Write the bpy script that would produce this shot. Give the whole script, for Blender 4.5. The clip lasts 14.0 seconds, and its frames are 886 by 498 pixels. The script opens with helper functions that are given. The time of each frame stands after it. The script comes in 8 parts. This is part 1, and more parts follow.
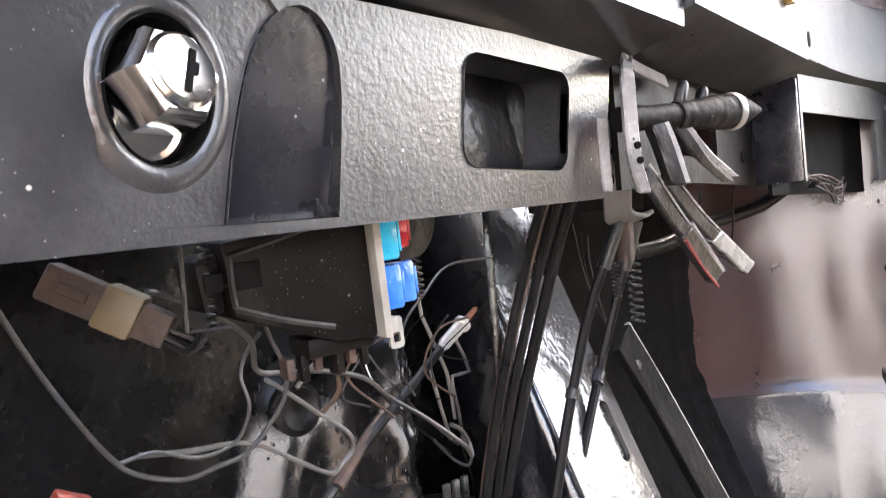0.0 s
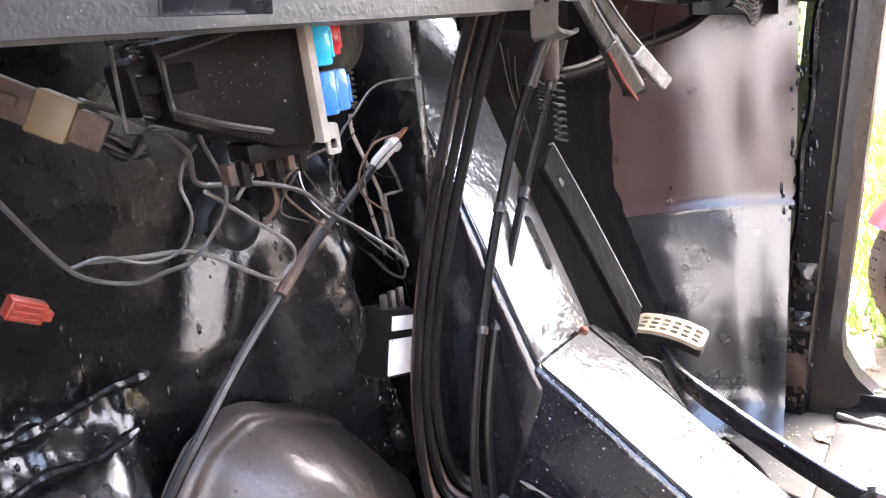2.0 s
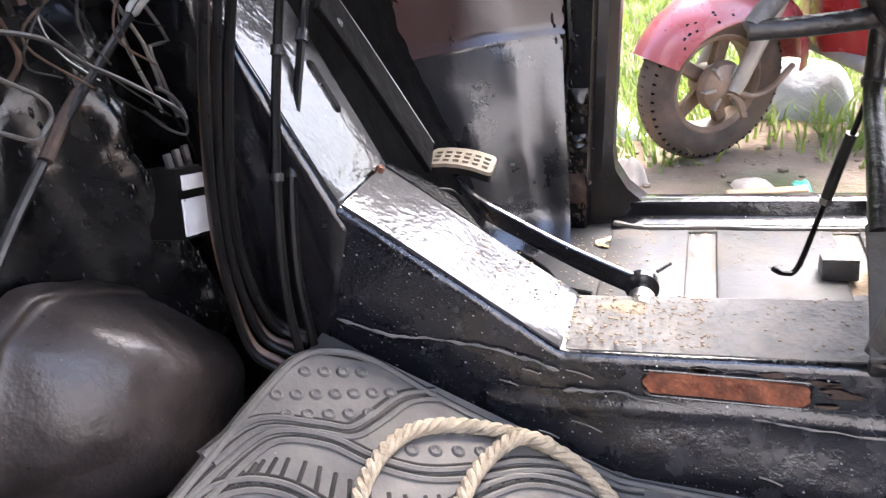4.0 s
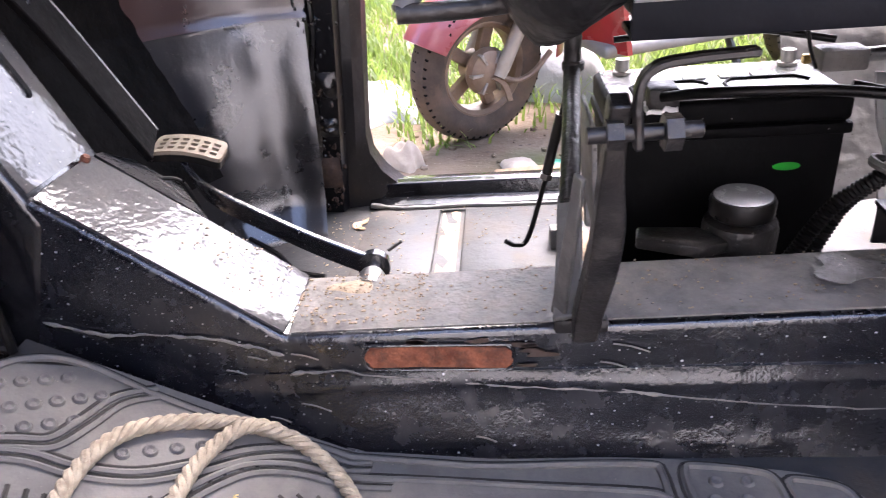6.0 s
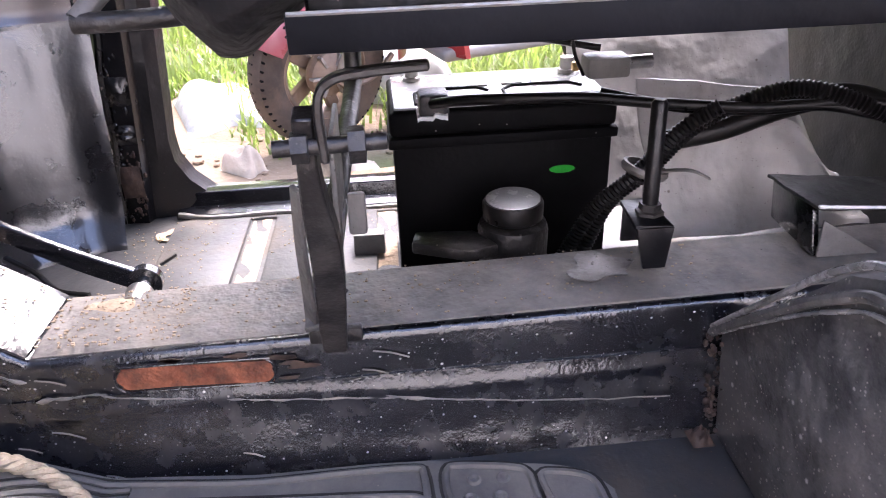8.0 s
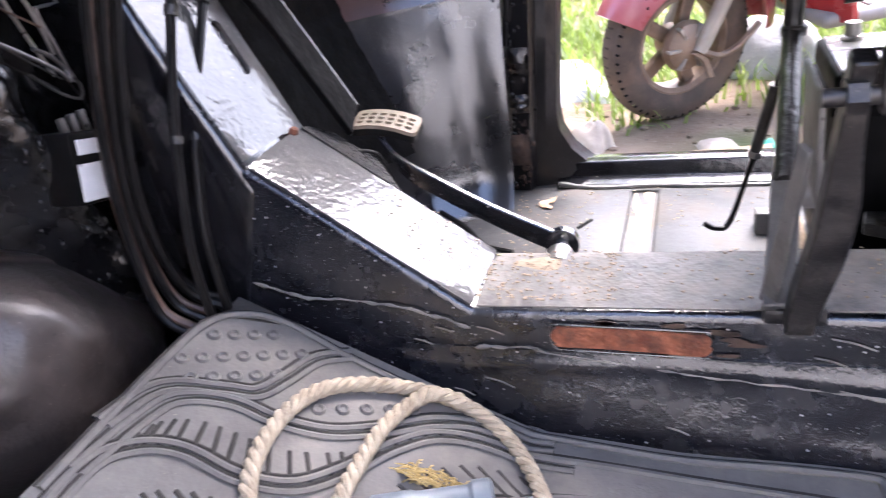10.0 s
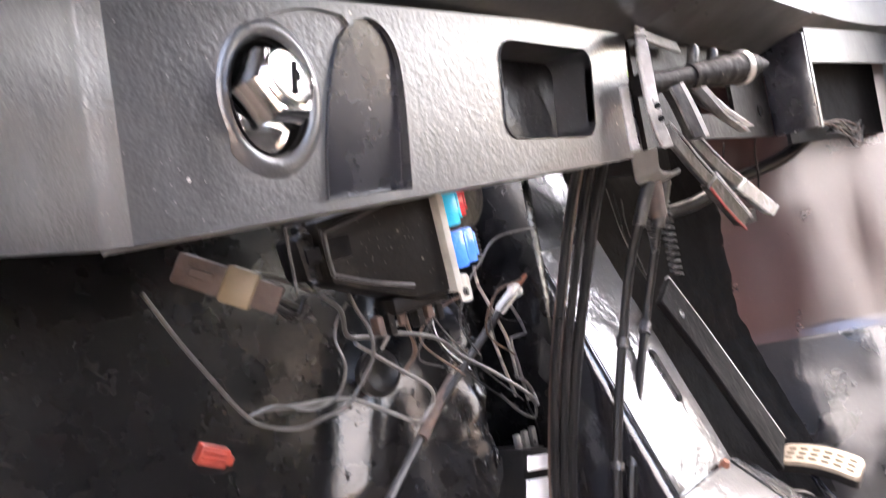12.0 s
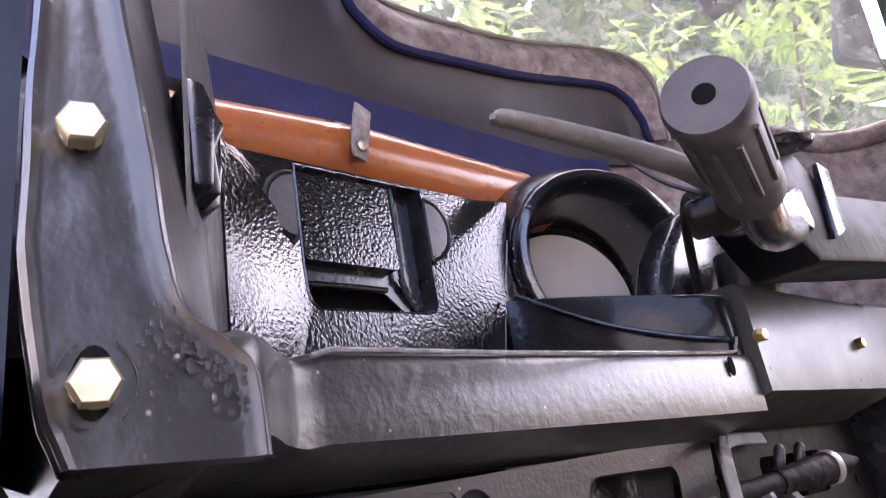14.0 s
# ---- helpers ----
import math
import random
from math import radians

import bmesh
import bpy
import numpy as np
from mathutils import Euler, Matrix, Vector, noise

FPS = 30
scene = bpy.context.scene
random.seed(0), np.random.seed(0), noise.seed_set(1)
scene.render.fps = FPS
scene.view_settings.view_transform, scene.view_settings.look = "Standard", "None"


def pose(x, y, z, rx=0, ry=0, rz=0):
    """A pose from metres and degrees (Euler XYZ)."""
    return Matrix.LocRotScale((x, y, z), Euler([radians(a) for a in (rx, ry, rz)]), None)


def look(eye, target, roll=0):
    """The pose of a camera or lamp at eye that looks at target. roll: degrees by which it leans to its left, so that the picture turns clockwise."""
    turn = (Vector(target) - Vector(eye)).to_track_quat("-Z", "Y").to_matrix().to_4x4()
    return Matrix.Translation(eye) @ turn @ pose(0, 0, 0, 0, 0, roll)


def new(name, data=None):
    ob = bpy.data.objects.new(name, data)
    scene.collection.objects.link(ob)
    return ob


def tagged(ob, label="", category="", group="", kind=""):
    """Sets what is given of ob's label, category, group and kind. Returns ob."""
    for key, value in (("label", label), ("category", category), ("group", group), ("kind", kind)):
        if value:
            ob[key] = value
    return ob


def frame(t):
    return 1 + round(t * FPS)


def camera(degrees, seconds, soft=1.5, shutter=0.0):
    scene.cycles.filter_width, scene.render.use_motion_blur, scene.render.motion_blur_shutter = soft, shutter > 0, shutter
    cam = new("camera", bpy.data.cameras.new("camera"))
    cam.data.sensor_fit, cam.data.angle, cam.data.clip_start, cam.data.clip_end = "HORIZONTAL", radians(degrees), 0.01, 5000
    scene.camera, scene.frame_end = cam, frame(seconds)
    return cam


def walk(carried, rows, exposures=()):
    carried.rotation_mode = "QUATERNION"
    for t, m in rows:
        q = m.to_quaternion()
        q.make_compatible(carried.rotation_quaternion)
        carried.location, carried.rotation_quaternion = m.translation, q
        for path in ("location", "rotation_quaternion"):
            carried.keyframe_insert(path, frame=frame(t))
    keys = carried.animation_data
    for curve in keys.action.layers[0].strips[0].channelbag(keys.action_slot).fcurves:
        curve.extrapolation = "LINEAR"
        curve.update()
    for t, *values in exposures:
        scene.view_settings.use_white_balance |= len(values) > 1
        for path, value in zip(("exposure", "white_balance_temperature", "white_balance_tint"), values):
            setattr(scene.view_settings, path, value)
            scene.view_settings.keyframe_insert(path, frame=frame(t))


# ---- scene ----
cam = camera(62.9, 14.0, soft=1.0, shutter=0.3)
PATH = [
    (0, (0.019, -0.019, 0.932), (1.533, 1.288, 0.918), -4.8),
    (0.5, (0.014, -0.022, 0.927), (1.524, 1.284, 0.792), -4.3),
    (1, (0.01, -0.024, 0.925), (1.537, 1.248, 0.701), -4.5),
    (1.5, (0.003, -0.022, 0.92), (1.549, 1.198, 0.568), -4.6),
    (2, (0.0, -0.025, 0.914), (1.576, 1.12, 0.46), -5.7),
    (2.5, (-0.004, -0.03, 0.912), (1.617, 1.017, 0.388), -6.5),
    (3, (-0.011, -0.029, 0.904), (1.66, 0.863, 0.263), -7.0),
    (3.2, (-0.012, -0.033, 0.902), (1.653, 0.83, 0.207), -7.9),
    (5.3, (-0.004, -0.072, 0.876), (1.72, 0.277, -0.076), -6.2),
    (5.5, (-0.003, -0.088, 0.876), (1.733, 0.212, -0.071), -5.5),
    (6, (0.003, -0.125, 0.88), (1.763, 0.064, -0.051), -4.9),
    (6.5, (0.002, -0.167, 0.885), (1.773, -0.101, -0.042), -3.9),
    (7, (0.006, -0.221, 0.888), (1.775, -0.359, -0.034), -1.3),
    (7.2, (0.006, -0.238, 0.886), (1.767, -0.42, -0.044), -0.8),
    (9.3, (0.014, -0.160, 0.866), (1.735, 0.094, -0.109), -6.9),
    (9.5, (0.010, -0.140, 0.863), (1.722, 0.214, -0.104), -7.3),
    (10, (0.010, -0.114, 0.868), (1.657, 0.556, -0.044), -10.1),
    (10.5, (0.002, -0.074, 0.866), (1.584, 0.868, 0.083), -11.0),
    (11, (-0.019, -0.066, 0.872), (1.554, 1.038, 0.320), -11.1),
    (11.5, (-0.03, -0.047, 0.886), (1.49, 1.212, 0.562), -10.9),
    (12, (-0.036, -0.046, 0.915), (1.416, 1.33, 0.912), -10.9),
    (12.5, (-0.052, -0.069, 0.945), (1.329, 1.337, 1.286), -9.0),
    (13, (-0.064, -0.085, 0.973), (1.274, 1.306, 1.499), -8.1),
    (13.5, (-0.07, -0.091, 0.993), (1.249, 1.27, 1.63), -9.0),
    (14, (-0.075, -0.099, 1.012), (1.216, 1.257, 1.714), -9.7),
]
EXPOSURES = [(0, 4.2, 6300, 11), (1, 4.42, 6300, 13), (1.5, 4.42, 6250, 13), (2.5, 4.4, 6100, 12), (3.2, 3.9, 6000, 12), (5.3, 3.15, 6000, 18), (7.2, 3.35, 5920, 22), (9.3, 3.35, 5900, 20), (10.5, 3.45, 5700, 16), (11.5, 4.05, 5950, 15), (12, 4.55, 6400, 15), (12.5, 4.42, 6300, 16), (13, 4.0, 6150, 23), (14, 3.15, 6100, 28)]
walk(cam, [(t, look(eye, target, roll)) for t, eye, target, roll in PATH], EXPOSURES)

# ---- light ----
world = bpy.data.worlds.new("sky")
scene.world = world
world.use_nodes = True
wn = world.node_tree.nodes
wl = world.node_tree.links
sky = wn.new("ShaderNodeTexSky")
sky.sky_type = "NISHITA"
sky.sun_disc = False
sky.sun_elevation = radians(58)
sky.sun_rotation = radians(115)
sky.air_density = 1.0
sky.dust_density = 6.0
sky.ozone_density = 0.6
wl.new(sky.outputs[0], wn["Background"].inputs[0])
wn["Background"].inputs[1].default_value = 0.15
sun = new("sun", bpy.data.lights.new("sun", "SUN"))
sun.data.energy = 0.55
sun.data.angle = radians(25)
sun.data.color = (1.0, 0.97, 0.92)
sun.matrix_world = look((4.0, -1.9, 7.0), (0.5, 0, 0.4))


# ---- materials ----
def shade(name, a, b, scale=8.0, rough=(0.4, 0.6), metal=0.0, bump=((60, 0.15),), dots=None, dust=None, coat=0.0, film=0.09, shine=0.5, detail=6, spread=(0.35, 0.65), stretch=(1, 1, 1), patch=None):
    """A material that goes from colour a to b by noise; bump: pairs of scale and strength; dots: (scale, size, colour);
    dust: (scale, share, colour, roughness); patch: (scale, share, colour)."""
    m = bpy.data.materials.new(name)
    m.use_nodes = True
    n, l = m.node_tree.nodes, m.node_tree.links
    p = n["Principled BSDF"]
    tc = n.new("ShaderNodeTexCoord")
    mp = n.new("ShaderNodeMapping")
    mp.inputs["Scale"].default_value = stretch
    l.new(tc.outputs["Object"], mp.inputs[0])

    def noisy(sc, det=detail, rg=0.6):
        t = n.new("ShaderNodeTexNoise")
        t.inputs["Scale"].default_value = sc
        t.inputs["Detail"].default_value = det
        t.inputs["Roughness"].default_value = rg
        l.new(mp.outputs[0], t.inputs["Vector"])
        return t.outputs["Fac"]

    def ramp(src, lo, hi):
        r = n.new("ShaderNodeMapRange")
        r.inputs["From Min"].default_value, r.inputs["From Max"].default_value = lo, hi
        l.new(src, r.inputs["Value"])
        return r.outputs[0]

    def mixed(fac, c1, c2):
        x = n.new("ShaderNodeMix")
        x.data_type = "RGBA"
        l.new(fac, x.inputs[0])
        for slot, c in ((6, c1), (7, c2)):
            if isinstance(c, tuple):
                x.inputs[slot].default_value = (*c, 1)
            else:
                l.new(c, x.inputs[slot])
        return x.outputs[2]

    def blend(fac, v1, v2):
        x = n.new("ShaderNodeMix")
        l.new(fac, x.inputs[0])
        for slot, v in ((2, v1), (3, v2)):
            if isinstance(v, (int, float)):
                x.inputs[slot].default_value = v
            else:
                l.new(v, x.inputs[slot])
        return x.outputs[0]

    base = noisy(scale)
    col = mixed(ramp(base, *spread), a, b)
    rgh = blend(ramp(noisy(scale * 2.7), 0.3, 0.7), *rough)
    if patch:
        f2 = ramp(noisy(patch[0], 3), 1 - patch[1] - 0.04, 1 - patch[1] + 0.04)
        col = mixed(f2, col, patch[2])
    if dust:
        f3 = ramp(noisy(dust[0], 9, 0.7), 1 - dust[1] - 0.12, 1 - dust[1] + 0.12)
        col = mixed(f3, col, dust[2])
        rgh = blend(f3, rgh, dust[3])
    for k, (dsc, dsize, dcol) in enumerate(dots if isinstance(dots, list) else [dots] if dots else []):
        v = n.new("ShaderNodeTexVoronoi")
        v.inputs["Scale"].default_value = dsc
        l.new(tc.outputs["Object"], v.inputs["Vector"])
        f4 = ramp(v.outputs["Distance"], dsize, dsize * 0.5)
        w = n.new("ShaderNodeSeparateColor")
        l.new(v.outputs["Color"], w.inputs[0])
        some = ramp(w.outputs[0], 0.72 - 0.1 * k, 0.78 - 0.1 * k)
        g = n.new("ShaderNodeMath")
        g.operation = "MULTIPLY"
        l.new(f4, g.inputs[0])
        l.new(some, g.inputs[1])
        col = mixed(g.outputs[0], col, dcol)
        rgh = blend(g.outputs[0], rgh, 0.8)
    l.new(col, p.inputs["Base Color"])
    l.new(rgh, p.inputs["Roughness"])
    p.inputs["Metallic"].default_value = metal
    p.inputs["Coat Weight"].default_value = coat
    p.inputs["Coat Roughness"].default_value = film
    p.inputs["IOR"].default_value = 1.6 if coat > 0.45 else 1.5
    p.inputs["Coat IOR"].default_value = 1.6
    p.inputs["Specular IOR Level"].default_value = shine
    last = None
    for sc, st in bump:
        bp = n.new("ShaderNodeBump")
        bp.inputs["Strength"].default_value = st
        bp.inputs["Distance"].default_value = 0.35 / sc
        l.new(noisy(sc, 1 if sc > 150 else 3), bp.inputs["Height"])
        if last:
            l.new(last, bp.inputs["Normal"])
        last = bp.outputs[0]
    if last:
        l.new(last, p.inputs["Normal"])
        l.new(last, p.inputs["Coat Normal"])
    return m


SPECK = (0.45, 0.42, 0.38)
black_paint = shade("black_gloss_paint", (0.004, 0.004, 0.005), (0.010, 0.010, 0.012), 9, (0.16, 0.3), bump=((7, 0.08), (38, 0.1), (260, 0.1)), dots=[(95, 0.1, SPECK), (330, 0.13, (0.08, 0.075, 0.07))], coat=0.6, film=0.15)
tar_paint = shade("black_tar_paint", (0.0015, 0.0015, 0.002), (0.004, 0.0037, 0.0042), 12, (0.2, 0.34), bump=((26, 0.06), (70, 0.08), (190, 0.12)), dots=[(210, 0.09, (0.06, 0.053, 0.047)), (420, 0.11, (0.06, 0.053, 0.047))], coat=0.7, film=0.22, shine=0.15, dust=(6, 0.22, (0.005, 0.004, 0.004), 0.4))
arch_paint = shade("brown_black_arch_coating", (0.010, 0.008, 0.007), (0.024, 0.018, 0.0155), 7, (0.34, 0.5), bump=((9, 0.1), (60, 0.12), (240, 0.2)), dots=[(70, 0.12, (0.004, 0.003, 0.003)), (130, 0.12, (0.12, 0.1, 0.09)), (330, 0.12, (0.18, 0.16, 0.14))], coat=0.5, film=0.3, dust=(9, 0.52, (0.05, 0.038, 0.032), 0.6), shine=0.3)
apron_paint = shade("worn_black_apron_paint", (0.005, 0.005, 0.007), (0.011, 0.010, 0.0105), 4, (0.24, 0.34), bump=((5, 0.08), (30, 0.04), (200, 0.1)), dots=[(60, 0.1, (0.02, 0.014, 0.013)), (120, 0.1, (0.05, 0.04, 0.035)), (260, 0.14, (0.14, 0.125, 0.11))], coat=0.9, film=0.15, dust=(5, 0.28, (0.022, 0.02, 0.02), 0.34))
tunnel_paint = shade("scuffed_black_chassis_paint", (0.005, 0.0055, 0.0075), (0.014, 0.014, 0.018), 10, (0.16, 0.34), bump=((11, 0.14), (70, 0.14), (260, 0.25)), dots=[(52, 0.085, (0.6, 0.58, 0.55)), (110, 0.13, (0.5, 0.48, 0.45)), (260, 0.17, (0.18, 0.175, 0.165))], dust=(40, 0.33, (0.04, 0.038, 0.04), 0.36), coat=0.6, film=0.16)
tunnel_top = shade("dusty_chassis_top", (0.1, 0.092, 0.084), (0.2, 0.185, 0.165), 30, (0.5, 0.65), bump=((24, 0.25), (60, 0.3), (160, 0.5)), dots=[(110, 0.12, (0.05, 0.045, 0.04)), (300, 0.15, (0.3, 0.27, 0.22))], dust=(16, 0.42, (0.23, 0.2, 0.16), 0.6), coat=0.04)
beam_grey = shade("grey_worn_beam_paint", (0.016, 0.016, 0.017), (0.036, 0.035, 0.034), 12, (0.45, 0.6), bump=((7, 0.05), (40, 0.1), (160, 0.12)), dots=[(70, 0.12, (0.012, 0.011, 0.011)), (150, 0.14, (0.14, 0.13, 0.12)), (230, 0.15, (0.014, 0.012, 0.012))], dust=(14, 0.4, (0.06, 0.055, 0.05), 0.7), coat=0.8, film=0.1, shine=0.25)
floor_paint = shade("dusty_floor_paint", (0.028, 0.029, 0.031), (0.055, 0.055, 0.056), 8, (0.4, 0.55), bump=((30, 0.1), (140, 0.2)), dots=[(70, 0.12, (0.16, 0.13, 0.1)), (260, 0.14, (0.14, 0.11, 0.08))], dust=(9, 0.4, (0.085, 0.07, 0.055), 0.8), shine=0.35)
bare_rub = shade("bare_rubbed_metal", (0.2, 0.19, 0.18), (0.42, 0.41, 0.4), 60, (0.2, 0.4), 0.5, bump=((50, 0.4), (160, 0.5)), dust=(30, 0.5, (0.13, 0.118, 0.105), 0.6))
sand = shade("sand_dust", (0.26, 0.195, 0.13), (0.38, 0.3, 0.21), 60, (0.85, 0.95), bump=((160, 0.6), (60, 0.4)), dots=(300, 0.2, (0.14, 0.1, 0.07)))
rust = shade("rust", (0.13, 0.035, 0.016), (0.3, 0.105, 0.05), 60, (0.7, 0.9), bump=((40, 0.5), (90, 0.7), (220, 0.7)), dots=[(120, 0.2, (0.03, 0.015, 0.01)), (260, 0.2, (0.34, 0.2, 0.13))], dust=(34, 0.42, (0.06, 0.03, 0.02), 0.8))
post_paint = shade("chipped_black_post_paint", (0.006, 0.0055, 0.006), (0.013, 0.0115, 0.012), 11, (0.3, 0.42), bump=((9, 0.05), (46, 0.06), (150, 0.1)), dots=[(120, 0.12, (0.2, 0.185, 0.18)), (300, 0.16, (0.06, 0.055, 0.055))], dust=(30, 0.34, (0.034, 0.029, 0.031), 0.5), coat=0.6, film=0.3, shine=0.4)
cap_grey = shade("grey_cap_plastic", (0.045, 0.043, 0.046), (0.085, 0.081, 0.086), 30, (0.3, 0.45), bump=((200, 0.15),), dots=[(200, 0.14, (0.02, 0.02, 0.02)), (340, 0.14, (0.2, 0.19, 0.18))], dust=(24, 0.36, (0.12, 0.11, 0.1), 0.8))
beam_gloss = shade("glossy_black_beam_paint", (0.006, 0.0055, 0.006), (0.012, 0.011, 0.0115), 11, (0.34, 0.44), bump=((24, 0.05), (60, 0.06), (150, 0.14)), dots=[(120, 0.12, (0.2, 0.185, 0.18)), (300, 0.15, (0.07, 0.065, 0.065))], dust=(26, 0.34, (0.028, 0.025, 0.027), 0.5), coat=0.5, film=0.24, shine=0.4)
# Even near-black with almost no shine.
dull_black = shade("dull_near_black", (0.002, 0.002, 0.002), (0.005, 0.0043, 0.0043), 14, (0.5, 0.7), bump=((40, 0.3), (120, 0.3)), dots=(240, 0.09, (0.05, 0.042, 0.038)), shine=0.06)
pillar_paint = shade("black_pillar_paint", (0.003, 0.003, 0.004), (0.008, 0.0072, 0.008), 11, (0.28, 0.42), bump=((16, 0.12), (60, 0.12), (160, 0.15)), dots=[(110, 0.08, (0.2, 0.18, 0.16)), (320, 0.12, (0.12, 0.11, 0.1))], coat=0.18, film=0.14, shine=0.25)
grain_black = shade("grained_black_plastic", (0.011, 0.011, 0.012), (0.022, 0.022, 0.023), 12, (0.3, 0.42), bump=((430, 0.27), (180, 0.12)), dots=[(90, 0.09, SPECK), (300, 0.14, (0.2, 0.19, 0.18))], dust=(7, 0.38, (0.055, 0.055, 0.056), 0.5), coat=0.55, film=0.26)
smooth_black = shade("smooth_black_plastic", (0.005, 0.005, 0.007), (0.012, 0.012, 0.016), 14, (0.2, 0.34), bump=((60, 0.04), (300, 0.08)), dots=[(80, 0.09, SPECK), (300, 0.11, (0.07, 0.065, 0.065))], dust=(8, 0.26, (0.024, 0.024, 0.028), 0.45), coat=0.4, film=0.16)
dash_gloss = shade("embossed_glossy_plastic", (0.004, 0.004, 0.005), (0.008, 0.008, 0.009), 10, (0.14, 0.22), bump=((340, 0.42),), coat=0.5, film=0.1, dots=(300, 0.1, (0.12, 0.11, 0.11)))
grey_panel = shade("grey_green_panel_paint", (0.02, 0.0215, 0.0215), (0.038, 0.04, 0.039), 9, (0.32, 0.46), bump=((50, 0.06), (300, 0.1)), patch=(9, 0.36, (0.016, 0.015, 0.0155)), dots=[(60, 0.09, (0.008, 0.008, 0.008)), (280, 0.14, (0.2, 0.19, 0.18))], coat=0.08, film=0.25)
dark_stub = shade("dark_rusty_brown", (0.028, 0.018, 0.014), (0.07, 0.04, 0.027), 50, (0.6, 0.8), bump=((120, 0.4),), dust=(60, 0.3, (0.1, 0.085, 0.07), 0.8))
# Red-brown reflection of the surroundings, painted into the glossy apron's colour.
apron_reflection = shade("apron_paint_with_red_brown_reflection", (0.03, 0.014, 0.012), (0.06, 0.028, 0.024), 3, (0.24, 0.36), bump=((3, 0.04), (200, 0.06)), dots=[(60, 0.09, (0.02, 0.015, 0.015)), (260, 0.12, (0.2, 0.16, 0.13))], coat=0.7, film=0.22, patch=(3, 0.3, (0.02, 0.016, 0.016)))
steel = shade("worn_bare_steel", (0.35, 0.34, 0.33), (0.6, 0.59, 0.57), 30, (0.25, 0.45), 1.0, bump=((120, 0.12),), dust=(25, 0.3, (0.18, 0.14, 0.11), 0.7))
chrome = shade("chrome", (0.62, 0.61, 0.59), (0.75, 0.74, 0.72), 20, (0.1, 0.22), 1.0, bump=((60, 0.05),), dots=(140, 0.1, (0.12, 0.11, 0.1)))
zinc = shade("yellow_zinc_plate", (0.38, 0.32, 0.2), (0.5, 0.44, 0.31), 60, (0.3, 0.5), 0.9, bump=((120, 0.1),))
brass = shade("brass", (0.5, 0.33, 0.12), (0.62, 0.43, 0.18), 60, (0.3, 0.45), 1.0)
cable_black = shade("black_cable_sheath", (0.004, 0.004, 0.004), (0.010, 0.009, 0.0085), 30, (0.25, 0.45), bump=((200, 0.12),), shine=0.2, dust=(36, 0.28, (0.03, 0.021, 0.015), 0.7))
# Pale worn lever metal; also paints edge highlights and glare as thin strips.
pale_wear_highlight = shade("pale_wear_and_highlight_metal", (0.16, 0.155, 0.148), (0.3, 0.29, 0.28), 26, (0.2, 0.34), bump=((60, 0.15), (200, 0.2)), dots=[(120, 0.14, (0.03, 0.026, 0.023)), (300, 0.15, (0.04, 0.034, 0.03))], dust=(30, 0.33, (0.035, 0.028, 0.024), 0.6), coat=0.3)
red_flake = shade("flaking_red_paint", (0.12, 0.018, 0.016), (0.2, 0.03, 0.026), 60, (0.5, 0.7), dust=(60, 0.4, (0.06, 0.02, 0.018), 0.8))
plug_metal = shade("tarnished_plug_metal", (0.42, 0.41, 0.38), (0.6, 0.58, 0.54), 40, (0.25, 0.4), 0.4, bump=((120, 0.2),), dust=(60, 0.34, (0.2, 0.16, 0.12), 0.7))
wire_pale = shade("pale_grey_wire_sleeve", (0.065, 0.061, 0.056), (0.12, 0.113, 0.105), 30, (0.3, 0.5), bump=((180, 0.2),), dust=(26, 0.35, (0.04, 0.03, 0.023), 0.8))
worn_knob = shade("speckled_black_knob", (0.004, 0.0035, 0.0035), (0.010, 0.0085, 0.008), 26, (0.5, 0.65), bump=((60, 0.15), (160, 0.3)), dots=[(150, 0.14, (0.1, 0.085, 0.07)), (320, 0.14, (0.08, 0.065, 0.055))], dust=(40, 0.26, (0.03, 0.018, 0.014), 0.7), shine=0.12)
cable_brown = shade("rusty_brown_cable", (0.05, 0.03, 0.022), (0.13, 0.08, 0.055), 40, (0.4, 0.6), bump=((220, 0.2),), dust=(40, 0.3, (0.17, 0.12, 0.09), 0.8))
wire_grey = shade("grey_wire_sleeve", (0.02, 0.019, 0.0175), (0.06, 0.056, 0.052), 30, (0.3, 0.5), bump=((180, 0.2),), dust=(26, 0.35, (0.035, 0.026, 0.019), 0.8))
fuse_grey = shade("dirty_grey_plastic", (0.004, 0.0035, 0.003), (0.010, 0.0085, 0.0075), 16, (0.35, 0.55), bump=((90, 0.15),), dots=[(160, 0.14, (0.14, 0.125, 0.105)), (420, 0.16, (0.12, 0.105, 0.09))], dust=(14, 0.26, (0.04, 0.034, 0.028), 0.8), shine=0.1)
pale_plastic = shade("yellowed_white_plastic", (0.19, 0.175, 0.15), (0.28, 0.265, 0.23), 30, (0.4, 0.6), dust=(25, 0.35, (0.12, 0.095, 0.07), 0.7))
tan_plastic = shade("tan_connector_plastic", (0.085, 0.06, 0.028), (0.14, 0.1, 0.05), 24, (0.45, 0.6), dust=(22, 0.36, (0.045, 0.032, 0.02), 0.8), dots=(300, 0.15, (0.2, 0.17, 0.13)))
rubber_mat = shade("grey_rubber", (0.095, 0.09, 0.086), (0.15, 0.143, 0.135), 9, (0.65, 0.85), bump=((90, 0.15), (300, 0.3)), dots=[(120, 0.1, (0.22, 0.2, 0.165)), (340, 0.14, (0.19, 0.175, 0.15))], dust=(7, 0.42, (0.2, 0.183, 0.16), 0.9), shine=0.2)
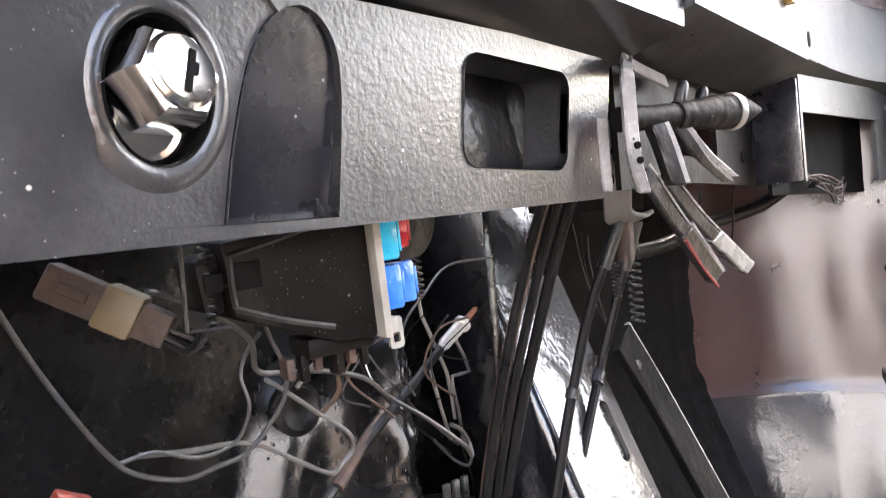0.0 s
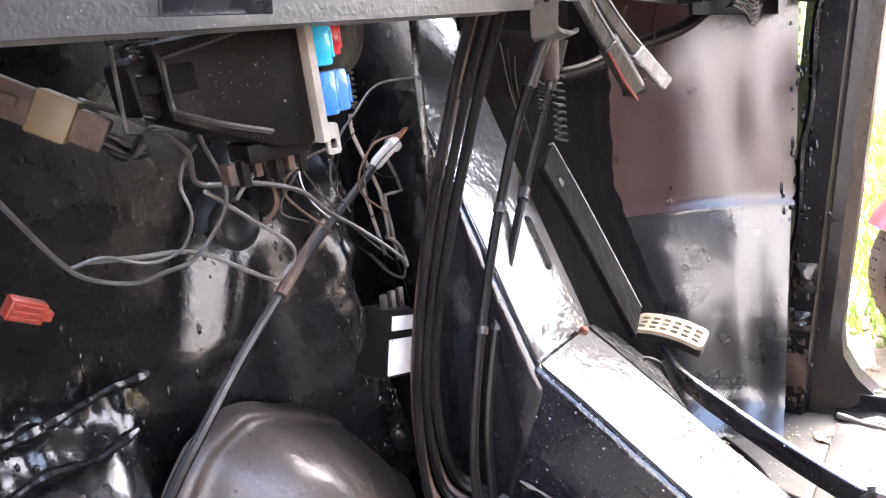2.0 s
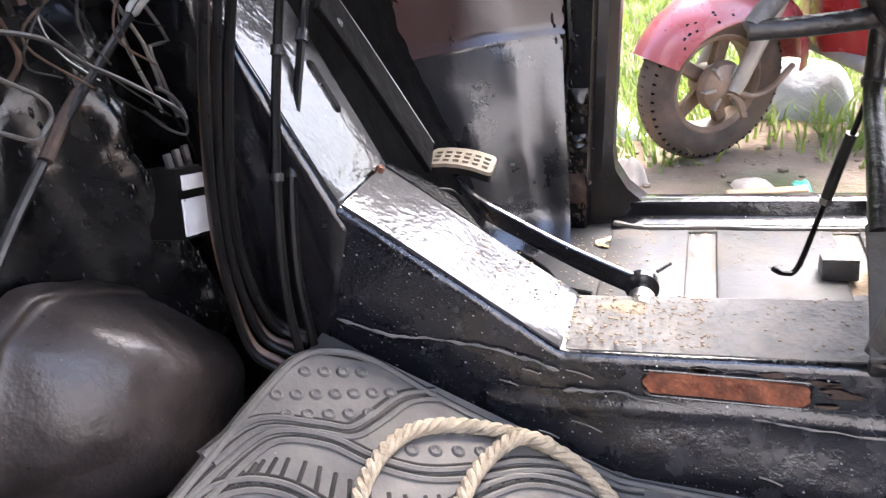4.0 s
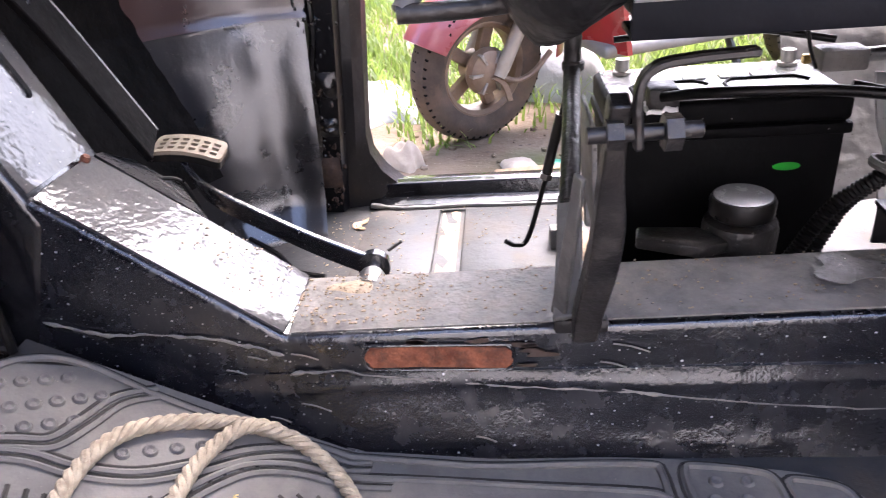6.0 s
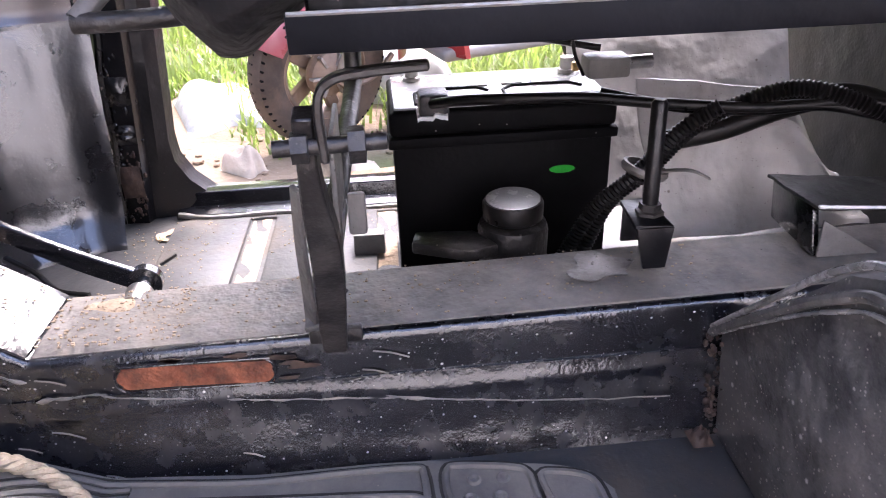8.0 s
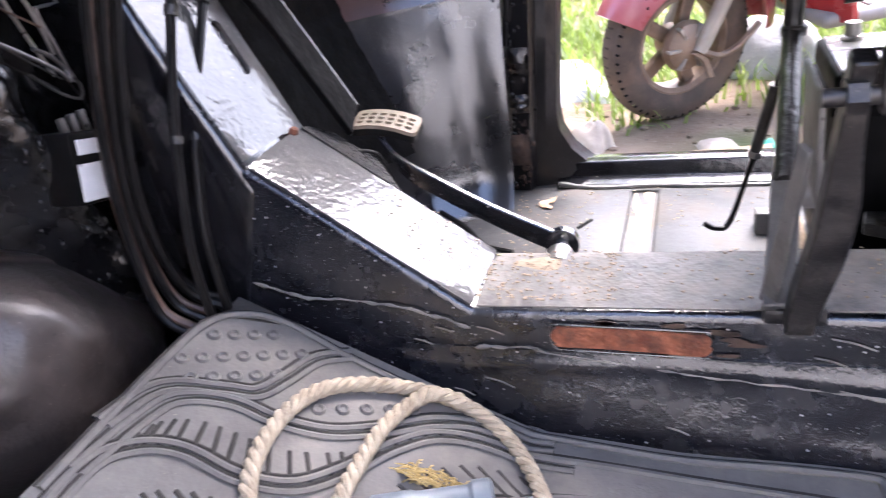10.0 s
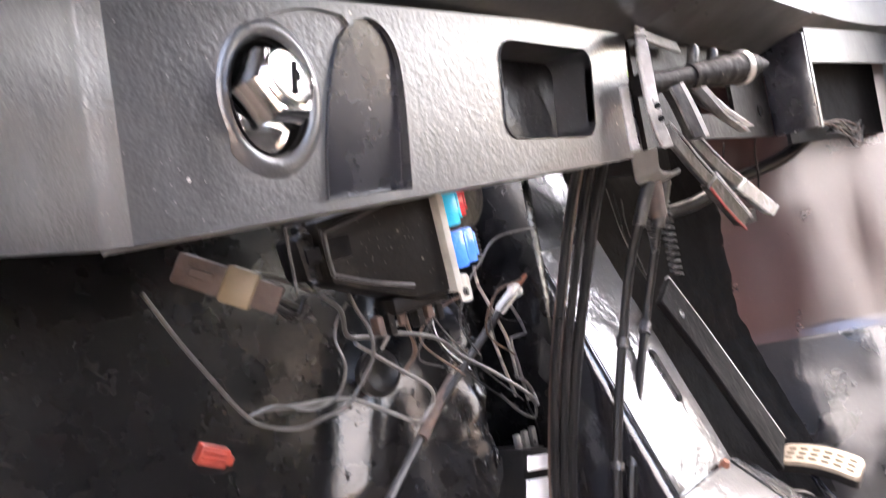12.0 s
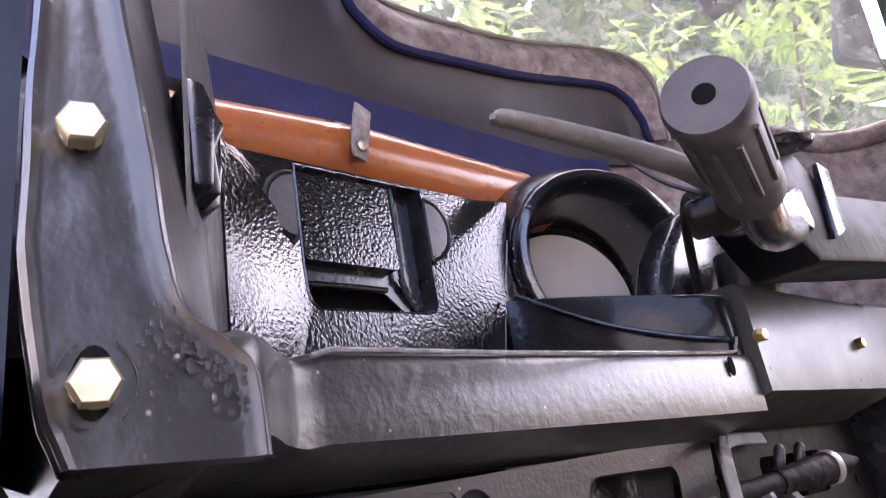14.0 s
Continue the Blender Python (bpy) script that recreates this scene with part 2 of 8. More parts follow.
# Dark rubber tone that paints the shade of the mat's grooves and slots.
mat_groove_shade = shade("dark_mat_groove_shade", (0.03, 0.028, 0.026), (0.055, 0.05, 0.046), 30, (0.8, 0.95), bump=((200, 0.3),), shine=0.1)
grip_rubber = shade("grip_rubber", (0.03, 0.028, 0.028), (0.05, 0.047, 0.046), 30, (0.5, 0.65), bump=((160, 0.12),), dust=(20, 0.3, (0.07, 0.065, 0.06), 0.8))
rope_fibre = shade("rope_fibre", (0.27, 0.22, 0.155), (0.4, 0.34, 0.25), 90, (0.8, 0.95), bump=((420, 0.8),), dust=(40, 0.36, (0.17, 0.135, 0.095), 0.9), dots=(500, 0.2, (0.5, 0.44, 0.34)))
straw = shade("yellow_fibre", (0.5, 0.36, 0.13), (0.62, 0.47, 0.2), 90, (0.8, 0.95), bump=((240, 0.6),))
orange_paint = shade("orange_brown_paint", (0.26, 0.07, 0.016), (0.38, 0.125, 0.035), 9, (0.22, 0.4), bump=((30, 0.1), (140, 0.08)), dots=[(60, 0.08, (0.12, 0.05, 0.03)), (260, 0.12, (0.1, 0.03, 0.015))], dust=(8, 0.34, (0.17, 0.05, 0.025), 0.6), coat=0.4)
cowl_grey = shade("brown_grey_cowl", (0.03, 0.024, 0.027), (0.045, 0.037, 0.04), 8, (0.5, 0.65), bump=((40, 0.06),), dots=(70, 0.1, (0.11, 0.09, 0.08)))
navy = shade("dark_blue_edge", (0.003, 0.004, 0.04), (0.006, 0.008, 0.065), 14, (0.8, 0.95), bump=((60, 0.1),))
trim_brown = shade("worn_brown_trim", (0.1, 0.072, 0.066), (0.24, 0.2, 0.19), 40, (0.6, 0.8), bump=((60, 0.4), (180, 0.3)), dust=(30, 0.4, (0.36, 0.32, 0.3), 0.8))
backing = shade("beige_backing", (0.36, 0.33, 0.295), (0.43, 0.4, 0.36), 9, (0.45, 0.6), bump=((40, 0.05),))
battery_case = shade("black_battery_case", (0.003, 0.003, 0.0035), (0.006, 0.006, 0.0065), 12, (0.5, 0.65), dots=(60, 0.07, SPECK), shine=0.07)
# Pale colour paints the battery lid's white sheen; also real dust on the reservoir cap.
lid_sheen_dust = shade("pale_lid_sheen_and_cap_dust", (0.3, 0.305, 0.315), (0.44, 0.44, 0.45), 12, (0.16, 0.3), bump=((50, 0.1),), dust=(9, 0.35, (0.5, 0.49, 0.48), 0.6), coat=0.5, dots=(120, 0.13, (0.1, 0.1, 0.1)))
dusty_grey = shade("dusty_grey_metal", (0.1, 0.096, 0.09), (0.18, 0.172, 0.16), 18, (0.4, 0.6), bump=((70, 0.25), (220, 0.3)), dots=[(80, 0.13, (0.05, 0.045, 0.04)), (300, 0.14, (0.04, 0.035, 0.03))])
white_sheet = shade("white_plastic_sheet", (0.42, 0.41, 0.4), (0.58, 0.565, 0.55), 6, (0.35, 0.5), bump=((12, 0.4), (60, 0.2)), dots=[(50, 0.12, (0.2, 0.18, 0.16)), (200, 0.16, (0.22, 0.2, 0.18))], dust=(9, 0.36, (0.3, 0.275, 0.25), 0.8))
vinyl = shade("black_vinyl", (0.008, 0.008, 0.009), (0.02, 0.019, 0.019), 12, (0.45, 0.6), bump=((16, 0.7), (45, 0.5), (150, 0.15)), dots=(200, 0.12, (0.14, 0.12, 0.11)), coat=0.02, shine=0.15)
rail_paint = shade("dark_blue_black_rail_paint", (0.002, 0.0025, 0.004), (0.005, 0.0055, 0.008), 9, (0.4, 0.55), bump=((20, 0.1), (90, 0.1)), dots=[(110, 0.08, (0.16, 0.15, 0.14)), (260, 0.1, (0.08, 0.075, 0.075))], dust=(10, 0.24, (0.009, 0.009, 0.010), 0.7), shine=0.1)
strut_paint = shade("chipped_black_strut_paint", (0.007, 0.006, 0.0058), (0.019, 0.017, 0.0158), 22, (0.3, 0.5), bump=((40, 0.3), (140, 0.4)), dots=[(90, 0.12, (0.2, 0.185, 0.17)), (260, 0.16, (0.08, 0.0725, 0.065))], dust=(24, 0.38, (0.05, 0.045, 0.04), 0.6), coat=0.05)
# Dark surface of the added hood and rear bulkhead that block light.
light_block_dark = shade("dark_light_block", (0.03, 0.03, 0.032), (0.05, 0.05, 0.05), 7, (0.6, 0.8), bump=((200, 0.3), (6, 0.2)))
cyan_fuse = shade("light_blue_fuse_plastic", (0.02, 0.32, 0.52), (0.05, 0.42, 0.62), 60, (0.15, 0.3), bump=((90, 0.2),), coat=0.3)
blue_fuse = shade("blue_fuse_plastic", (0.03, 0.14, 0.48), (0.06, 0.2, 0.58), 60, (0.15, 0.3), bump=((90, 0.2),), coat=0.3)
red_fuse = shade("red_fuse_plastic", (0.42, 0.02, 0.03), (0.55, 0.04, 0.05), 60, (0.15, 0.3), bump=((90, 0.2),), coat=0.3)
red_plastic = shade("orange_red_plastic", (0.2, 0.02, 0.011), (0.28, 0.04, 0.02), 50, (0.3, 0.45), dust=(30, 0.3, (0.14, 0.03, 0.02), 0.7))
green_print = shade("green_print", (0.01, 0.32, 0.02), (0.02, 0.42, 0.03), 40, (0.4, 0.5))
label_white = shade("white_label", (0.66, 0.66, 0.66), (0.78, 0.78, 0.78), 30, (0.35, 0.5), dots=(110, 0.16, (0.05, 0.05, 0.05)))
pedal_tan = shade("tan_pedal_rubber", (0.17, 0.14, 0.1), (0.26, 0.215, 0.16), 30, (0.6, 0.75), bump=((140, 0.2),), dust=(30, 0.36, (0.1, 0.075, 0.055), 0.8))
# Near-black that paints shade in holes and openings; also the scooter's paint chips.
shade_chip_black = shade("near_black_shade_and_chips", (0.002, 0.002, 0.002), (0.005, 0.0045, 0.0045), 8, (0.85, 0.95), shine=0.12)
pink_paint = shade("faded_pink_red_paint", (0.26, 0.05, 0.06), (0.36, 0.11, 0.115), 5, (0.22, 0.35), bump=((50, 0.05),), dots=(26, 0.12, (0.1, 0.02, 0.02)), coat=0.4)
red_paint = shade("red_scooter_paint", (0.26, 0.014, 0.018), (0.33, 0.028, 0.03), 6, (0.2, 0.3), bump=((50, 0.05),), coat=0.4)
tyre_rubber = shade("dusty_tyre", (0.05, 0.036, 0.027), (0.09, 0.068, 0.052), 10, (0.7, 0.85), bump=((120, 0.3),), dust=(9, 0.42, (0.14, 0.095, 0.065), 0.9))
muddy_metal = shade("muddy_alloy", (0.15, 0.1, 0.068), (0.26, 0.19, 0.135), 14, (0.45, 0.65), 0.2, bump=((60, 0.2),))
alloy = shade("dull_alloy", (0.27, 0.26, 0.245), (0.4, 0.385, 0.36), 14, (0.35, 0.5), 0.6, bump=((60, 0.1),), dust=(12, 0.35, (0.17, 0.115, 0.075), 0.8))
cream = shade("cream_fork_paint", (0.28, 0.245, 0.2), (0.36, 0.325, 0.27), 10, (0.4, 0.55), dust=(12, 0.36, (0.19, 0.14, 0.095), 0.8))
grey_plastic = shade("grey_floorboard_plastic", (0.19, 0.18, 0.17), (0.27, 0.26, 0.24), 10, (0.4, 0.55), bump=((70, 0.1),), dust=(9, 0.3, (0.2, 0.165, 0.13), 0.8))
soil = shade("sandy_soil", (0.13, 0.09, 0.058), (0.22, 0.165, 0.115), 5, (0.9, 1.0), bump=((12, 0.4), (70, 0.6)), dots=[(24, 0.2, (0.08, 0.052, 0.032)), (90, 0.2, (0.3, 0.235, 0.165))], patch=(0.9, 0.3, (0.07, 0.085, 0.03)))
grass_mat = shade("grass_blades", (0.06, 0.11, 0.016), (0.19, 0.23, 0.06), 6, (0.4, 0.6), bump=())
leaf_mat = shade("green_leaves", (0.08, 0.16, 0.025), (0.2, 0.3, 0.07), 4, (0.35, 0.5), bump=())
# Greyer and paler than the near leaves: haze is mixed into the colour.
far_leaf = shade("hazed_far_foliage", (0.085, 0.12, 0.06), (0.18, 0.22, 0.125), 3, (0.7, 0.85), bump=())
bark = shade("bark", (0.12, 0.09, 0.065), (0.2, 0.16, 0.12), 20, (0.8, 0.95), bump=((40, 0.5),))
white_sack = shade("white_plastic_sack", (0.34, 0.335, 0.33), (0.44, 0.44, 0.43), 9, (0.4, 0.55), bump=((12, 0.3), (40, 0.3)))
paper = shade("dirty_paper", (0.36, 0.3, 0.24), (0.48, 0.42, 0.34), 20, (0.8, 0.9), bump=((50, 0.3),))
wood = shade("bare_wood", (0.36, 0.24, 0.14), (0.48, 0.34, 0.21), 20, (0.7, 0.85), stretch=(1, 6, 6), bump=((60, 0.3),))
# White of the unseen wall that bounces light into the cab.
bounce_white = shade("white_bounce_wall", (0.64, 0.645, 0.66), (0.7, 0.705, 0.72), 3, (0.85, 0.95), bump=((40, 0.2),))
mirror_mat = shade("mirror_silver", (0.88, 0.88, 0.88), (0.9, 0.9, 0.9), 5, (0.02, 0.03), 1.0, bump=())

outer_paint = shade("dull_dark_blue_paint", (0.004, 0.008, 0.016), (0.008, 0.013, 0.024), 9, (0.6, 0.75), bump=((60, 0.1),), shine=0.12)
for m_, light in ((leaf_mat, (0.4, 0.52, 0.16)), (grass_mat, (0.26, 0.36, 0.07)), (far_leaf, (0.2, 0.26, 0.13))):
    ln_, ll_ = m_.node_tree.nodes, m_.node_tree.links
    tl = ln_.new("ShaderNodeBsdfTranslucent")
    tl.inputs[0].default_value = (*light, 1)
    mx = ln_.new("ShaderNodeMixShader")
    mx.inputs[0].default_value = 0.4
    ll_.new(ln_["Principled BSDF"].outputs[0], mx.inputs[1])
    ll_.new(tl.outputs[0], mx.inputs[2])
    ll_.new(mx.outputs[0], ln_["Material Output"].inputs["Surface"])

glass = bpy.data.materials.new("grimy_windscreen_glass")
glass.use_nodes = True
gn, gl = glass.node_tree.nodes, glass.node_tree.links
gb = gn["Principled BSDF"]
gb.inputs["Base Color"].default_value = (0.93, 0.96, 0.95, 1)
gb.inputs["Roughness"].default_value = 0.02
gb.inputs["IOR"].default_value = 1.1
gb.inputs["Transmission Weight"].default_value = 1.0
# Grime on the glass, its amount also painting a pale haze over the foliage.
grime_haze = gn.new("ShaderNodeBsdfDiffuse")
grime_haze.inputs[0].default_value = (0.7, 0.72, 0.7, 1)
gmix = gn.new("ShaderNodeMixShader")
gno = gn.new("ShaderNodeTexNoise")
gno.inputs["Scale"].default_value = 22
gno.inputs["Detail"].default_value = 9
gmr = gn.new("ShaderNodeMapRange")
gmr.inputs["From Min"].default_value, gmr.inputs["From Max"].default_value = 0.4, 0.75
gmr.inputs["To Min"].default_value, gmr.inputs["To Max"].default_value = 0.15, 0.5
gl.new(gno.outputs["Fac"], gmr.inputs["Value"])
gl.new(gmr.outputs[0], gmix.inputs[0])
gl.new(gb.outputs[0], gmix.inputs[1])
gl.new(grime_haze.outputs[0], gmix.inputs[2])
gl.new(gmix.outputs[0], gn["Material Output"].inputs["Surface"])


# ---- mesh helpers ----
def mesh_of(bm, name, material, sharp=38):
    for fc in bm.faces:
        fc.smooth = True
    bm.normal_update()
    lim = radians(sharp)
    for e in bm.edges:
        if len(e.link_faces) == 2 and e.calc_face_angle(0) > lim:
            e.smooth = False
    me = bpy.data.meshes.new(name)
    bm.to_mesh(me)
    bm.free()
    me.materials.append(material)
    return me


def part(name, bm, material, parent=None, label="", sharp=38):
    ob = new(name, mesh_of(bm, name, material, sharp))
    if parent is not None:
        ob.parent = parent
    if label:
        ob["label"] = label
    return ob


def thing(name, label, category, group="", at=(0, 0, 0)):
    ob = new(name)
    ob.empty_display_size = 0.02
    ob.location = at
    return tagged(ob, label, category, group)


def solo(name, bm, material, label, category, group="", kind="", sharp=38):
    return tagged(part(name, bm, material, None, "", sharp), label, category, group, kind)


def add_box(bm, lo, hi, bevel=0.0, segs=2, m=None):
    lo, hi = Vector(lo), Vector(hi)
    r = bmesh.ops.create_cube(bm, size=1)
    vs = r["verts"]
    for v in vs:
        v.co = Vector([lo[i] + (v.co[i] + 0.5) * (hi[i] - lo[i]) for i in range(3)])
    if bevel:
        es = {e for v in vs for e in v.link_edges}
        out = bmesh.ops.bevel(bm, geom=list(es), offset=bevel, segments=segs, profile=0.5, affect="EDGES")
        vs = list({v for fc in out["faces"] for v in fc.verts} | {v for v in vs if v.is_valid})
    if m is not None:
        vs = [v for v in vs if v.is_valid]
        allv = set(vs)
        for v in list(vs):
            for e in v.link_edges:
                allv.add(e.other_vert(v))
        bmesh.ops.transform(bm, matrix=m, verts=list(allv))
    return bm


def box(lo, hi, bevel=0.003, segs=2, m=None):
    return add_box(bmesh.new(), lo, hi, bevel, segs, m)


def axes(d):
    d = Vector(d).normalized()
    up = Vector((0, 0, 1)) if abs(d.z) < 0.9 else Vector((0, 1, 0))
    s = d.cross(up).normalized()
    return d, s, s.cross(d)


def spline(pts, per=8):
    """A smooth run of points through the given ones."""
    p = [Vector(q) for q in pts]
    if len(p) < 3:
        return p
    p = [2 * p[0] - p[1]] + p + [2 * p[-1] - p[-2]]
    out = []
    for i in range(1, len(p) - 2):
        a, b, c, d = p[i - 1:i + 3]
        for k in range(per):
            t = k / per
            out.append(0.5 * (2 * b + (c - a) * t + (2 * a - 5 * b + 4 * c - d) * t * t + (3 * b - a - 3 * c + d) * t ** 3))
    return out + [p[-2]]


def add_rings(bm, rings, cap=True):
    rows = [[bm.verts.new(q) for q in ring] for ring in rings]
    k = len(rows[0])
    for r0, r1 in zip(rows, rows[1:]):
        for i in range(k):
            bm.faces.new((r0[i], r0[(i + 1) % k], r1[(i + 1) % k], r1[i]))
    if cap:
        bm.faces.new(rows[0][::-1])
        bm.faces.new(rows[-1])
    return bm


def add_tube(bm, pts, r, segs=10, per=8, flat=1.0, ridges=0.0, pitch=0.0, cap=True):
    """A tube along a smooth path; r a number or a function of 0 to 1; ridges and pitch make a ribbed hose."""
    path = spline(pts, per)
    if pitch:
        dense = []
        for a, b in zip(path, path[1:]):
            k = max(1, round((b - a).length / (pitch / 2)))
            dense += [a.lerp(b, i / k) for i in range(k)]
        path = dense + [path[-1]]
    rings, prev = [], None
    for i, q in enumerate(path):
        d = (path[min(i + 1, len(path) - 1)] - path[max(i - 1, 0)]).normalized()
        if prev is None:
            _, s, _ = axes(d)
        else:
            s = (prev - d * prev.dot(d)).normalized()
        prev = s
        u = d.cross(s)
        rr = r(i / (len(path) - 1)) if callable(r) else r
        if pitch:
            rr += ridges * (1 if i % 2 else -1)
        rings.append([q + s * (rr * math.cos(2 * math.pi * k / segs)) + u * (rr * flat * math.sin(2 * math.pi * k / segs)) for k in range(segs)])
    return add_rings(bm, rings, cap)


def tube(pts, r, **kw):
    return add_tube(bmesh.new(), pts, r, **kw)


def add_lathe(bm, base, direction, profile, segs=24, squash=1.0):
    """Turned shape: profile is (distance along, radius)."""
    d, s, u = axes(direction)
    base = Vector(base)
    rings = [[base + d * h + s * (r * math.cos(2 * math.pi * k / segs)) + u * (r * squash * math.sin(2 * math.pi * k / segs)) for k in range(segs)] for h, r in profile]
    return add_rings(bm, rings)


def lathe(base, direction, profile, segs=24, squash=1.0):
    return add_lathe(bmesh.new(), base, direction, profile, segs, squash)


def hexbolt(base, direction, r, h):
    bm = lathe(base, direction, ((-0.001, r * 0.9), (0.0006, r * 0.92), (0.0014, r * 0.9)), 20)
    return add_lathe(bm, Vector(base) + Vector(direction).normalized() * 0.001, direction, ((0, r), (h * 0.8, r), (h, r * 0.86)), 6)


def plate(outline, holes, place, thick):
    """A sheet with holes: outline and holes are lists of (u, v), place maps (u, v, depth) to a point."""
    bm = bmesh.new()
    edges = []
    for loop in (outline, *holes):
        vs = [bm.verts.new((u, v, 0)) for u, v in loop]
        edges += [bm.edges.new((vs[i], vs[(i + 1) % len(vs)])) for i in range(len(vs))]
    bmesh.ops.triangle_fill(bm, edges=edges, use_beauty=True, use_dissolve=False)
    ex = bmesh.ops.extrude_face_region(bm, geom=bm.faces[:])
    back = {v for v in ex["geom"] if isinstance(v, bmesh.types.BMVert)}
    for v in bm.verts:
        v.co = place(v.co.x, v.co.y, thick if v in back else 0.0)
    bmesh.ops.recalc_face_normals(bm, faces=bm.faces[:])
    return bm


def rounded(u0, v0, u1, v1, r, k=5):
    out = []
    for cu, cv, a0 in ((u1 - r, v1 - r, 0), (u0 + r, v1 - r, 90), (u0 + r, v0 + r, 180), (u1 - r, v0 + r, 270)):
        for i in range(k + 1):
            a = radians(a0 + 90 * i / k)
            out.append((cu + r * math.cos(a), cv + r * math.sin(a)))
    return out


def surface(fn, nu, nv, thick=None):
    """A sheet fn(u, v), u and v from 0 to 1, with a back side moved by thick."""
    bm = bmesh.new()
    g = [[bm.verts.new(fn(i / nu, j / nv)) for j in range(nv + 1)] for i in range(nu + 1)]
    for i in range(nu):
        for j in range(nv):
            bm.faces.new((g[i][j], g[i + 1][j], g[i + 1][j + 1], g[i][j + 1]))
    if thick is not None:
        ex = bmesh.ops.extrude_face_region(bm, geom=bm.faces[:])
        bmesh.ops.translate(bm, vec=thick, verts=[v for v in ex["geom"] if isinstance(v, bmesh.types.BMVert)])
        bmesh.ops.recalc_face_normals(bm, faces=bm.faces[:])
    return bm


def smooth(a, b, x):
    t = min(1, max(0, (x - a) / (b - a)))
    return t * t * (3 - 2 * t)


def curve_of(pairs):
    def f(x):
        if x <= pairs[0][0]:
            return pairs[0][1]
        for (x0, z0), (x1, z1) in zip(pairs, pairs[1:]):
            if x <= x1:
                return z0 + (z1 - z0) * (x - x0) / (x1 - x0)
        return pairs[-1][1]
    return f


def prism(profile, lo, hi, axis="x", bevel=0.0, segs=2):
    """A polygon pushed along an axis. Profile in (y, z) for x, (x, z) for y, (x, y) for z."""
    bm = bmesh.new()
    order = {"x": lambda p, d: (d, p[0], p[1]), "y": lambda p, d: (p[0], d, p[1]), "z": lambda p, d: (p[0], p[1], d)}[axis]
    a = [bm.verts.new(order(p, lo)) for p in profile]
    b = [bm.verts.new(order(p, hi)) for p in profile]
    k = len(profile)
    bm.faces.new(a)
    bm.faces.new(b[::-1])
    for i in range(k):
        bm.faces.new((a[i], b[i], b[(i + 1) % k], a[(i + 1) % k]))
    bmesh.ops.recalc_face_normals(bm, faces=bm.faces[:])
    if bevel:
        bmesh.ops.bevel(bm, geom=bm.edges[:], offset=bevel, segments=segs, profile=0.5, affect="EDGES")
    return bm


# ---- setting ----
GROUND = 0.17
# Unseen hood, added to darken reflections; near edge trimmed to admit light.
solo("ceiling", surface(lambda u, v: (0.16 + 0.97 * u, -1.9 + 2.24 * v, 1.80 + 0.07 * math.sin(math.pi * u) + 0.006 * noise.noise((u * 6, v * 9, 0))), 24, 30, (0, 0, 0.012)), light_block_dark, "unseen dark hood added over the cab to block skylight", "roof", kind="structure")
ground = solo("ground", box((-250, -250, GROUND - 0.5), (250, 250, GROUND), 0), soil, "sandy soil with patches of grass", "ground", kind="structure")


# Unseen wall, added to bounce light inwards and block the low sky.
solo("wall_bounce", box((-1.45, -5.0, GROUND - 0.2), (-1.25, 4.0, 1.95), 0.01), bounce_white, "unseen plain white wall added to bounce light into the cab", "wall", kind="structure")


def floor_z(y):
    return 0.424 + 0.5 * max(0.0, y - 0.02)


# floor: flat behind, a toe board rising to the front on the driver's near side
floor_bm = prism([(-1.15, 0.395), (-1.15, 0.42), (0.0, 0.42), (0.05, 0.434), (0.288, 0.553), (0.292, 0.395)], -0.05, 0.485, "x")
add_box(floor_bm, (-0.05, 0.295, 0.36), (0.485, 0.56, 0.38))
add_box(floor_bm, (0.485, -1.15, 0.395), (1.06, 0.36, 0.424))
floor = solo("floor", floor_bm, floor_paint, "dusty painted steel cab floor", "floor", kind="structure")
part("toe_coating", surface(lambda u, v: (-0.05 + 0.255 * u, 0.285 + 0.15 * v, 0.5555 + 0.42 * 0.15 * v - 0.03 * smooth(0.75, 1, u) + 0.002 * noise.noise((u * 5, v * 5, 1))), 20, 24), beam_grey, floor, "worn grey-black toe board")
for i, (y0, y1, x0) in enumerate(((-0.022, 0.085, 0.655), (-0.205, -0.058, 0.622), (-0.40, -0.235, 0.86))):
    part("floor_pad", box((x0, y0, 0.42), (0.985, y1, 0.4305), 0.005), floor_paint, floor, "raised pressed pad with sand in the joints")
for y0 in (-0.04, -0.219):
    part("joint_sand", surface(lambda u, v: (0.62 + 0.36 * u, y0 - 0.012 + 0.026 * v, 0.4245 + 0.0035 * noise.noise((u * 9, v * 2, y0 * 50))), 24, 3), sand, floor, "sand settled between the pressed pads")

# chassis tunnel with its bend up to the steering head
tunnel = tagged(new("chassis_tunnel"), "black boxed chassis tunnel with a dusty worn top", "chassis tunnel", kind="structure")
body = [(-1.15, 0.40), (-1.15, 0.562), (-0.45, 0.5468), (0.07, 0.536), (0.256, 0.674), (0.36, 0.674), (0.40, 0.40)]
part("tunnel_body", prism(body, 0.5, 0.603, "x", 0.007, 3), tunnel_paint, tunnel, "black scuffed side walls")
head = [(0.244, 0.652), (0.256, 0.674), (0.348, 0.885), (0.395, 1.02), (0.47, 1.02), (0.45, 0.80), (0.43, 0.50), (0.30, 0.50)]
part("head_beam", prism(head, 0.498, 0.618, "x", 0.009, 3), black_paint, tunnel, "black side of the rising steering head beam")


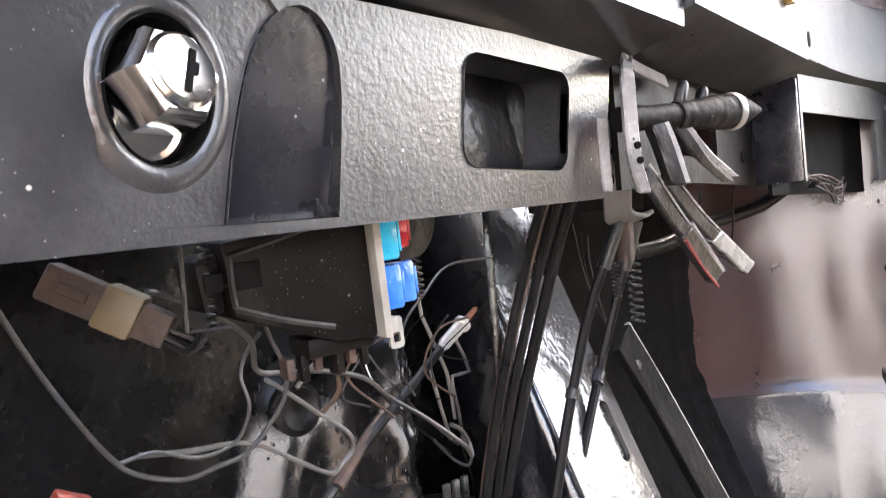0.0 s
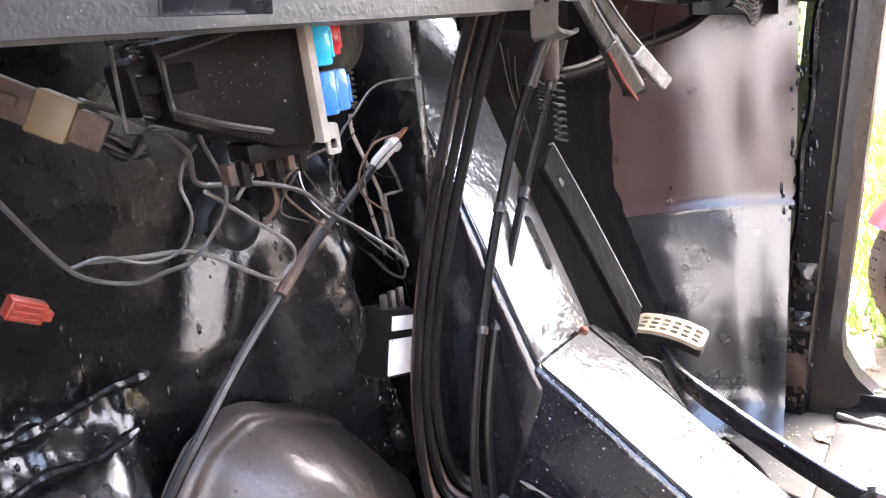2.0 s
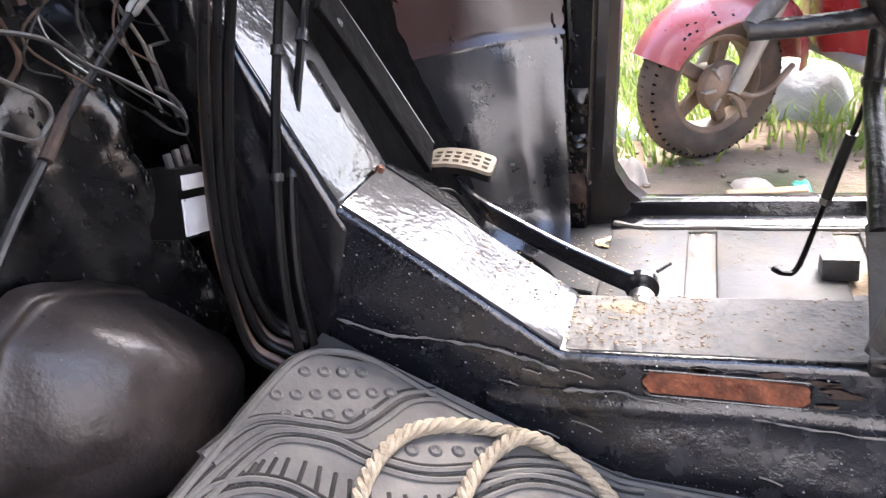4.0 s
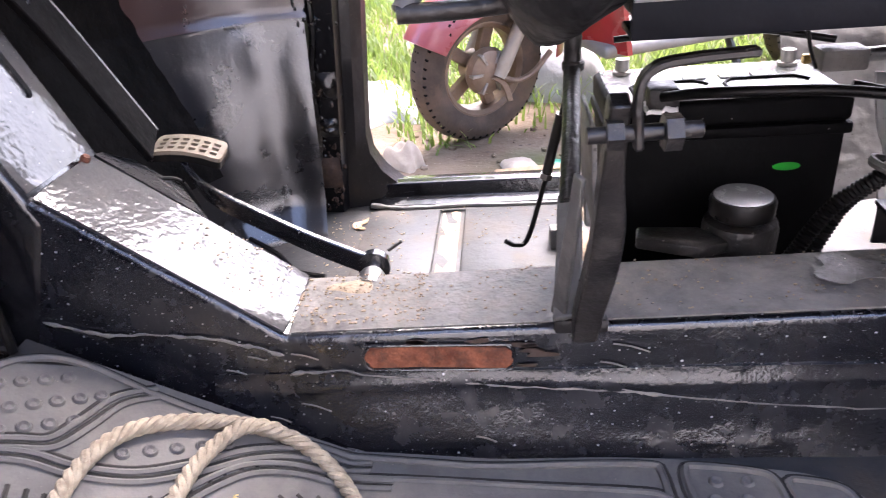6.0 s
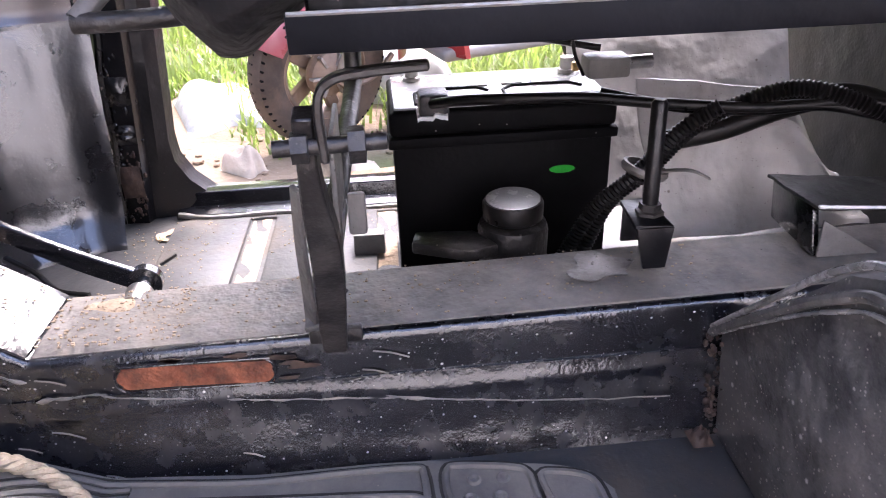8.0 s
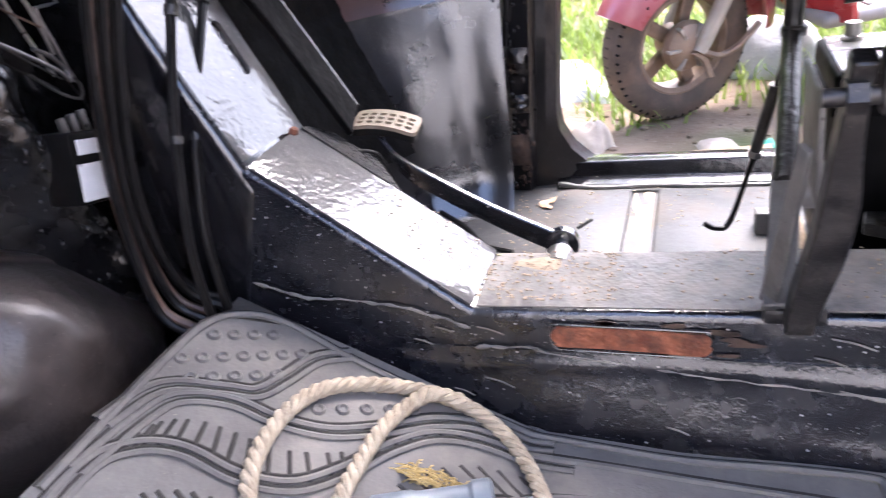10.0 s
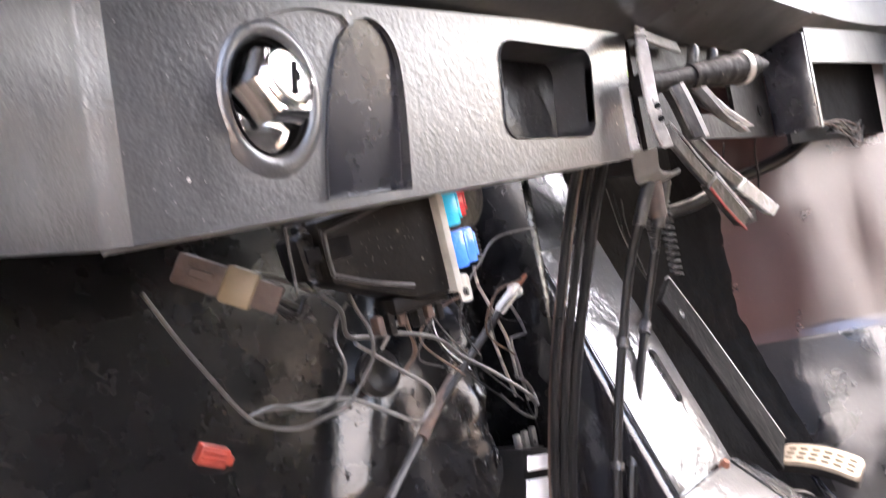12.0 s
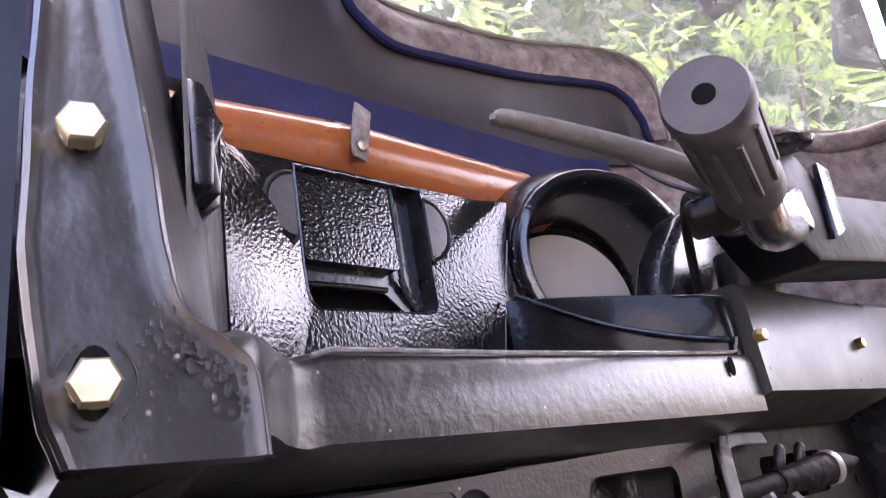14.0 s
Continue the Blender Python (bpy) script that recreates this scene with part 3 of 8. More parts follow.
def side_skirt(u, v):
    z = 0.418 + 0.082 * v
    y = -1.1 + 1.24 * u
    ripple = 0.0018 * noise.noise((y * 9, z * 30, 0.3)) + 0.0022 * math.exp(-((z - 0.487 + 0.006 * noise.noise((y * 5, 0, 0))) / 0.004) ** 2)
    return (0.476 + 0.0225 * v ** 0.8 - ripple, y, z)


part("side_skirt", surface(side_skirt, 160, 18, (0.02, 0, 0)), tunnel_paint, tunnel, "black side sheet with a scraped crease")


def top_skin(y0, z0, y1, z1, x0, x1, hole=None, lift=0.004):
    d = Vector((0, y1 - y0, z1 - z0))
    ln = d.length
    d.normalize()
    nrm = Vector((0, -d.z, d.y))

    def put(u, v, t):
        edge = min(u - x0, x1 - u)
        drop = 0.003 * (1 - smooth(0, 0.012, edge))
        wob = 0.0009 * noise.noise((u * 30, v * 22, z0 * 40))
        return Vector((u, y0, z0)) + d * v + nrm * (lift - drop + wob - t)

    out = []
    n = 12
    out += [(x0 + (x1 - x0) * i / n, 0) for i in range(n)]
    out += [(x1, ln * i / n) for i in range(n)]
    out += [(x1 - (x1 - x0) * i / n, ln) for i in range(n)]
    out += [(x0, ln - ln * i / n) for i in range(n)]
    return plate(out, [hole] if hole else [], put, 0.004)


part("flat_top", top_skin(-1.1, 0.5625, 0.068, 0.536, 0.508, 0.6), tunnel_top, tunnel, "dusty flat top")
rub = [(0.562 + 0.024 * (1 + 0.3 * math.sin(3 * a + 1)) * math.cos(a), -0.412 + 0.028 * (1 + 0.25 * math.sin(4 * a)) * math.sin(a)) for a in [2 * math.pi * q / 28 for q in range(28)]]
rub_z = lambda y: 0.5625 + (y + 1.1) * (0.536 - 0.5625) / 1.168
part("rubbed_patch", plate(rub, [], lambda u, v, t: Vector((u, v, rub_z(v) + 0.0052 - t)), 0.001), bare_rub, tunnel, "bare rubbed metal patch")
part("sloped_top", top_skin(0.072, 0.5385, 0.252, 0.672, 0.506, 0.601), beam_grey, tunnel, "shiny worn grey slope")
slot_hole = [(0.582 + 0.0075 * math.cos(a) , 0.088 + (0.02 if math.sin(a) > 0 else -0.02) + 0.0075 * math.sin(a)) for a in [2 * math.pi * k / 16 for k in range(16)]]
part("upright_top", top_skin(0.257, 0.676, 0.352, 0.893, 0.507, 0.611, slot_hole), beam_grey, tunnel, "grey face of the rising beam with an oblong hole")
part("hole_knob", lathe((0.585, 0.252, 0.671), (0, -0.6, 0.8), ((0, 0.004), (0.006, 0.0045), (0.009, 0.003)), 12), rust, tunnel)
# torn flanges on the far edge of the beam
for pts, lab in (([(0.612, 0.295, 0.70), (0.655, 0.33, 0.70), (0.66, 0.335, 0.745), (0.612, 0.325, 0.77)], "grey bent flange"), ([(0.605, 0.16, 0.603), (0.66, 0.205, 0.615), (0.675, 0.255, 0.64), (0.64, 0.265, 0.662), (0.606, 0.252, 0.672)], "torn pale sheet metal flange")):
    fb = bmesh.new()
    fb.faces.new([fb.verts.new(p) for p in pts])
    ex = bmesh.ops.extrude_face_region(fb, geom=fb.faces[:])
    bmesh.ops.translate(fb, vec=(0.001, 0.002, -0.003), verts=[v for v in ex["geom"] if isinstance(v, bmesh.types.BMVert)])
    bmesh.ops.recalc_face_normals(fb, faces=fb.faces[:])
    part("flange", fb, beam_grey, tunnel, lab)
# scraped creases along the side
for k, run in enumerate(([(0.277, 0.561), (0.222, 0.547), (0.170, 0.545), (0.115, 0.536), (0.072, 0.521)], [(0.070, 0.501), (0.024, 0.504), (0.0, 0.497), (-0.073, 0.490), (-0.134, 0.484), (-0.212, 0.479), (-0.280, 0.471), (-0.353, 0.464), (-0.46, 0.458)])):
    pts = spline([(0.4965 if z > 0.5 else 0.476 + 0.0225 * ((z - 0.418) / 0.082) ** 0.8, y, z) for y, z in run], 10)
    pts = [p + Vector((0, 0, 0.0025 * noise.noise((p.y * 60, k, 1)))) for p in pts]
    part("scraped_crease", tube(pts, lambda t: 0.0006 + 0.003 * abs(noise.noise((t * 26, k, 4))), segs=6, per=1), tunnel_top, tunnel, "pale scraped crease")
for k in range(16):
    y0, z0 = random.uniform(-0.38, 0.2), random.uniform(0.425, 0.525)
    ln = random.uniform(0.008, 0.03)
    xw = lambda z: (0.4985 if z > 0.5 else 0.476 + 0.0225 * ((z - 0.418) / 0.082) ** 0.8) - 0.0006
    part("scratch", tube([(xw(z0), y0, z0), (xw(z0 + ln * 0.2), y0 + ln * 0.5, z0 + ln * 0.2), (xw(z0 + ln * 0.3), y0 + ln, z0 + ln * 0.3)], 0.0008, segs=5, per=3), tunnel_top, tunnel)
# rusty access plate on the side
ragged = [(y + (0.0016 + 0.006 * smooth(-0.1, -0.122, y)) * noise.noise((y * 90, z * 160, 1)), z + (0.0016 + 0.002 * smooth(-0.09, -0.122, y)) * noise.noise((y * 90, z * 90, 5))) for y, z in [(p.x, p.y) for p in spline([(y, z, 0) for y, z in rounded(-0.122, 0.505, 0.002, 0.526, 0.0095)] + [(0.002, 0.5155, 0)], 3)][:-1]]
rp = plate(ragged, [], lambda u, v, t: Vector((0.4985 - 0.0016 + t, u, v + 0.03 * (u + 0.06) * 0.4)), 0.004)
part("access_plate", rp, rust, tunnel, "rusty orange oblong cover plate")
rim = [(0.4965, y, z + 0.03 * (y + 0.06) * 0.4) for y, z in rounded(-0.124, 0.503, 0.004, 0.528, 0.0105)]
part("plate_rim", tube(rim + rim[:2], 0.0011, segs=6, per=2), tunnel_paint, tunnel)


for k in range(9):
    y0, z0, s = -0.122 - 0.03 * random.random() if k < 5 else random.uniform(-0.12, 0.01), 0.515 + random.uniform(-0.012, 0.012) if k < 5 else random.choice((0.501, 0.531)), random.uniform(0.004, 0.009)
    part("rust_stain", plate([(y0 + s * (0.8 + 0.2 * math.sin(3 * a + k)) * 1.8 * math.cos(a), z0 + s * 0.4 * (0.8 + 0.2 * math.sin(2 * a + 2 * k)) * math.sin(a)) for a in [2 * math.pi * q / 18 for q in range(18)]], [], lambda u, v, t: Vector((0.4972 + t, u, v)), 0.001), dark_stub, tunnel)


# sand spilled at the foot of the slope
def sand_pile(u, v):
    x, y = 0.512 + 0.086 * u, -0.02 + 0.10 * v
    top = 0.536 + (0.068 - y) * 0.021 + 0.0045
    h = max(0.0, noise.noise((x * 26, y * 26, 2)) * 0.5 + 0.35 - 2.4 * abs(u - 0.6) ** 2 - 2.2 * abs(v - 0.58) ** 2)
    return (x, y, top - 0.004 + 0.011 * h)


solo("sand", surface(sand_pile, 40, 44), sand, "thin spill of sand on the tunnel top", "sand", kind="stuff")
solo("leaf_litter", surface(lambda u, v: (0.93 + 0.04 * u, 0.082 + 0.014 * v + 0.01 * math.sin(u * 5), 0.426 + 0.006 * abs(noise.noise((u * 4, v * 3, 1)))), 14, 8, (0, 0, -0.001)), wood, "curled dry leaf on the floor corner", "leaf")


crumb = bmesh.new()
rc = random.Random(9)


def crumbs(n, x0, x1, y0, y1, zf, s0=0.0006, s1=0.0018):
    for _ in range(n):
        x, y, s = rc.uniform(x0, x1), rc.uniform(y0, y1), rc.uniform(s0, s1)
        bmesh.ops.create_icosphere(crumb, subdivisions=1, radius=s, matrix=Matrix.Translation((x, y, zf(x, y) + s * 0.4)) @ Matrix.Diagonal((1, rc.uniform(0.6, 1.5), 0.7, 1)))


crumbs(260, 0.512, 0.598, -0.05, 0.075, lambda x, y: 0.5405 + (0.068 - y) * 0.021)
crumbs(60, 0.515, 0.598, 0.08, 0.16, lambda x, y: 0.5435 + 0.744 * (y - 0.072), 0.0006, 0.0016)
crumbs(160, 0.512, 0.598, -0.5, -0.05, lambda x, y: 0.5405 + (0.068 - y) * 0.021, 0.0006, 0.0016)
crumbs(260, 0.63, 0.98, 0.02, 0.14, lambda x, y: 0.4305 if y < 0.085 else 0.424, 0.0006, 0.0017)
crumbs(120, 0.86, 0.99, -0.3, 0.0, lambda x, y: 0.4305, 0.0006, 0.0014)
solo("grit", crumb, sand, "scattered crumbs of dry soil and sand", "grit", kind="stuff")


# near side footwell wall with the front wheel arch bulging into it
def wall_right(z):
    return min(0.470, 0.410 + 0.30 * max(0.0, 0.755 - z))


def foot_wall(u, v):
    x, z = -0.06 + 0.565 * u, 0.40 + 0.62 * v
    y = 0.445 + 0.02 * max(0.0, z - 0.72)
    left = 0.329 + 0.33 * (z - 0.73)
    right = wall_right(z)
    y -= (0.010 * smooth(left - 0.055, left + 0.03, x) + 0.030 * min(1.0, max(0.0, (x - left) / (right - left)))) * (1 - smooth(right + 0.01, right + 0.055, x)) * smooth(0.50, 0.60, z)
    y -= 0.014 * math.exp(-((x - left) / 0.025) ** 2) * smooth(0.70, 0.74, z) * (1 - smooth(0.80, 0.87, z))
    y -= 0.038 * math.exp(-((x - right) / 0.027) ** 2) * smooth(0.46, 0.56, z) * (1 - smooth(0.84, 0.92, z))
    y -= 0.045 * (1 - smooth(0.655, 0.738, z)) * (1 - smooth(0.21, 0.28, x))
    rough = math.exp(-((x - right) / 0.024) ** 2) + math.exp(-((z - 0.722) / 0.028) ** 2) * (1 - smooth(0.23, 0.27, x)) + 0.35 * smooth(right, right + 0.02, x)
    y += 0.0062 * rough * noise.noise((x * 80, z * 42, 0.5)) + 0.0016 * rough * noise.noise((x * 190, z * 110, 2.5)) + 0.0009 * noise.noise((x * 14, z * 14, 3))
    return (x, y, z)


solo("wall_front_near", surface(foot_wall, 170, 180, (0, 0.02, 0)), tar_paint, "glossy black tar-coated footwell wall", "footwell wall", kind="structure", sharp=60)
ARCH_EDGE = curve_of([(-180, 0.130), (-150, 0.128), (-90, 0.125), (-50, 0.150), (-21, 0.146), (11, 0.098), (34, 0.086), (56, 0.084), (78, 0.091), (97, 0.106), (114, 0.134), (130, 0.144), (150, 0.143), (166, 0.138), (180, 0.130)])


def wheel_arch(u, v):
    a, q = -180 + 360 * v, 1.06 * u
    r = ARCH_EDGE(a) * q
    x, z = 0.37 + r * math.cos(radians(a)), 0.56 + r * math.sin(radians(a))
    rise = 0.082 * max(0.0, 1 - min(1.0, q) ** 2.5) ** 1.0
    roll = (0.004 + 0.008 * smooth(150, 100, abs(a - 50))) * math.exp(-((q - 1.0) / 0.05) ** 2)
    lumps = (0.0042 * noise.noise((x * 15, z * 15, 6)) + 0.0016 * noise.noise((x * 44, z * 44, 2))) * (1 - smooth(0.85, 1.0, q))
    return (x, 0.418 - rise - roll + 0.06 * max(0.0, q - 1.0) + lumps + 0.0008 * noise.noise((x * 90, z * 90, 3)), z)


solo("wheel_arch", surface(wheel_arch, 70, 110), arch_paint, "brown-black domed wheel arch bulging into the footwell", "wheel arch", kind="structure", sharp=60)
for k, (z0, x1, r0) in enumerate(((0.735, 0.262, 0.0075), (0.708, 0.235, 0.006))):
    pts = [(-0.04 + (x1 + 0.04) * i / 9, 0.43 - 0.02 * k - 0.006 * noise.noise((i * 0.9, k, 3)), z0 - 0.02 * (1 - i / 9) + 0.006 * noise.noise((i * 0.8, k, 7))) for i in range(10)]
    solo("sealant_bead", tube(pts, lambda t: r0 * (0.45 + 1.0 * abs(noise.noise((t * 16, k, 0)))), segs=8, per=8), tar_paint, "lumpy bead of black sealant across the footwell wall", "sealant", "sealant beads")
drip = bmesh.new()
rt = random.Random(21)
for k in range(420):
    zc = rt.uniform(0.50, 0.87)
    if k < 240:
        xc = wall_right(zc) + rt.gauss(0, 0.017)
    elif k < 330:
        zc, xc = 0.722 + rt.gauss(0, 0.022), rt.uniform(0.0, 0.25)
    else:
        xc, zc = rt.uniform(0.24, 0.48), rt.uniform(0.6, 0.86)
    s = rt.uniform(0.0008, 0.0028)
    p = Vector(foot_wall((xc + 0.06) / 0.565, (zc - 0.40) / 0.62))
    bmesh.ops.create_icosphere(drip, subdivisions=1, radius=s, matrix=Matrix.Translation(p) @ Matrix.Diagonal((rt.uniform(0.5, 1.0), 0.6, rt.uniform(0.9, 2.8), 1)))
solo("tar_drips", drip, tar_paint, "shiny hardened drips of black tar on the footwell wall", "tar drips", kind="stuff", sharp=70)
solo("wall_tunnel_side", box((0.487, 0.34, 0.40), (0.4985, 0.56, 1.0), 0.001), tar_paint, "black sheet closing the footwell beside the tunnel", "wall", kind="structure")
# Unseen closing wall; its rear end is set to keep light off the footwell.
solo("wall_left", prism([(0.12, 0.40), (0.12, 1.03), (0.56, 1.03), (0.56, 0.40)], -0.075, -0.055, "x"), black_paint, "unseen black side wall added to close and shade the footwell", "wall", kind="structure")
solo("wall_front", box((-0.075, 0.56, 0.38), (1.1, 0.58, 1.32), 0), black_paint, "black front bulkhead behind the dashboard", "wall", kind="structure")


# far side: curved apron panel between the steering head and the door post
APRON = spline([(0.60, 0.42, 0), (0.72, 0.405, 0), (0.84, 0.372, 0), (0.935, 0.305, 0), (0.985, 0.225, 0), (1.005, 0.145, 0)], 6)


def apron(u, v):
    i = u * (len(APRON) - 1)
    k = min(int(i), len(APRON) - 2)
    p = APRON[k].lerp(APRON[k + 1], i - k)
    z = 0.42 + 0.66 * v
    inward = 0.24 * max(0.0, 0.716 - z) + 0.02 * (1 - smooth(0.42, 0.50, z)) ** 2
    fold = 0.004 * smooth(0.722, 0.716, z) + 0.003 * math.exp(-((z - 0.72) / 0.004) ** 2)
    dent = 0.008 * noise.noise((u * 5, z * 6, 1.2)) + 0.006 * math.exp(-((u - 0.55) / 0.12) ** 2 - ((z - 0.60) / 0.05) ** 2)
    c = Vector((0.74, 0.12, 0))
    d = (c - p).normalized()
    q = p + d * (inward + fold + dent)
    return (q.x, q.y, z)


solo("wall_front_far", surface(lambda u, v: apron(u, 0.452 * v), 90, 60, (0.012, 0.012, 0)), apron_paint, "dented glossy black lower apron panel", "apron panel", kind="structure", sharp=60)
solo("wall_front_upper", surface(lambda u, v: Vector(apron(u, 0.447 + 0.553 * v)) + Vector((-0.004, -0.006, 0)), 90, 60, (0.014, 0.014, 0)), apron_reflection, "glossy upper apron panel, red-brown reflection in its colour, overlapping the lower one", "apron panel", kind="structure", sharp=60)

def inner_panel(u, v):
    z = 0.53 + 0.55 * v
    edge = 0.50 + 0.5 * max(0.0, 0.76 - z) + 0.008 * noise.noise((z * 40, 3, 1))
    p = Vector(apron(edge * u, (z - 0.42) / 0.66))
    lump = 0.0035 * math.exp(-((u - 0.985) / 0.03) ** 2) * (1 + noise.noise((z * 90, 1, 2)))
    return p + (Vector((0.70, 0.08, z)) - p).normalized() * (0.012 * (1 - 0.55 * smooth(0.9, 1.0, u)) + lump + 0.002 * noise.noise((u * 12, z * 20, 5)))


solo("wall_front_inner", surface(inner_panel, 60, 90, (0.004, 0.004, 0)), dull_black, "dull black inner panel welded over the apron", "panel", kind="structure", sharp=60)

# far side door post, sill and opening
post = tagged(new("pillar_far"), "black door pillar with peeling paint and rust at its foot", "door pillar", kind="structure")


def rake(z):
    return -0.085 * (z - 0.55)


def post_ring(z, grow=0.0):
    y = rake(z)
    return [Vector(p) for p in ((1.0, 0.150 + y, z), (0.998, 0.118 + y, z), (1.012, 0.112 + y, z), (1.014, 0.098 + y, z), (1.03, 0.085 + y - grow, z), (1.07, 0.085 + y - grow, z), (1.075, 0.16 + y, z), (1.03, 0.17 + y, z))]


pb = bmesh.new()
add_rings(pb, [post_ring(0.415 + 0.03 * k + (0 if k else 0.0), 0.11 * max(0.0, 1 - k / 4) ** 2.2) for k in range(45)])
part("pillar_channel", pb, pillar_paint, post, "", 30)
part("weld_strip", tube([(0.997, 0.150 + rake(0.44 + 0.05 * k) + 0.003 * math.sin(k * 2.1), 0.44 + 0.05 * k) for k in range(26)], 0.0055, segs=7, per=4), tar_paint, post, "lumpy seam sealer")
for k, (z, s) in enumerate(((0.62, 0.02), (0.56, 0.014), (0.49, 0.024))):
    part("paint_lump", surface(lambda u, v: (0.995 - 0.006 * math.sin(math.pi * u) * math.sin(math.pi * v) * (1 + 0.6 * noise.noise((u * 5, v * 5, k))), 0.118 + rake(z) + 0.03 * u, z - s + 2 * s * v), 10, 14), dark_stub if k == 2 else tar_paint, post, "rust showing at the foot" if k == 2 else "peeling black paint")
seam = bmesh.new()
rs_ = random.Random(31)
for k in range(170):
    z = rs_.uniform(0.43, 1.05)
    p = Vector((0.9985 - 0.002 * rs_.random(), 0.137 + rake(z) + rs_.gauss(0.012, 0.013), z))
    bmesh.ops.create_icosphere(seam, subdivisions=1, radius=rs_.uniform(0.0012, 0.0042), matrix=Matrix.Translation(p) @ Matrix.Diagonal((0.5, rs_.uniform(0.6, 1.2), rs_.uniform(0.8, 2.4), 1)))
part("seam_lumps", seam, tar_paint, post, "lumps of black sealer along the apron seam", 70)
foot_rust = bmesh.new()
for k in range(46):
    z = rs_.uniform(0.43, 0.535)
    p = Vector((0.9975, 0.128 + rake(z) + rs_.gauss(0, 0.006), z))
    bmesh.ops.create_icosphere(foot_rust, subdivisions=1, radius=rs_.uniform(0.0012, 0.0034), matrix=Matrix.Translation(p) @ Matrix.Diagonal((0.5, 1, rs_.uniform(0.8, 2.2), 1)))
part("foot_rust", foot_rust, dark_stub, post, "rust breaking through at the foot", 70)
sill = prism([(1.0, 0.415), (1.0, 0.43), (1.022, 0.434), (1.026, 0.455), (1.04, 0.457), (1.07, 0.45), (1.07, 0.30), (1.05, 0.30), (1.05, 0.415)], -1.15, 0.09, "y", 0.002)
solo("door_sill", sill, black_paint, "black door sill with rubbed rusty edge", "door sill", kind="structure")
solo("sill_bead", tube([(1.0, 0.085, 0.432), (0.985, 0.03, 0.4315), (0.99, -0.05, 0.431), (0.985, -0.14, 0.431), (0.99, -0.30, 0.43)], lambda t: 0.004 + 0.0015 * noise.noise((t * 12, 0, 0)), segs=8), dusty_grey, "bead of dirty sealant along the sill", "sealant", "sealant beads")

# near side pillar with the two bolts that hold the dashboard
solo("dash_back", box((-0.04, 0.338, 1.05), (0.1135, 0.346, 1.345), 0.002), pillar_paint, "black panel closing the dashboard end", "panel", kind="structure")
near = tagged(new("pillar_near"), "black bolted dashboard end post with chipped paint", "dashboard post", kind="structure")


post_left = curve_of([(1.03, -0.026), (1.041, -0.030), (1.049, -0.0335), (1.073, -0.0375), (1.092, -0.0395), (1.13, -0.0395), (1.167, -0.0385), (1.64, -0.037)])
post_right = curve_of([(1.03, 0.024), (1.058, 0.022), (1.066, 0.018), (1.071, 0.010), (1.075, 0.003), (1.082, -0.001), (1.097, -0.004), (1.119, -0.0065), (1.138, -0.0095), (1.156, -0.0125), (1.175, -0.0155), (1.64, -0.09)])


def near_post(u, v):
    z0 = 1.037 + 0.008 * smooth(0.66, 0.72, u)
    z = z0 + (1.634 - z0) * v
    xl, xr, sink = post_left(z), post_right(z), 0.008 * smooth(1.09, 1.07, z)
    prof = ((xl + 0.012, 0.110), (xl + 0.004, 0.094), (xl + 0.0004, 0.0885), (xl + 0.0015, 0.0855), (xl + 0.004, 0.0862), (xl + 0.009, 0.0864), ((xl + xr) / 2, 0.0862), (xr - 0.007, 0.0864), (xr - 0.003, 0.0858), (xr - 0.0005, 0.0848), (xr + 0.0012, 0.0858), (xr + 0.0025, 0.089), (xr + 0.011, 0.103 + sink), (xr + 0.022, 0.120 + sink), (xr + 0.036, 0.141 + sink), (xr + 0.047, 0.158 + sink))
    i = u * (len(prof) - 1)
    k = min(int(i), len(prof) - 2)
    x = prof[k][0] + (prof[k + 1][0] - prof[k][0]) * (i - k)
    y = prof[k][1] + (prof[k + 1][1] - prof[k][1]) * (i - k)
    return (x + 0.0004 * noise.noise((u * 8, z * 40, 1)), y + 0.0005 * noise.noise((x * 60, z * 46, 4)), z)


part("post_channel", surface(near_post, 60, 110, (0.002, 0.012, 0)), post_paint, near, "", 60)
for k, z in enumerate((1.056, 1.1257)):
    part("bolt", hexbolt((-0.022 - 0.004 * k, 0.0845, z), (-0.25, -1, -0.05), 0.0064, 0.006), zinc, near, "yellow zinc hexagon bolt")
    slot_ = [(-0.022 - 0.004 * k + (0.0052 - 0.0012 * k) * math.cos(a), z + 0.001 + (0.0092 - 0.0018 * k) * math.sin(a)) for a in [2 * math.pi * q / 20 for q in range(20)]]
    # Thin black plate painted as the shade of an oversize bolt hole.
    part("bolt_slot", plate(slot_, [], lambda u, v, t: Vector((u, 0.0846 + t, v)), 0.001), shade_chip_black, near, "black plate standing for the shaded hole round the bolt")
for k, (r0, a0, a1) in enumerate(((0.0112, -55, 62), (0.0104, 118, 170), (0.0115, 236, 262))):
    part("scratch_arc", tube([(-0.0215 + r0 * 0.9 * math.cos(radians(a0 + (a1 - a0) * q / 10)), 0.0853, 1.057 + r0 * math.sin(radians(a0 + (a1 - a0) * q / 10))) for q in range(11)], 0.00028, segs=5, per=2), strut_paint, near, "pale scratch round the bolt")
weld = bmesh.new()
rw = random.Random(4)
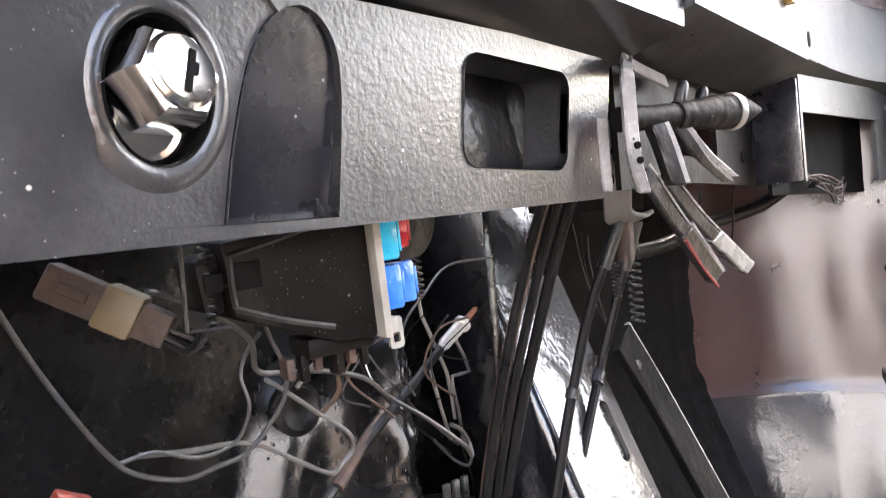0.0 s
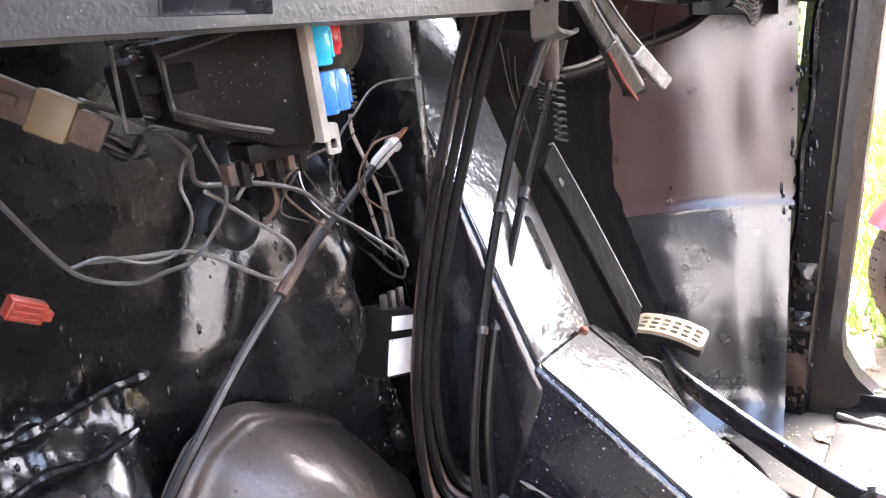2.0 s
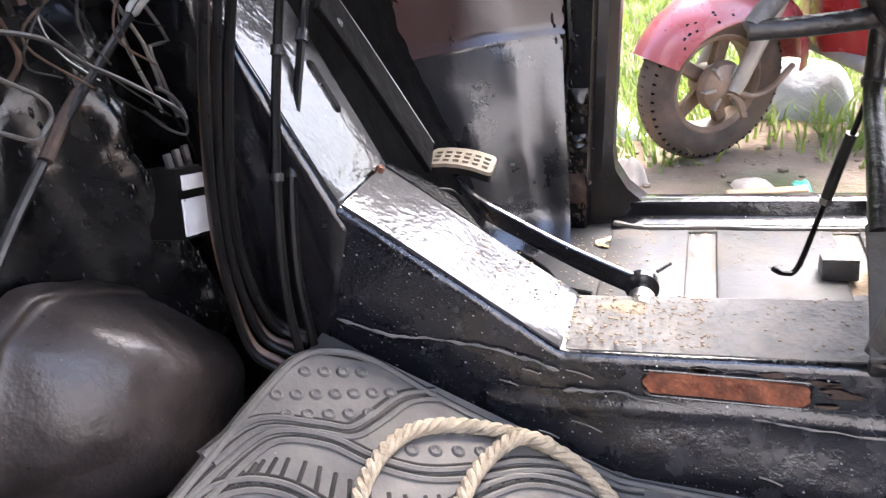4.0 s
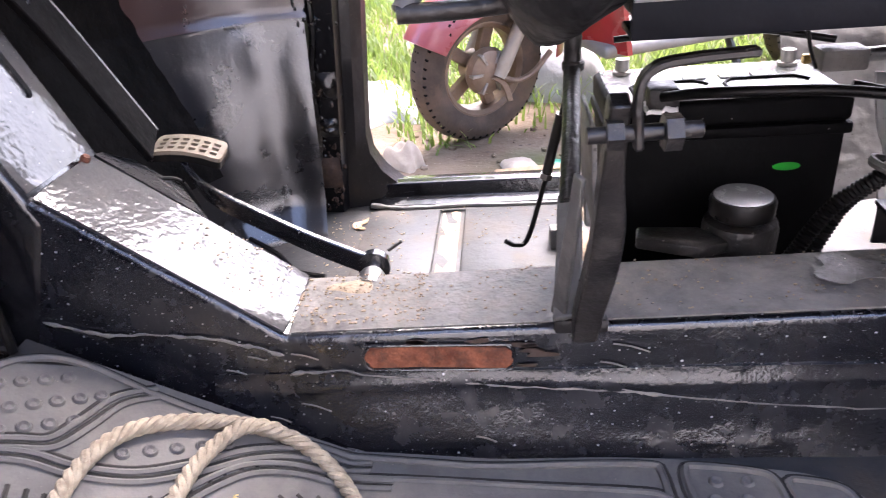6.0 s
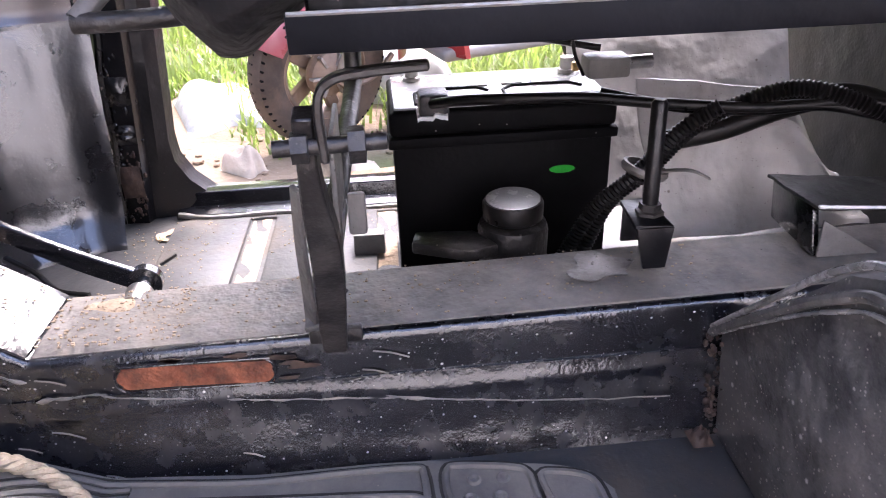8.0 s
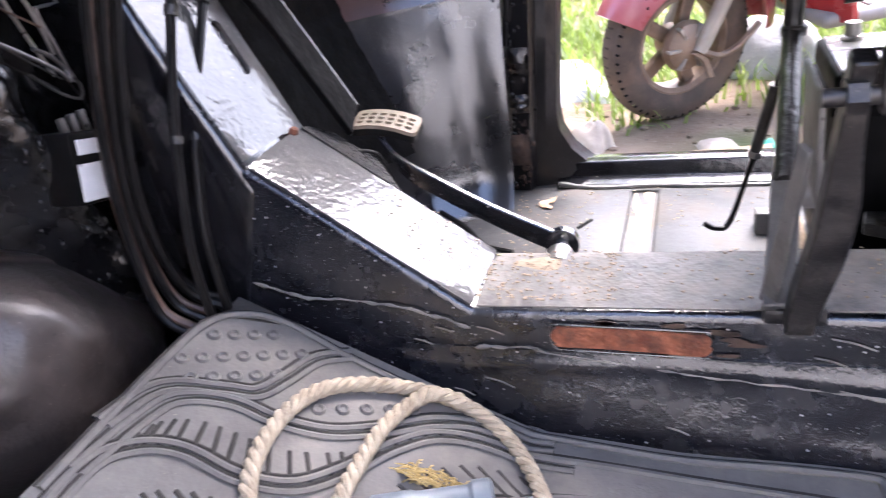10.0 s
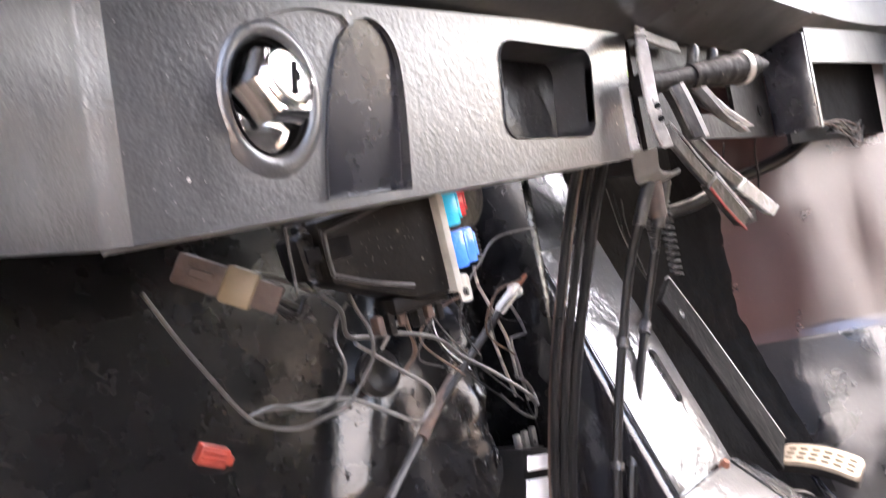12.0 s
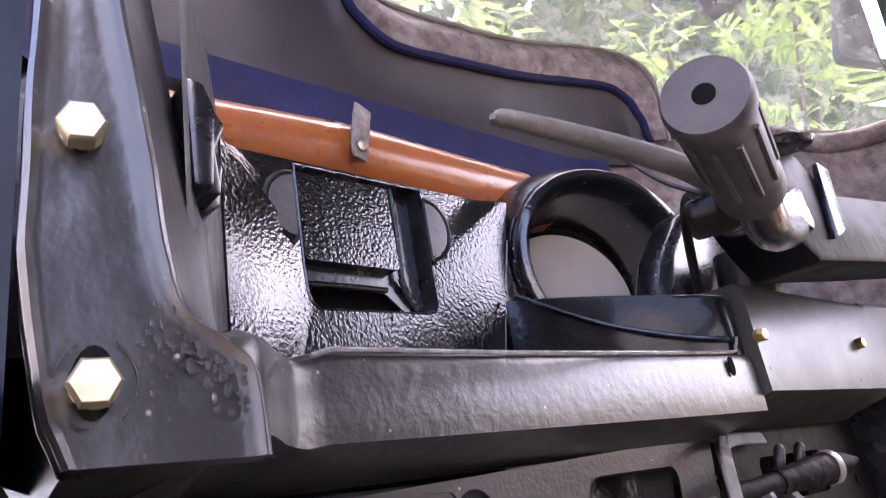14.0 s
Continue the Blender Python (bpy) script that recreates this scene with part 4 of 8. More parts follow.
for k in range(110):
    f_ = rw.random()
    p = Vector((-0.009 + 0.026 * f_ + rw.gauss(0, 0.003), 0.0856, 1.070 - 0.018 * f_ ** 1.4 + rw.gauss(0, 0.005)))
    bmesh.ops.create_icosphere(weld, subdivisions=1, radius=rw.uniform(0.0003, 0.0009), matrix=Matrix.Translation(p) @ Matrix.Diagonal((rw.uniform(0.6, 2.2), 0.25, rw.uniform(0.6, 2.4), 1)))
part("weld_spatter", weld, post_paint, near, "lumpy painted weld beside the beam", 60)
part("outer_flange", surface(lambda u, v: (-0.0385 - 0.14 * u, 0.098 + 0.30 * u, 0.93 + 0.85 * v), 6, 20, (0, 0.01, 0)), outer_paint, near, "dark blue outer flange")
part("lower_flange", prism([(-0.062, 1.0), (-0.05, 1.06), (-0.042, 1.06), (-0.05, 0.94), (-0.062, 0.92)], 0.08, 0.12, "y", 0.002), black_paint, near)

# dashboard fascia
fascia = thing("dashboard_fascia", "grained black plastic lower dashboard with a square cut-out", "dashboard")


def fascia_y(z):
    return 0.2 - 0.12 * (z - 0.99)


bottom = lambda x: 0.936 + 0.045 * (x - 0.075)
top = lambda x: 1.033 + 0.04 * (x - 0.2)
outline = [(0.075 + 0.367 * i / 14, bottom(0.075 + 0.367 * i / 14)) for i in range(15)] + [(0.442 - 0.367 * i / 14, top(0.442 - 0.367 * i / 14)) for i in range(15)]
arch = [(p.x, p.y) for p in spline([(0.164, 0.945, 0), (0.168, 0.975, 0), (0.176, 1.007, 0), (0.187, 1.0225, 0), (0.201, 1.0265, 0), (0.2135, 1.016, 0), (0.2175, 0.994, 0), (0.216, 0.947, 0)], 4)]
lock_hole = [(0.1405 + 0.0185 * math.cos(a), 0.9895 + 0.0240 * math.sin(a)) for a in [2 * math.pi * k / 32 for k in range(32)]]
lock_field = [(0.1185, 0.945), (0.1638, 0.9452)] + [(u - 0.0003, v) for u, v in arch[1:13]] + [(p.x, p.y) for p in spline([(0.183, 1.0265, 0), (0.165, 1.0275, 0), (0.145, 1.0225, 0), (0.128, 1.010, 0), (0.1195, 0.99, 0), (0.1186, 0.97, 0)], 3)]
cut = rounded(0.295, 0.9685, 0.392, 1.0245, 0.011)
whole_field = [(0.1185, 0.945)] + [(0.1638, 0.9448)] + [(0.216, 0.9465)] + arch[::-1][1:17] + lock_field[14:]
fp = plate(outline, [whole_field, cut], lambda u, v, t: Vector((u, fascia_y(v) + t, v)), 0.005)
part("fascia_panel", fp, grain_black, fascia)


def fascia_left(u, v):
    pts = ((-0.06, 0.06), (-0.035, 0.095), (0.0, 0.132), (0.035, 0.166), (0.06, 0.19), (0.0755, 0.2))
    i = u * 5
    k = min(int(i), 4)
    s = i - k
    x = pts[k][0] + (pts[k + 1][0] - pts[k][0]) * s
    y = pts[k][1] + (pts[k + 1][1] - pts[k][1]) * s
    z0, z1 = bottom(0.075) - 0.004 * (1 - u), 1.0295 - 0.0375 * (1 - u) ** 1.25
    z = z0 + (z1 - z0) * v
    return (x, y - 0.12 * (z - 0.99), z)


part("fascia_wing", surface(fascia_left, 30, 14, (0, 0.005, 0)), grain_black, fascia, "wing turning to the near post", 50)
part("lower_return", surface(lambda u, v: (0.0755 + 0.366 * u, fascia_y(0.94) + 0.001 + 0.028 * v, bottom(0.0755 + 0.366 * u) + 0.0015 * math.sin(v * 3)), 30, 4, (0, 0, 0.004)), dusty_grey, fascia, "dirty worn lower edge")
rec = plate([(u * 1.0, v) for u, v in arch], [], lambda u, v, t: Vector((u, fascia_y(v) + 0.0022 + 0.07 * (1.03 - v) + t, v)), 0.003)
field_y = lambda u, v: fascia_y(v) + 0.0022
part("lock_field", plate(lock_field, [lock_hole], lambda u, v, t: Vector((u, field_y(u, v) + t, v)), 0.003), grain_black, fascia, "shallow field round the lock")
part("recess_plate", rec, smooth_black, fascia, "smooth black arched recess")
aw = bmesh.new()
rows = [[aw.verts.new((u, fascia_y(v) + d * (0.0022 + 0.07 * (1.03 - v) + 0.002), v)) for u, v in arch] for d in (0.0, 1.0)]
for i in range(len(arch)):
    j = (i + 1) % len(arch)
    aw.faces.new((rows[0][i], rows[0][j], rows[1][j], rows[1][i]))
part("recess_wall", aw, smooth_black, fascia)
cw = bmesh.new()
rows = [[cw.verts.new((u, fascia_y(v) + d, v)) for u, v in cut] for d in (-0.0012, 0.03)]
for i in range(len(cut)):
    j = (i + 1) % len(cut)
    cw.faces.new((rows[0][i], rows[0][j], rows[1][j], rows[1][i]))
part("cutout_sleeve", cw, grain_black, fascia, "worn inner edge of the cut-out")
part("cutout_back", box((0.28, 0.232, 0.952), (0.41, 0.238, 1.036), 0.002), pillar_paint, fascia)
part("fascia_end", box((0.4435, 0.209, 0.958), (0.466, 0.23, 1.038), 0.002), smooth_black, fascia, "narrow end strip")

# ignition lock in its oval boss
lock = thing("ignition_lock", "chrome ignition lock with hexagon nut in an oval boss", "ignition lock")
boss_bm = bmesh.new()
rows = []
for rx, rz, d in ((0.0275, 0.0335, 0.0024), (0.0258, 0.0318, 0.0008), (0.0238, 0.0297, -0.0008), (0.0215, 0.0272, -0.0010), (0.0196, 0.0252, 0.0002), (0.0185, 0.0240, 0.0034)):
    rows.append([boss_bm.verts.new((0.1405 + rx * math.cos(2 * math.pi * k / 40), fascia_y(0.9895) + d - 0.12 * rz * math.sin(2 * math.pi * k / 40), 0.9895 + rz * math.sin(2 * math.pi * k / 40))) for k in range(40)])
for r0, r1 in zip(rows, rows[1:]):
    for k in range(40):
        boss_bm.faces.new((r0[k], r0[(k + 1) % 40], r1[(k + 1) % 40], r1[k]))
bmesh.ops.recalc_face_normals(boss_bm, faces=boss_bm.faces[:])
part("boss", boss_bm, grain_black, lock, "raised grained oval collar")
hb_ = bmesh.new()
rows = [[hb_.verts.new((u, fascia_y(v) + d, v)) for u, v in lock_hole] for d in (0.0, 0.02)]
for i in range(32):
    hb_.faces.new((rows[0][i], rows[0][(i + 1) % 32], rows[1][(i + 1) % 32], rows[1][i]))
hb_.faces.new(rows[1])
part("boss_hole", hb_, shade_chip_black, lock)
ax = Vector((0.12, -1, 0.16)).normalized()
c = Vector((0.138, 0.206, 0.9895))
part("nut", lathe(c, ax, ((0, 0.0165), (0.010, 0.0172), (0.0165, 0.0166), (0.0195, 0.0142), (0.0195, 0.0125), (0.017, 0.0125)), 6), chrome, lock, "chrome hexagon nut")
part("cylinder_face", lathe(c, ax, ((0.010, 0.0125), (0.0205, 0.0124), (0.0218, 0.0110), (0.0212, 0.0092)), 32), chrome, lock, "polished round lock face")
part("lower_ring", lathe(c + Vector((-0.001, 0.004, -0.0100)), Vector((-0.1, -1, -0.3)), ((0, 0.0130), (0.006, 0.0130), (0.0075, 0.0112), (0.006, 0.0095)), 32), chrome, lock, "chrome retaining ring")
d, s, u_ = axes(ax)
kb = bmesh.new()
add_box(kb, (-0.0012, -0.0075, -0.0005), (0.0012, 0.0075, 0.0006), 0.0003, 1)
add_box(kb, (-0.0028, -0.001, -0.0005), (-0.0005, 0.0035, 0.0006), 0.0003, 1)
mat4 = Matrix((s, u_, d)).transposed().to_4x4()
bmesh.ops.transform(kb, matrix=Matrix.Translation(c + ax * 0.0214 + s * -0.002) @ mat4 @ pose(0, 0, 0, 0, 0, 18), verts=kb.verts[:])
part("keyhole", kb, shade_chip_black, lock)

# upper dashboard beam
beam = thing("dashboard_beam", "glossy black dashboard cross beam bolted to the posts", "dashboard beam")


def sweep(path, section, name, material, label="", lift=lambda x: 0.0):
    pts = spline([(x, y, 0) for x, y in path], 6)
    rings = []
    for i, p in enumerate(pts):
        d = (pts[min(i + 1, len(pts) - 1)] - pts[max(i - 1, 0)]).normalized()
        back = Vector((-d.y, d.x, 0))
        rings.append([Vector((p.x, p.y, z + lift(p.x) * (1 if z > 1.06 else 0.4))) + back * o for o, z in section])
    return part(name, add_rings(bmesh.new(), rings), material, beam, label, 40)


lip = [(0.0005, 1.0475), (0, 1.054), (0, 1.078), (0.002, 1.083), (0.008, 1.086), (0.12, 1.088), (0.12, 1.07), (0.052, 1.034), (0.046, 1.035)]
near_lift = curve_of([(-0.04, -0.012), (0.02, -0.012), (0.034, -0.008), (0.05, -0.003), (0.064, 0.000), (0.074, -0.002), (0.088, 0.002), (0.1, 0.002), (0.46, 0.0092)])
sweep([(-0.024, 0.0868), (-0.01, 0.0866), (0.008, 0.0864), (0.02, 0.0872), (0.03, 0.095), (0.045, 0.117), (0.06, 0.139), (0.074, 0.1495), (0.11, 0.1513), (0.2, 0.1515), (0.33, 0.151), (0.4545, 0.149)], lip, "beam_near", beam_gloss, "near section with a thin bright edge", near_lift)
# Pale piping paints the highlight along the beam's edge.
part("edge_piping", tube([(0.079, 0.1498, 1.0835), (0.086, 0.1502, 1.0855), (0.10, 0.1507, 1.0868), (0.2, 0.152, 1.0885), (0.33, 0.1515, 1.0915), (0.425, 0.1505, 1.094), (0.436, 0.150, 1.098), (0.442, 0.1495, 1.1055)], 0.0012, segs=6), pale_wear_highlight, beam, "raised piping painted pale as an edge highlight")
box_sec = [(0, 1.064), (0, 1.142), (0.004, 1.1475), (0.15, 1.158), (0.15, 1.07), (0.055, 1.044)]
sweep([(0.4565, 0.1425), (0.58, 0.1425), (0.7085, 0.142)], box_sec, "beam_middle", grey_panel, "grey-green middle box")
sweep([(0.711, 0.1445), (0.82, 0.142), (0.93, 0.128), (1.01, 0.098), (1.06, 0.06)], [(0, 1.068), (0, 1.146), (0.004, 1.151), (0.15, 1.16), (0.15, 1.075), (0.055, 1.05)], "beam_far", grey_panel, "grey-green far section")
for x in (0.4595, 0.652):
    part("small_bolt", hexbolt((x, 0.1425, 1.105), (-0.1, -1, 0), 0.0052, 0.006), brass, beam, "small brass hexagon screw")
for x, y in ((0.418, 0.1485), (0.715, 0.1425)):
    part("slot_hole", lathe((x, y, 1.083), (0, -1, 0), ((0, 0.0036), (0.001, 0.0036)), 14, 1.9), shade_chip_black, beam)

# right hand glove panel with a big opening
glove = thing("far_glove_panel", "pale grey panel with a large square opening below the beam", "dashboard panel")


def glove_put(u, v, t):
    return Vector((u, 0.163 - 0.132 * (u - 0.75) + t, v))


part("panel", plate([(0.752, 0.962), (0.757, 0.962), (0.757, 1.027), (0.95, 1.029), (0.95, 0.962), (1.05, 0.962), (1.05, 1.066), (0.752, 1.062)], [], glove_put, 0.004), grey_panel, glove)
part("side_flange", box((0.746, 0.163, 0.962), (0.7505, 0.206, 1.058), 0.0015), smooth_black, glove, "black side flange")
# Black sheets added behind the opening to paint its inner shade.
part("opening_shade_sheet", plate([(0.752, 0.952), (1.0, 0.952), (1.0, 1.06), (0.752, 1.06)], [], lambda u, v, t: glove_put(u, v, 0.03 + t), 0.004), shade_chip_black, glove)
part("opening_shade_top", prism([(0.165, 1.058), (0.26, 1.05), (0.26, 1.054), (0.165, 1.062)], 0.753, 0.99, "x", 0.0006), shade_chip_black, glove)
for p in ((0.985, 1.045), (0.985, 0.985)):
    part("rivet", lathe(glove_put(p[0], p[1], 0), (0, -1, 0), ((0, 0.003), (0.002, 0.0024)), 10), dusty_grey, glove)

# lever bracket between fascia and flange
bracket = thing("lever_bracket", "black steel bracket carrying the control levers", "bracket")
bo = [(0.468, 0.958), (0.56, 0.964), (0.60, 0.964), (0.745, 0.963), (0.745, 1.052), (0.468, 1.052)]
bh = rounded(0.53, 0.985, 0.652, 1.022, 0.008)
part("bracket_plate", plate(bo, [bh], lambda u, v, t: Vector((u, 0.206 + t, v)), 0.004), fuse_grey, bracket, "plate with a square window")
# Black sheet and disc stand for shade behind the window and hole.
part("bracket_shade", box((0.5, 0.30, 0.95), (0.70, 0.304, 1.05), 0.001), shade_chip_black, bracket)
part("plate_hole", lathe((0.716, 0.2055, 0.989), (0, -1, 0), ((0, 0.0058), (0.001, 0.0058)), 16), shade_chip_black, bracket)
part("underside", prism([(0.143, 1.066), (0.206, 1.048), (0.206, 1.052), (0.143, 1.07)], 0.458, 0.745, "x", 0.0006), shade("brown_underside", (0.03, 0.026, 0.024), (0.06, 0.052, 0.047), 14, (0.4, 0.6), dots=(60, 0.12, SPECK)), bracket)


def strip(pts, width, thick, wdir=(1, 0, 0)):
    """A flat bar along a path, width along wdir."""
    path = spline(pts, 6)
    w = Vector(wdir).normalized()
    rings = []
    for i, p in enumerate(path):
        d = (path[min(i + 1, len(path) - 1)] - path[max(i - 1, 0)]).normalized()
        n = d.cross(w).normalized()
        ww = width(i / (len(path) - 1)) if callable(width) else width
        rings.append([p + w * (ww / 2) + n * (thick / 2), p - w * (ww / 2) + n * (thick / 2), p - w * (ww / 2) - n * (thick / 2), p + w * (ww / 2) - n * (thick / 2)])
    bm = add_rings(bmesh.new(), rings)
    bmesh.ops.recalc_face_normals(bm, faces=bm.faces[:])
    bmesh.ops.bevel(bm, geom=[e for e in bm.edges if e.is_manifold and e.calc_face_angle(0) > 0.8], offset=min(thick, 0.004) * 0.3, segments=1, affect="EDGES")
    return bm


lever_group = "control levers under the beam"
side_lever = thing("side_lever", "grey curved steel side lever with holes", "lever", lever_group)
part("lever_arm", strip([(0.470, 0.196, 1.046), (0.436, 0.18, 1.034), (0.412, 0.169, 1.018), (0.4095, 0.168, 1.0), (0.4095, 0.168, 0.982), (0.413, 0.168, 0.966), (0.420, 0.168, 0.952)], 0.0092, 0.005, (0.86, -0.5, 0)), pale_wear_highlight, side_lever)
part("lever_top", strip([(0.43, 0.178, 1.034), (0.475, 0.19, 1.037), (0.53, 0.196, 1.036)], 0.010, 0.003, (0, 0.3, 1)), dusty_grey, side_lever)
part("back_plate", strip([(0.418, 0.19, 1.0), (0.417, 0.19, 0.975), (0.418, 0.19, 0.955)], 0.007, 0.003, (0.86, -0.5, 0)), pale_wear_highlight, side_lever, "second plate behind the lever")
for zz in (0.979, 0.9705):
    part("pin_hole", lathe((0.4085 + 0.25 * (0.979 - zz), 0.1645, zz), (-0.5, -0.86, 0), ((0, 0.0021), (0.0012, 0.0021)), 10), shade_chip_black, side_lever)
for k, (pts, w) in enumerate((([(0.452, 0.176, 1.004), (0.4545, 0.170, 0.984), (0.4625, 0.166, 0.956)], 0.011), ([(0.474, 0.17, 0.998), (0.492, 0.164, 0.979), (0.512, 0.161, 0.969), (0.532, 0.159, 0.961)], 0.0105))):
    lev = thing("short_lever", "short bent grey lever with wear and glare painted on its face", "lever", lever_group)
    part("blade", strip(pts, w, 0.010, (0.85, -0.5, 0)), strut_paint, lev)
    # Pale strip carries the face's wear and its glare as colour.
    part("face_strip", strip([(x + 0.002, y - 0.0055, z + 0.001) for x, y, z in pts], w * 0.7, 0.002, (0.85, -0.5, 0)), pale_wear_highlight, lev, "pale face with wear and glare in its colour")
for k, pts in enumerate(([(0.452, 0.184, 0.968), (0.460, 0.181, 0.958), (0.480, 0.18, 0.941), (0.508, 0.18, 0.922), (0.550, 0.179, 0.8905)], [(0.484, 0.184, 0.966), (0.494, 0.181, 0.955), (0.526, 0.18, 0.935), (0.566, 0.18, 0.917), (0.621, 0.179, 0.892)])):
    lev = thing("long_lever", "long grey hand lever with a worn grip end", "lever", lever_group)
    part("blade", strip(pts, 0.010, 0.006, (0.8, -0.3, 0.6)), strut_paint, lev)
    # Thin pale strip that paints the highlight on the lever's edge.
    part("bright_edge", tube([Vector(p) + Vector((0.0045, -0.004, 0.0035)) for p in pts], 0.0009, segs=6), pale_wear_highlight, lev, "pale strip painted as an edge highlight")
    mid, e = Vector(pts[3]).lerp(Vector(pts[2]), 0.25), Vector(pts[4])
    part("grip_end", strip([mid, mid.lerp(e, 0.5), e], 0.0135, 0.008, (0.8, -0.3, 0.6)), pale_wear_highlight if k else strut_paint, lev, "pale rubbed grip end" if k else "dark flaking grip end")
    if not k:
        part("red_edge", tube([mid + Vector((-0.006, -0.004, -0.006)), mid.lerp(e, 0.5) + Vector((-0.0075, -0.004, -0.0068)), e + Vector((-0.006, -0.004, -0.006))], 0.0013, segs=6), red_flake, lev, "flaking red edge")
        part("pale_edge", tube([mid + Vector((0.0055, -0.0045, 0.005)), e + Vector((0.0055, -0.0045, 0.005))], 0.0016, segs=6), pale_wear_highlight, lev, "pale worn edge")
knob = thing("push_knob", "rusty shaft with a ribbed black knob and pale collar", "knob", lever_group)
KA = Vector((1, -0.30, 0.075)).normalized()
KB = Vector((0.425, 0.182, 0.998))
part("shaft", lathe(KB, KA, ((0, 0.0078), (0.012, 0.0085), (0.025, 0.0074), (0.04, 0.0082), (0.052, 0.0076))), worn_knob, knob, "rusty shaft")
grip_bm = lathe(KB + KA * 0.050, KA, tuple((0.0027 * k, 0.0092 + 0.0026 * smooth(0, 1, k / 20) + 0.00025 * math.sin(k * 2.3)) for k in range(21)), 24)
for v in grip_bm.verts:
    v.co += Vector((0, 0.0011 * noise.noise(v.co * 260), 0.0012 * noise.noise(v.co * 210)))
part("knob_grip", grip_bm, worn_knob, knob, "worn black knob")
part("collar", lathe(KB + KA * 0.104, KA, ((0, 0.0126), (0.0015, 0.0130), (0.006, 0.0130), (0.0075, 0.0118)), 24), alloy, knob, "pale collar")
part("tip", lathe(KB + KA * 0.111, KA, ((0, 0.0108), (0.012, 0.0088), (0.03, 0.002)), 16), dull_black, knob, "dark brown pointed tip")
for x in (0.50, 0.535):
    part("pin", lathe((x, 0.176, 1.010), (0, -0.3, 1), ((0, 0.0045), (0.016, 0.0045), (0.019, 0.002)), 8), strut_paint, knob)


# ---- upper dashboard: tray, meter cowl, screen cowl ----
tray = thing("dashboard_tray", "glossy embossed black tray panel with a moulded pocket", "dashboard tray")


def tray_y(x):
    return 0.31 - 0.012 * (1 - smooth(0.112, 0.142, x)) ** 2 - 0.007 * smooth(0.345, 0.395, x) ** 2


def tray_at(x, z, back=0.0):
    y = tray_y(x)
    nx = (tray_y(x + 0.004) - tray_y(x - 0.004)) / 0.008
    n = Vector((-nx, 1, 0)).normalized()
    return Vector((x, y, z)) + n * back


tray_top = lambda x: 1.2775
xs = [0.118 + 0.2605 * i / 40 for i in range(41)]
out = [(x, 1.04) for x in xs] + [(x, tray_top(x)) for x in xs[::-1]]
lean_x = lambda x, z: x + smooth(0.30, 0.378, x) * 0.24 * (z - 1.20)
pk = [(0.179, 1.274), (0.180, 1.193), (0.1812, 1.176), (0.184, 1.168), (0.190, 1.1635), (0.215, 1.164), (0.25, 1.165), (0.289, 1.166), (0.2955, 1.1685), (0.298, 1.175), (0.2975, 1.216), (0.298, 1.274)]
dense = []
for (a0, b0), (a1, b1) in zip(pk, pk[1:] + pk[:1]):
    dense += [(a0 + (a1 - a0) * k / 4, b0 + (b1 - b0) * k / 4) for k in range(4)]
part("tray_panel", plate(out, [dense], lambda u, v, t: tray_at(lean_x(u, v), v, t), 0.003), dash_gloss, tray)
pw = bmesh.new()
inset = lambda u, v, f: (0.238 + (u - 0.238) * f, 1.219 + (v - 1.219) * f)
rows = [[pw.verts.new(tray_at(*inset(u, v, f), d)) for u, v in dense] for f, d in ((1.02, -0.0006), (1.0, -0.0012), (0.985, 0.001), (0.96, 0.014), (0.95, 0.0152))]
for r0, r1 in zip(rows, rows[1:]):
    for i in range(len(dense)):
        j = (i + 1) % len(dense)
        pw.faces.new((r0[i], r0[j], r1[j], r1[i]))
part("pocket", pw, smooth_black, tray, "smooth moulded pocket with a raised rim")
slot_out = [(0.190, 1.1835), (0.2595, 1.1845), (0.2765, 1.1705), (0.196, 1.1685)]
part("pocket_floor", plate([inset(u, v, 0.955) for u, v in dense], [slot_out], lambda u, v, t: tray_at(u, v, 0.0148 + t), 0.002), smooth_black, tray, "smooth pocket floor with an open slot")
# Black sheet painted as the shade behind the slot.
part("pocket_slot", plate([(0.184, 1.162), (0.284, 1.164), (0.284, 1.19), (0.184, 1.19)], [], lambda u, v, t: tray_at(u, v, 0.03 + t), 0.002), shade_chip_black, tray, "black sheet standing for the shade behind the slot")
eb = plate(rounded(0.1845, 1.2015, 0.2685, 1.279, 0.003), [], lambda u, v, t: tray_at(u - 0.03 * (v - 1.2), v, 0.004 + t), 0.011)
part("pocket_back", eb, dash_gloss, tray, "embossed raised pocket back")
part("pocket_rib", tube([tray_at(0.2705, 1.274, 0.006), tray_at(0.2712, 1.235, 0.006), tray_at(0.2725, 1.197, 0.0085)], 0.0024, segs=8), smooth_black, tray, "rounded shiny rib")
part("corner_web", tube([tray_at(0.2725, 1.197, 0.0095), tray_at(0.279, 1.184, 0.012), tray_at(0.288, 1.173, 0.013)], 0.003, segs=8), smooth_black, tray, "moulded corner web")
part("slot_lip", tube([tray_at(0.189, 1.1862, 0.0125), tray_at(0.22, 1.1868, 0.0122), tray_at(0.2595, 1.187, 0.0125)], 0.0024, segs=8), dash_gloss, tray, "shiny lip over the slot")
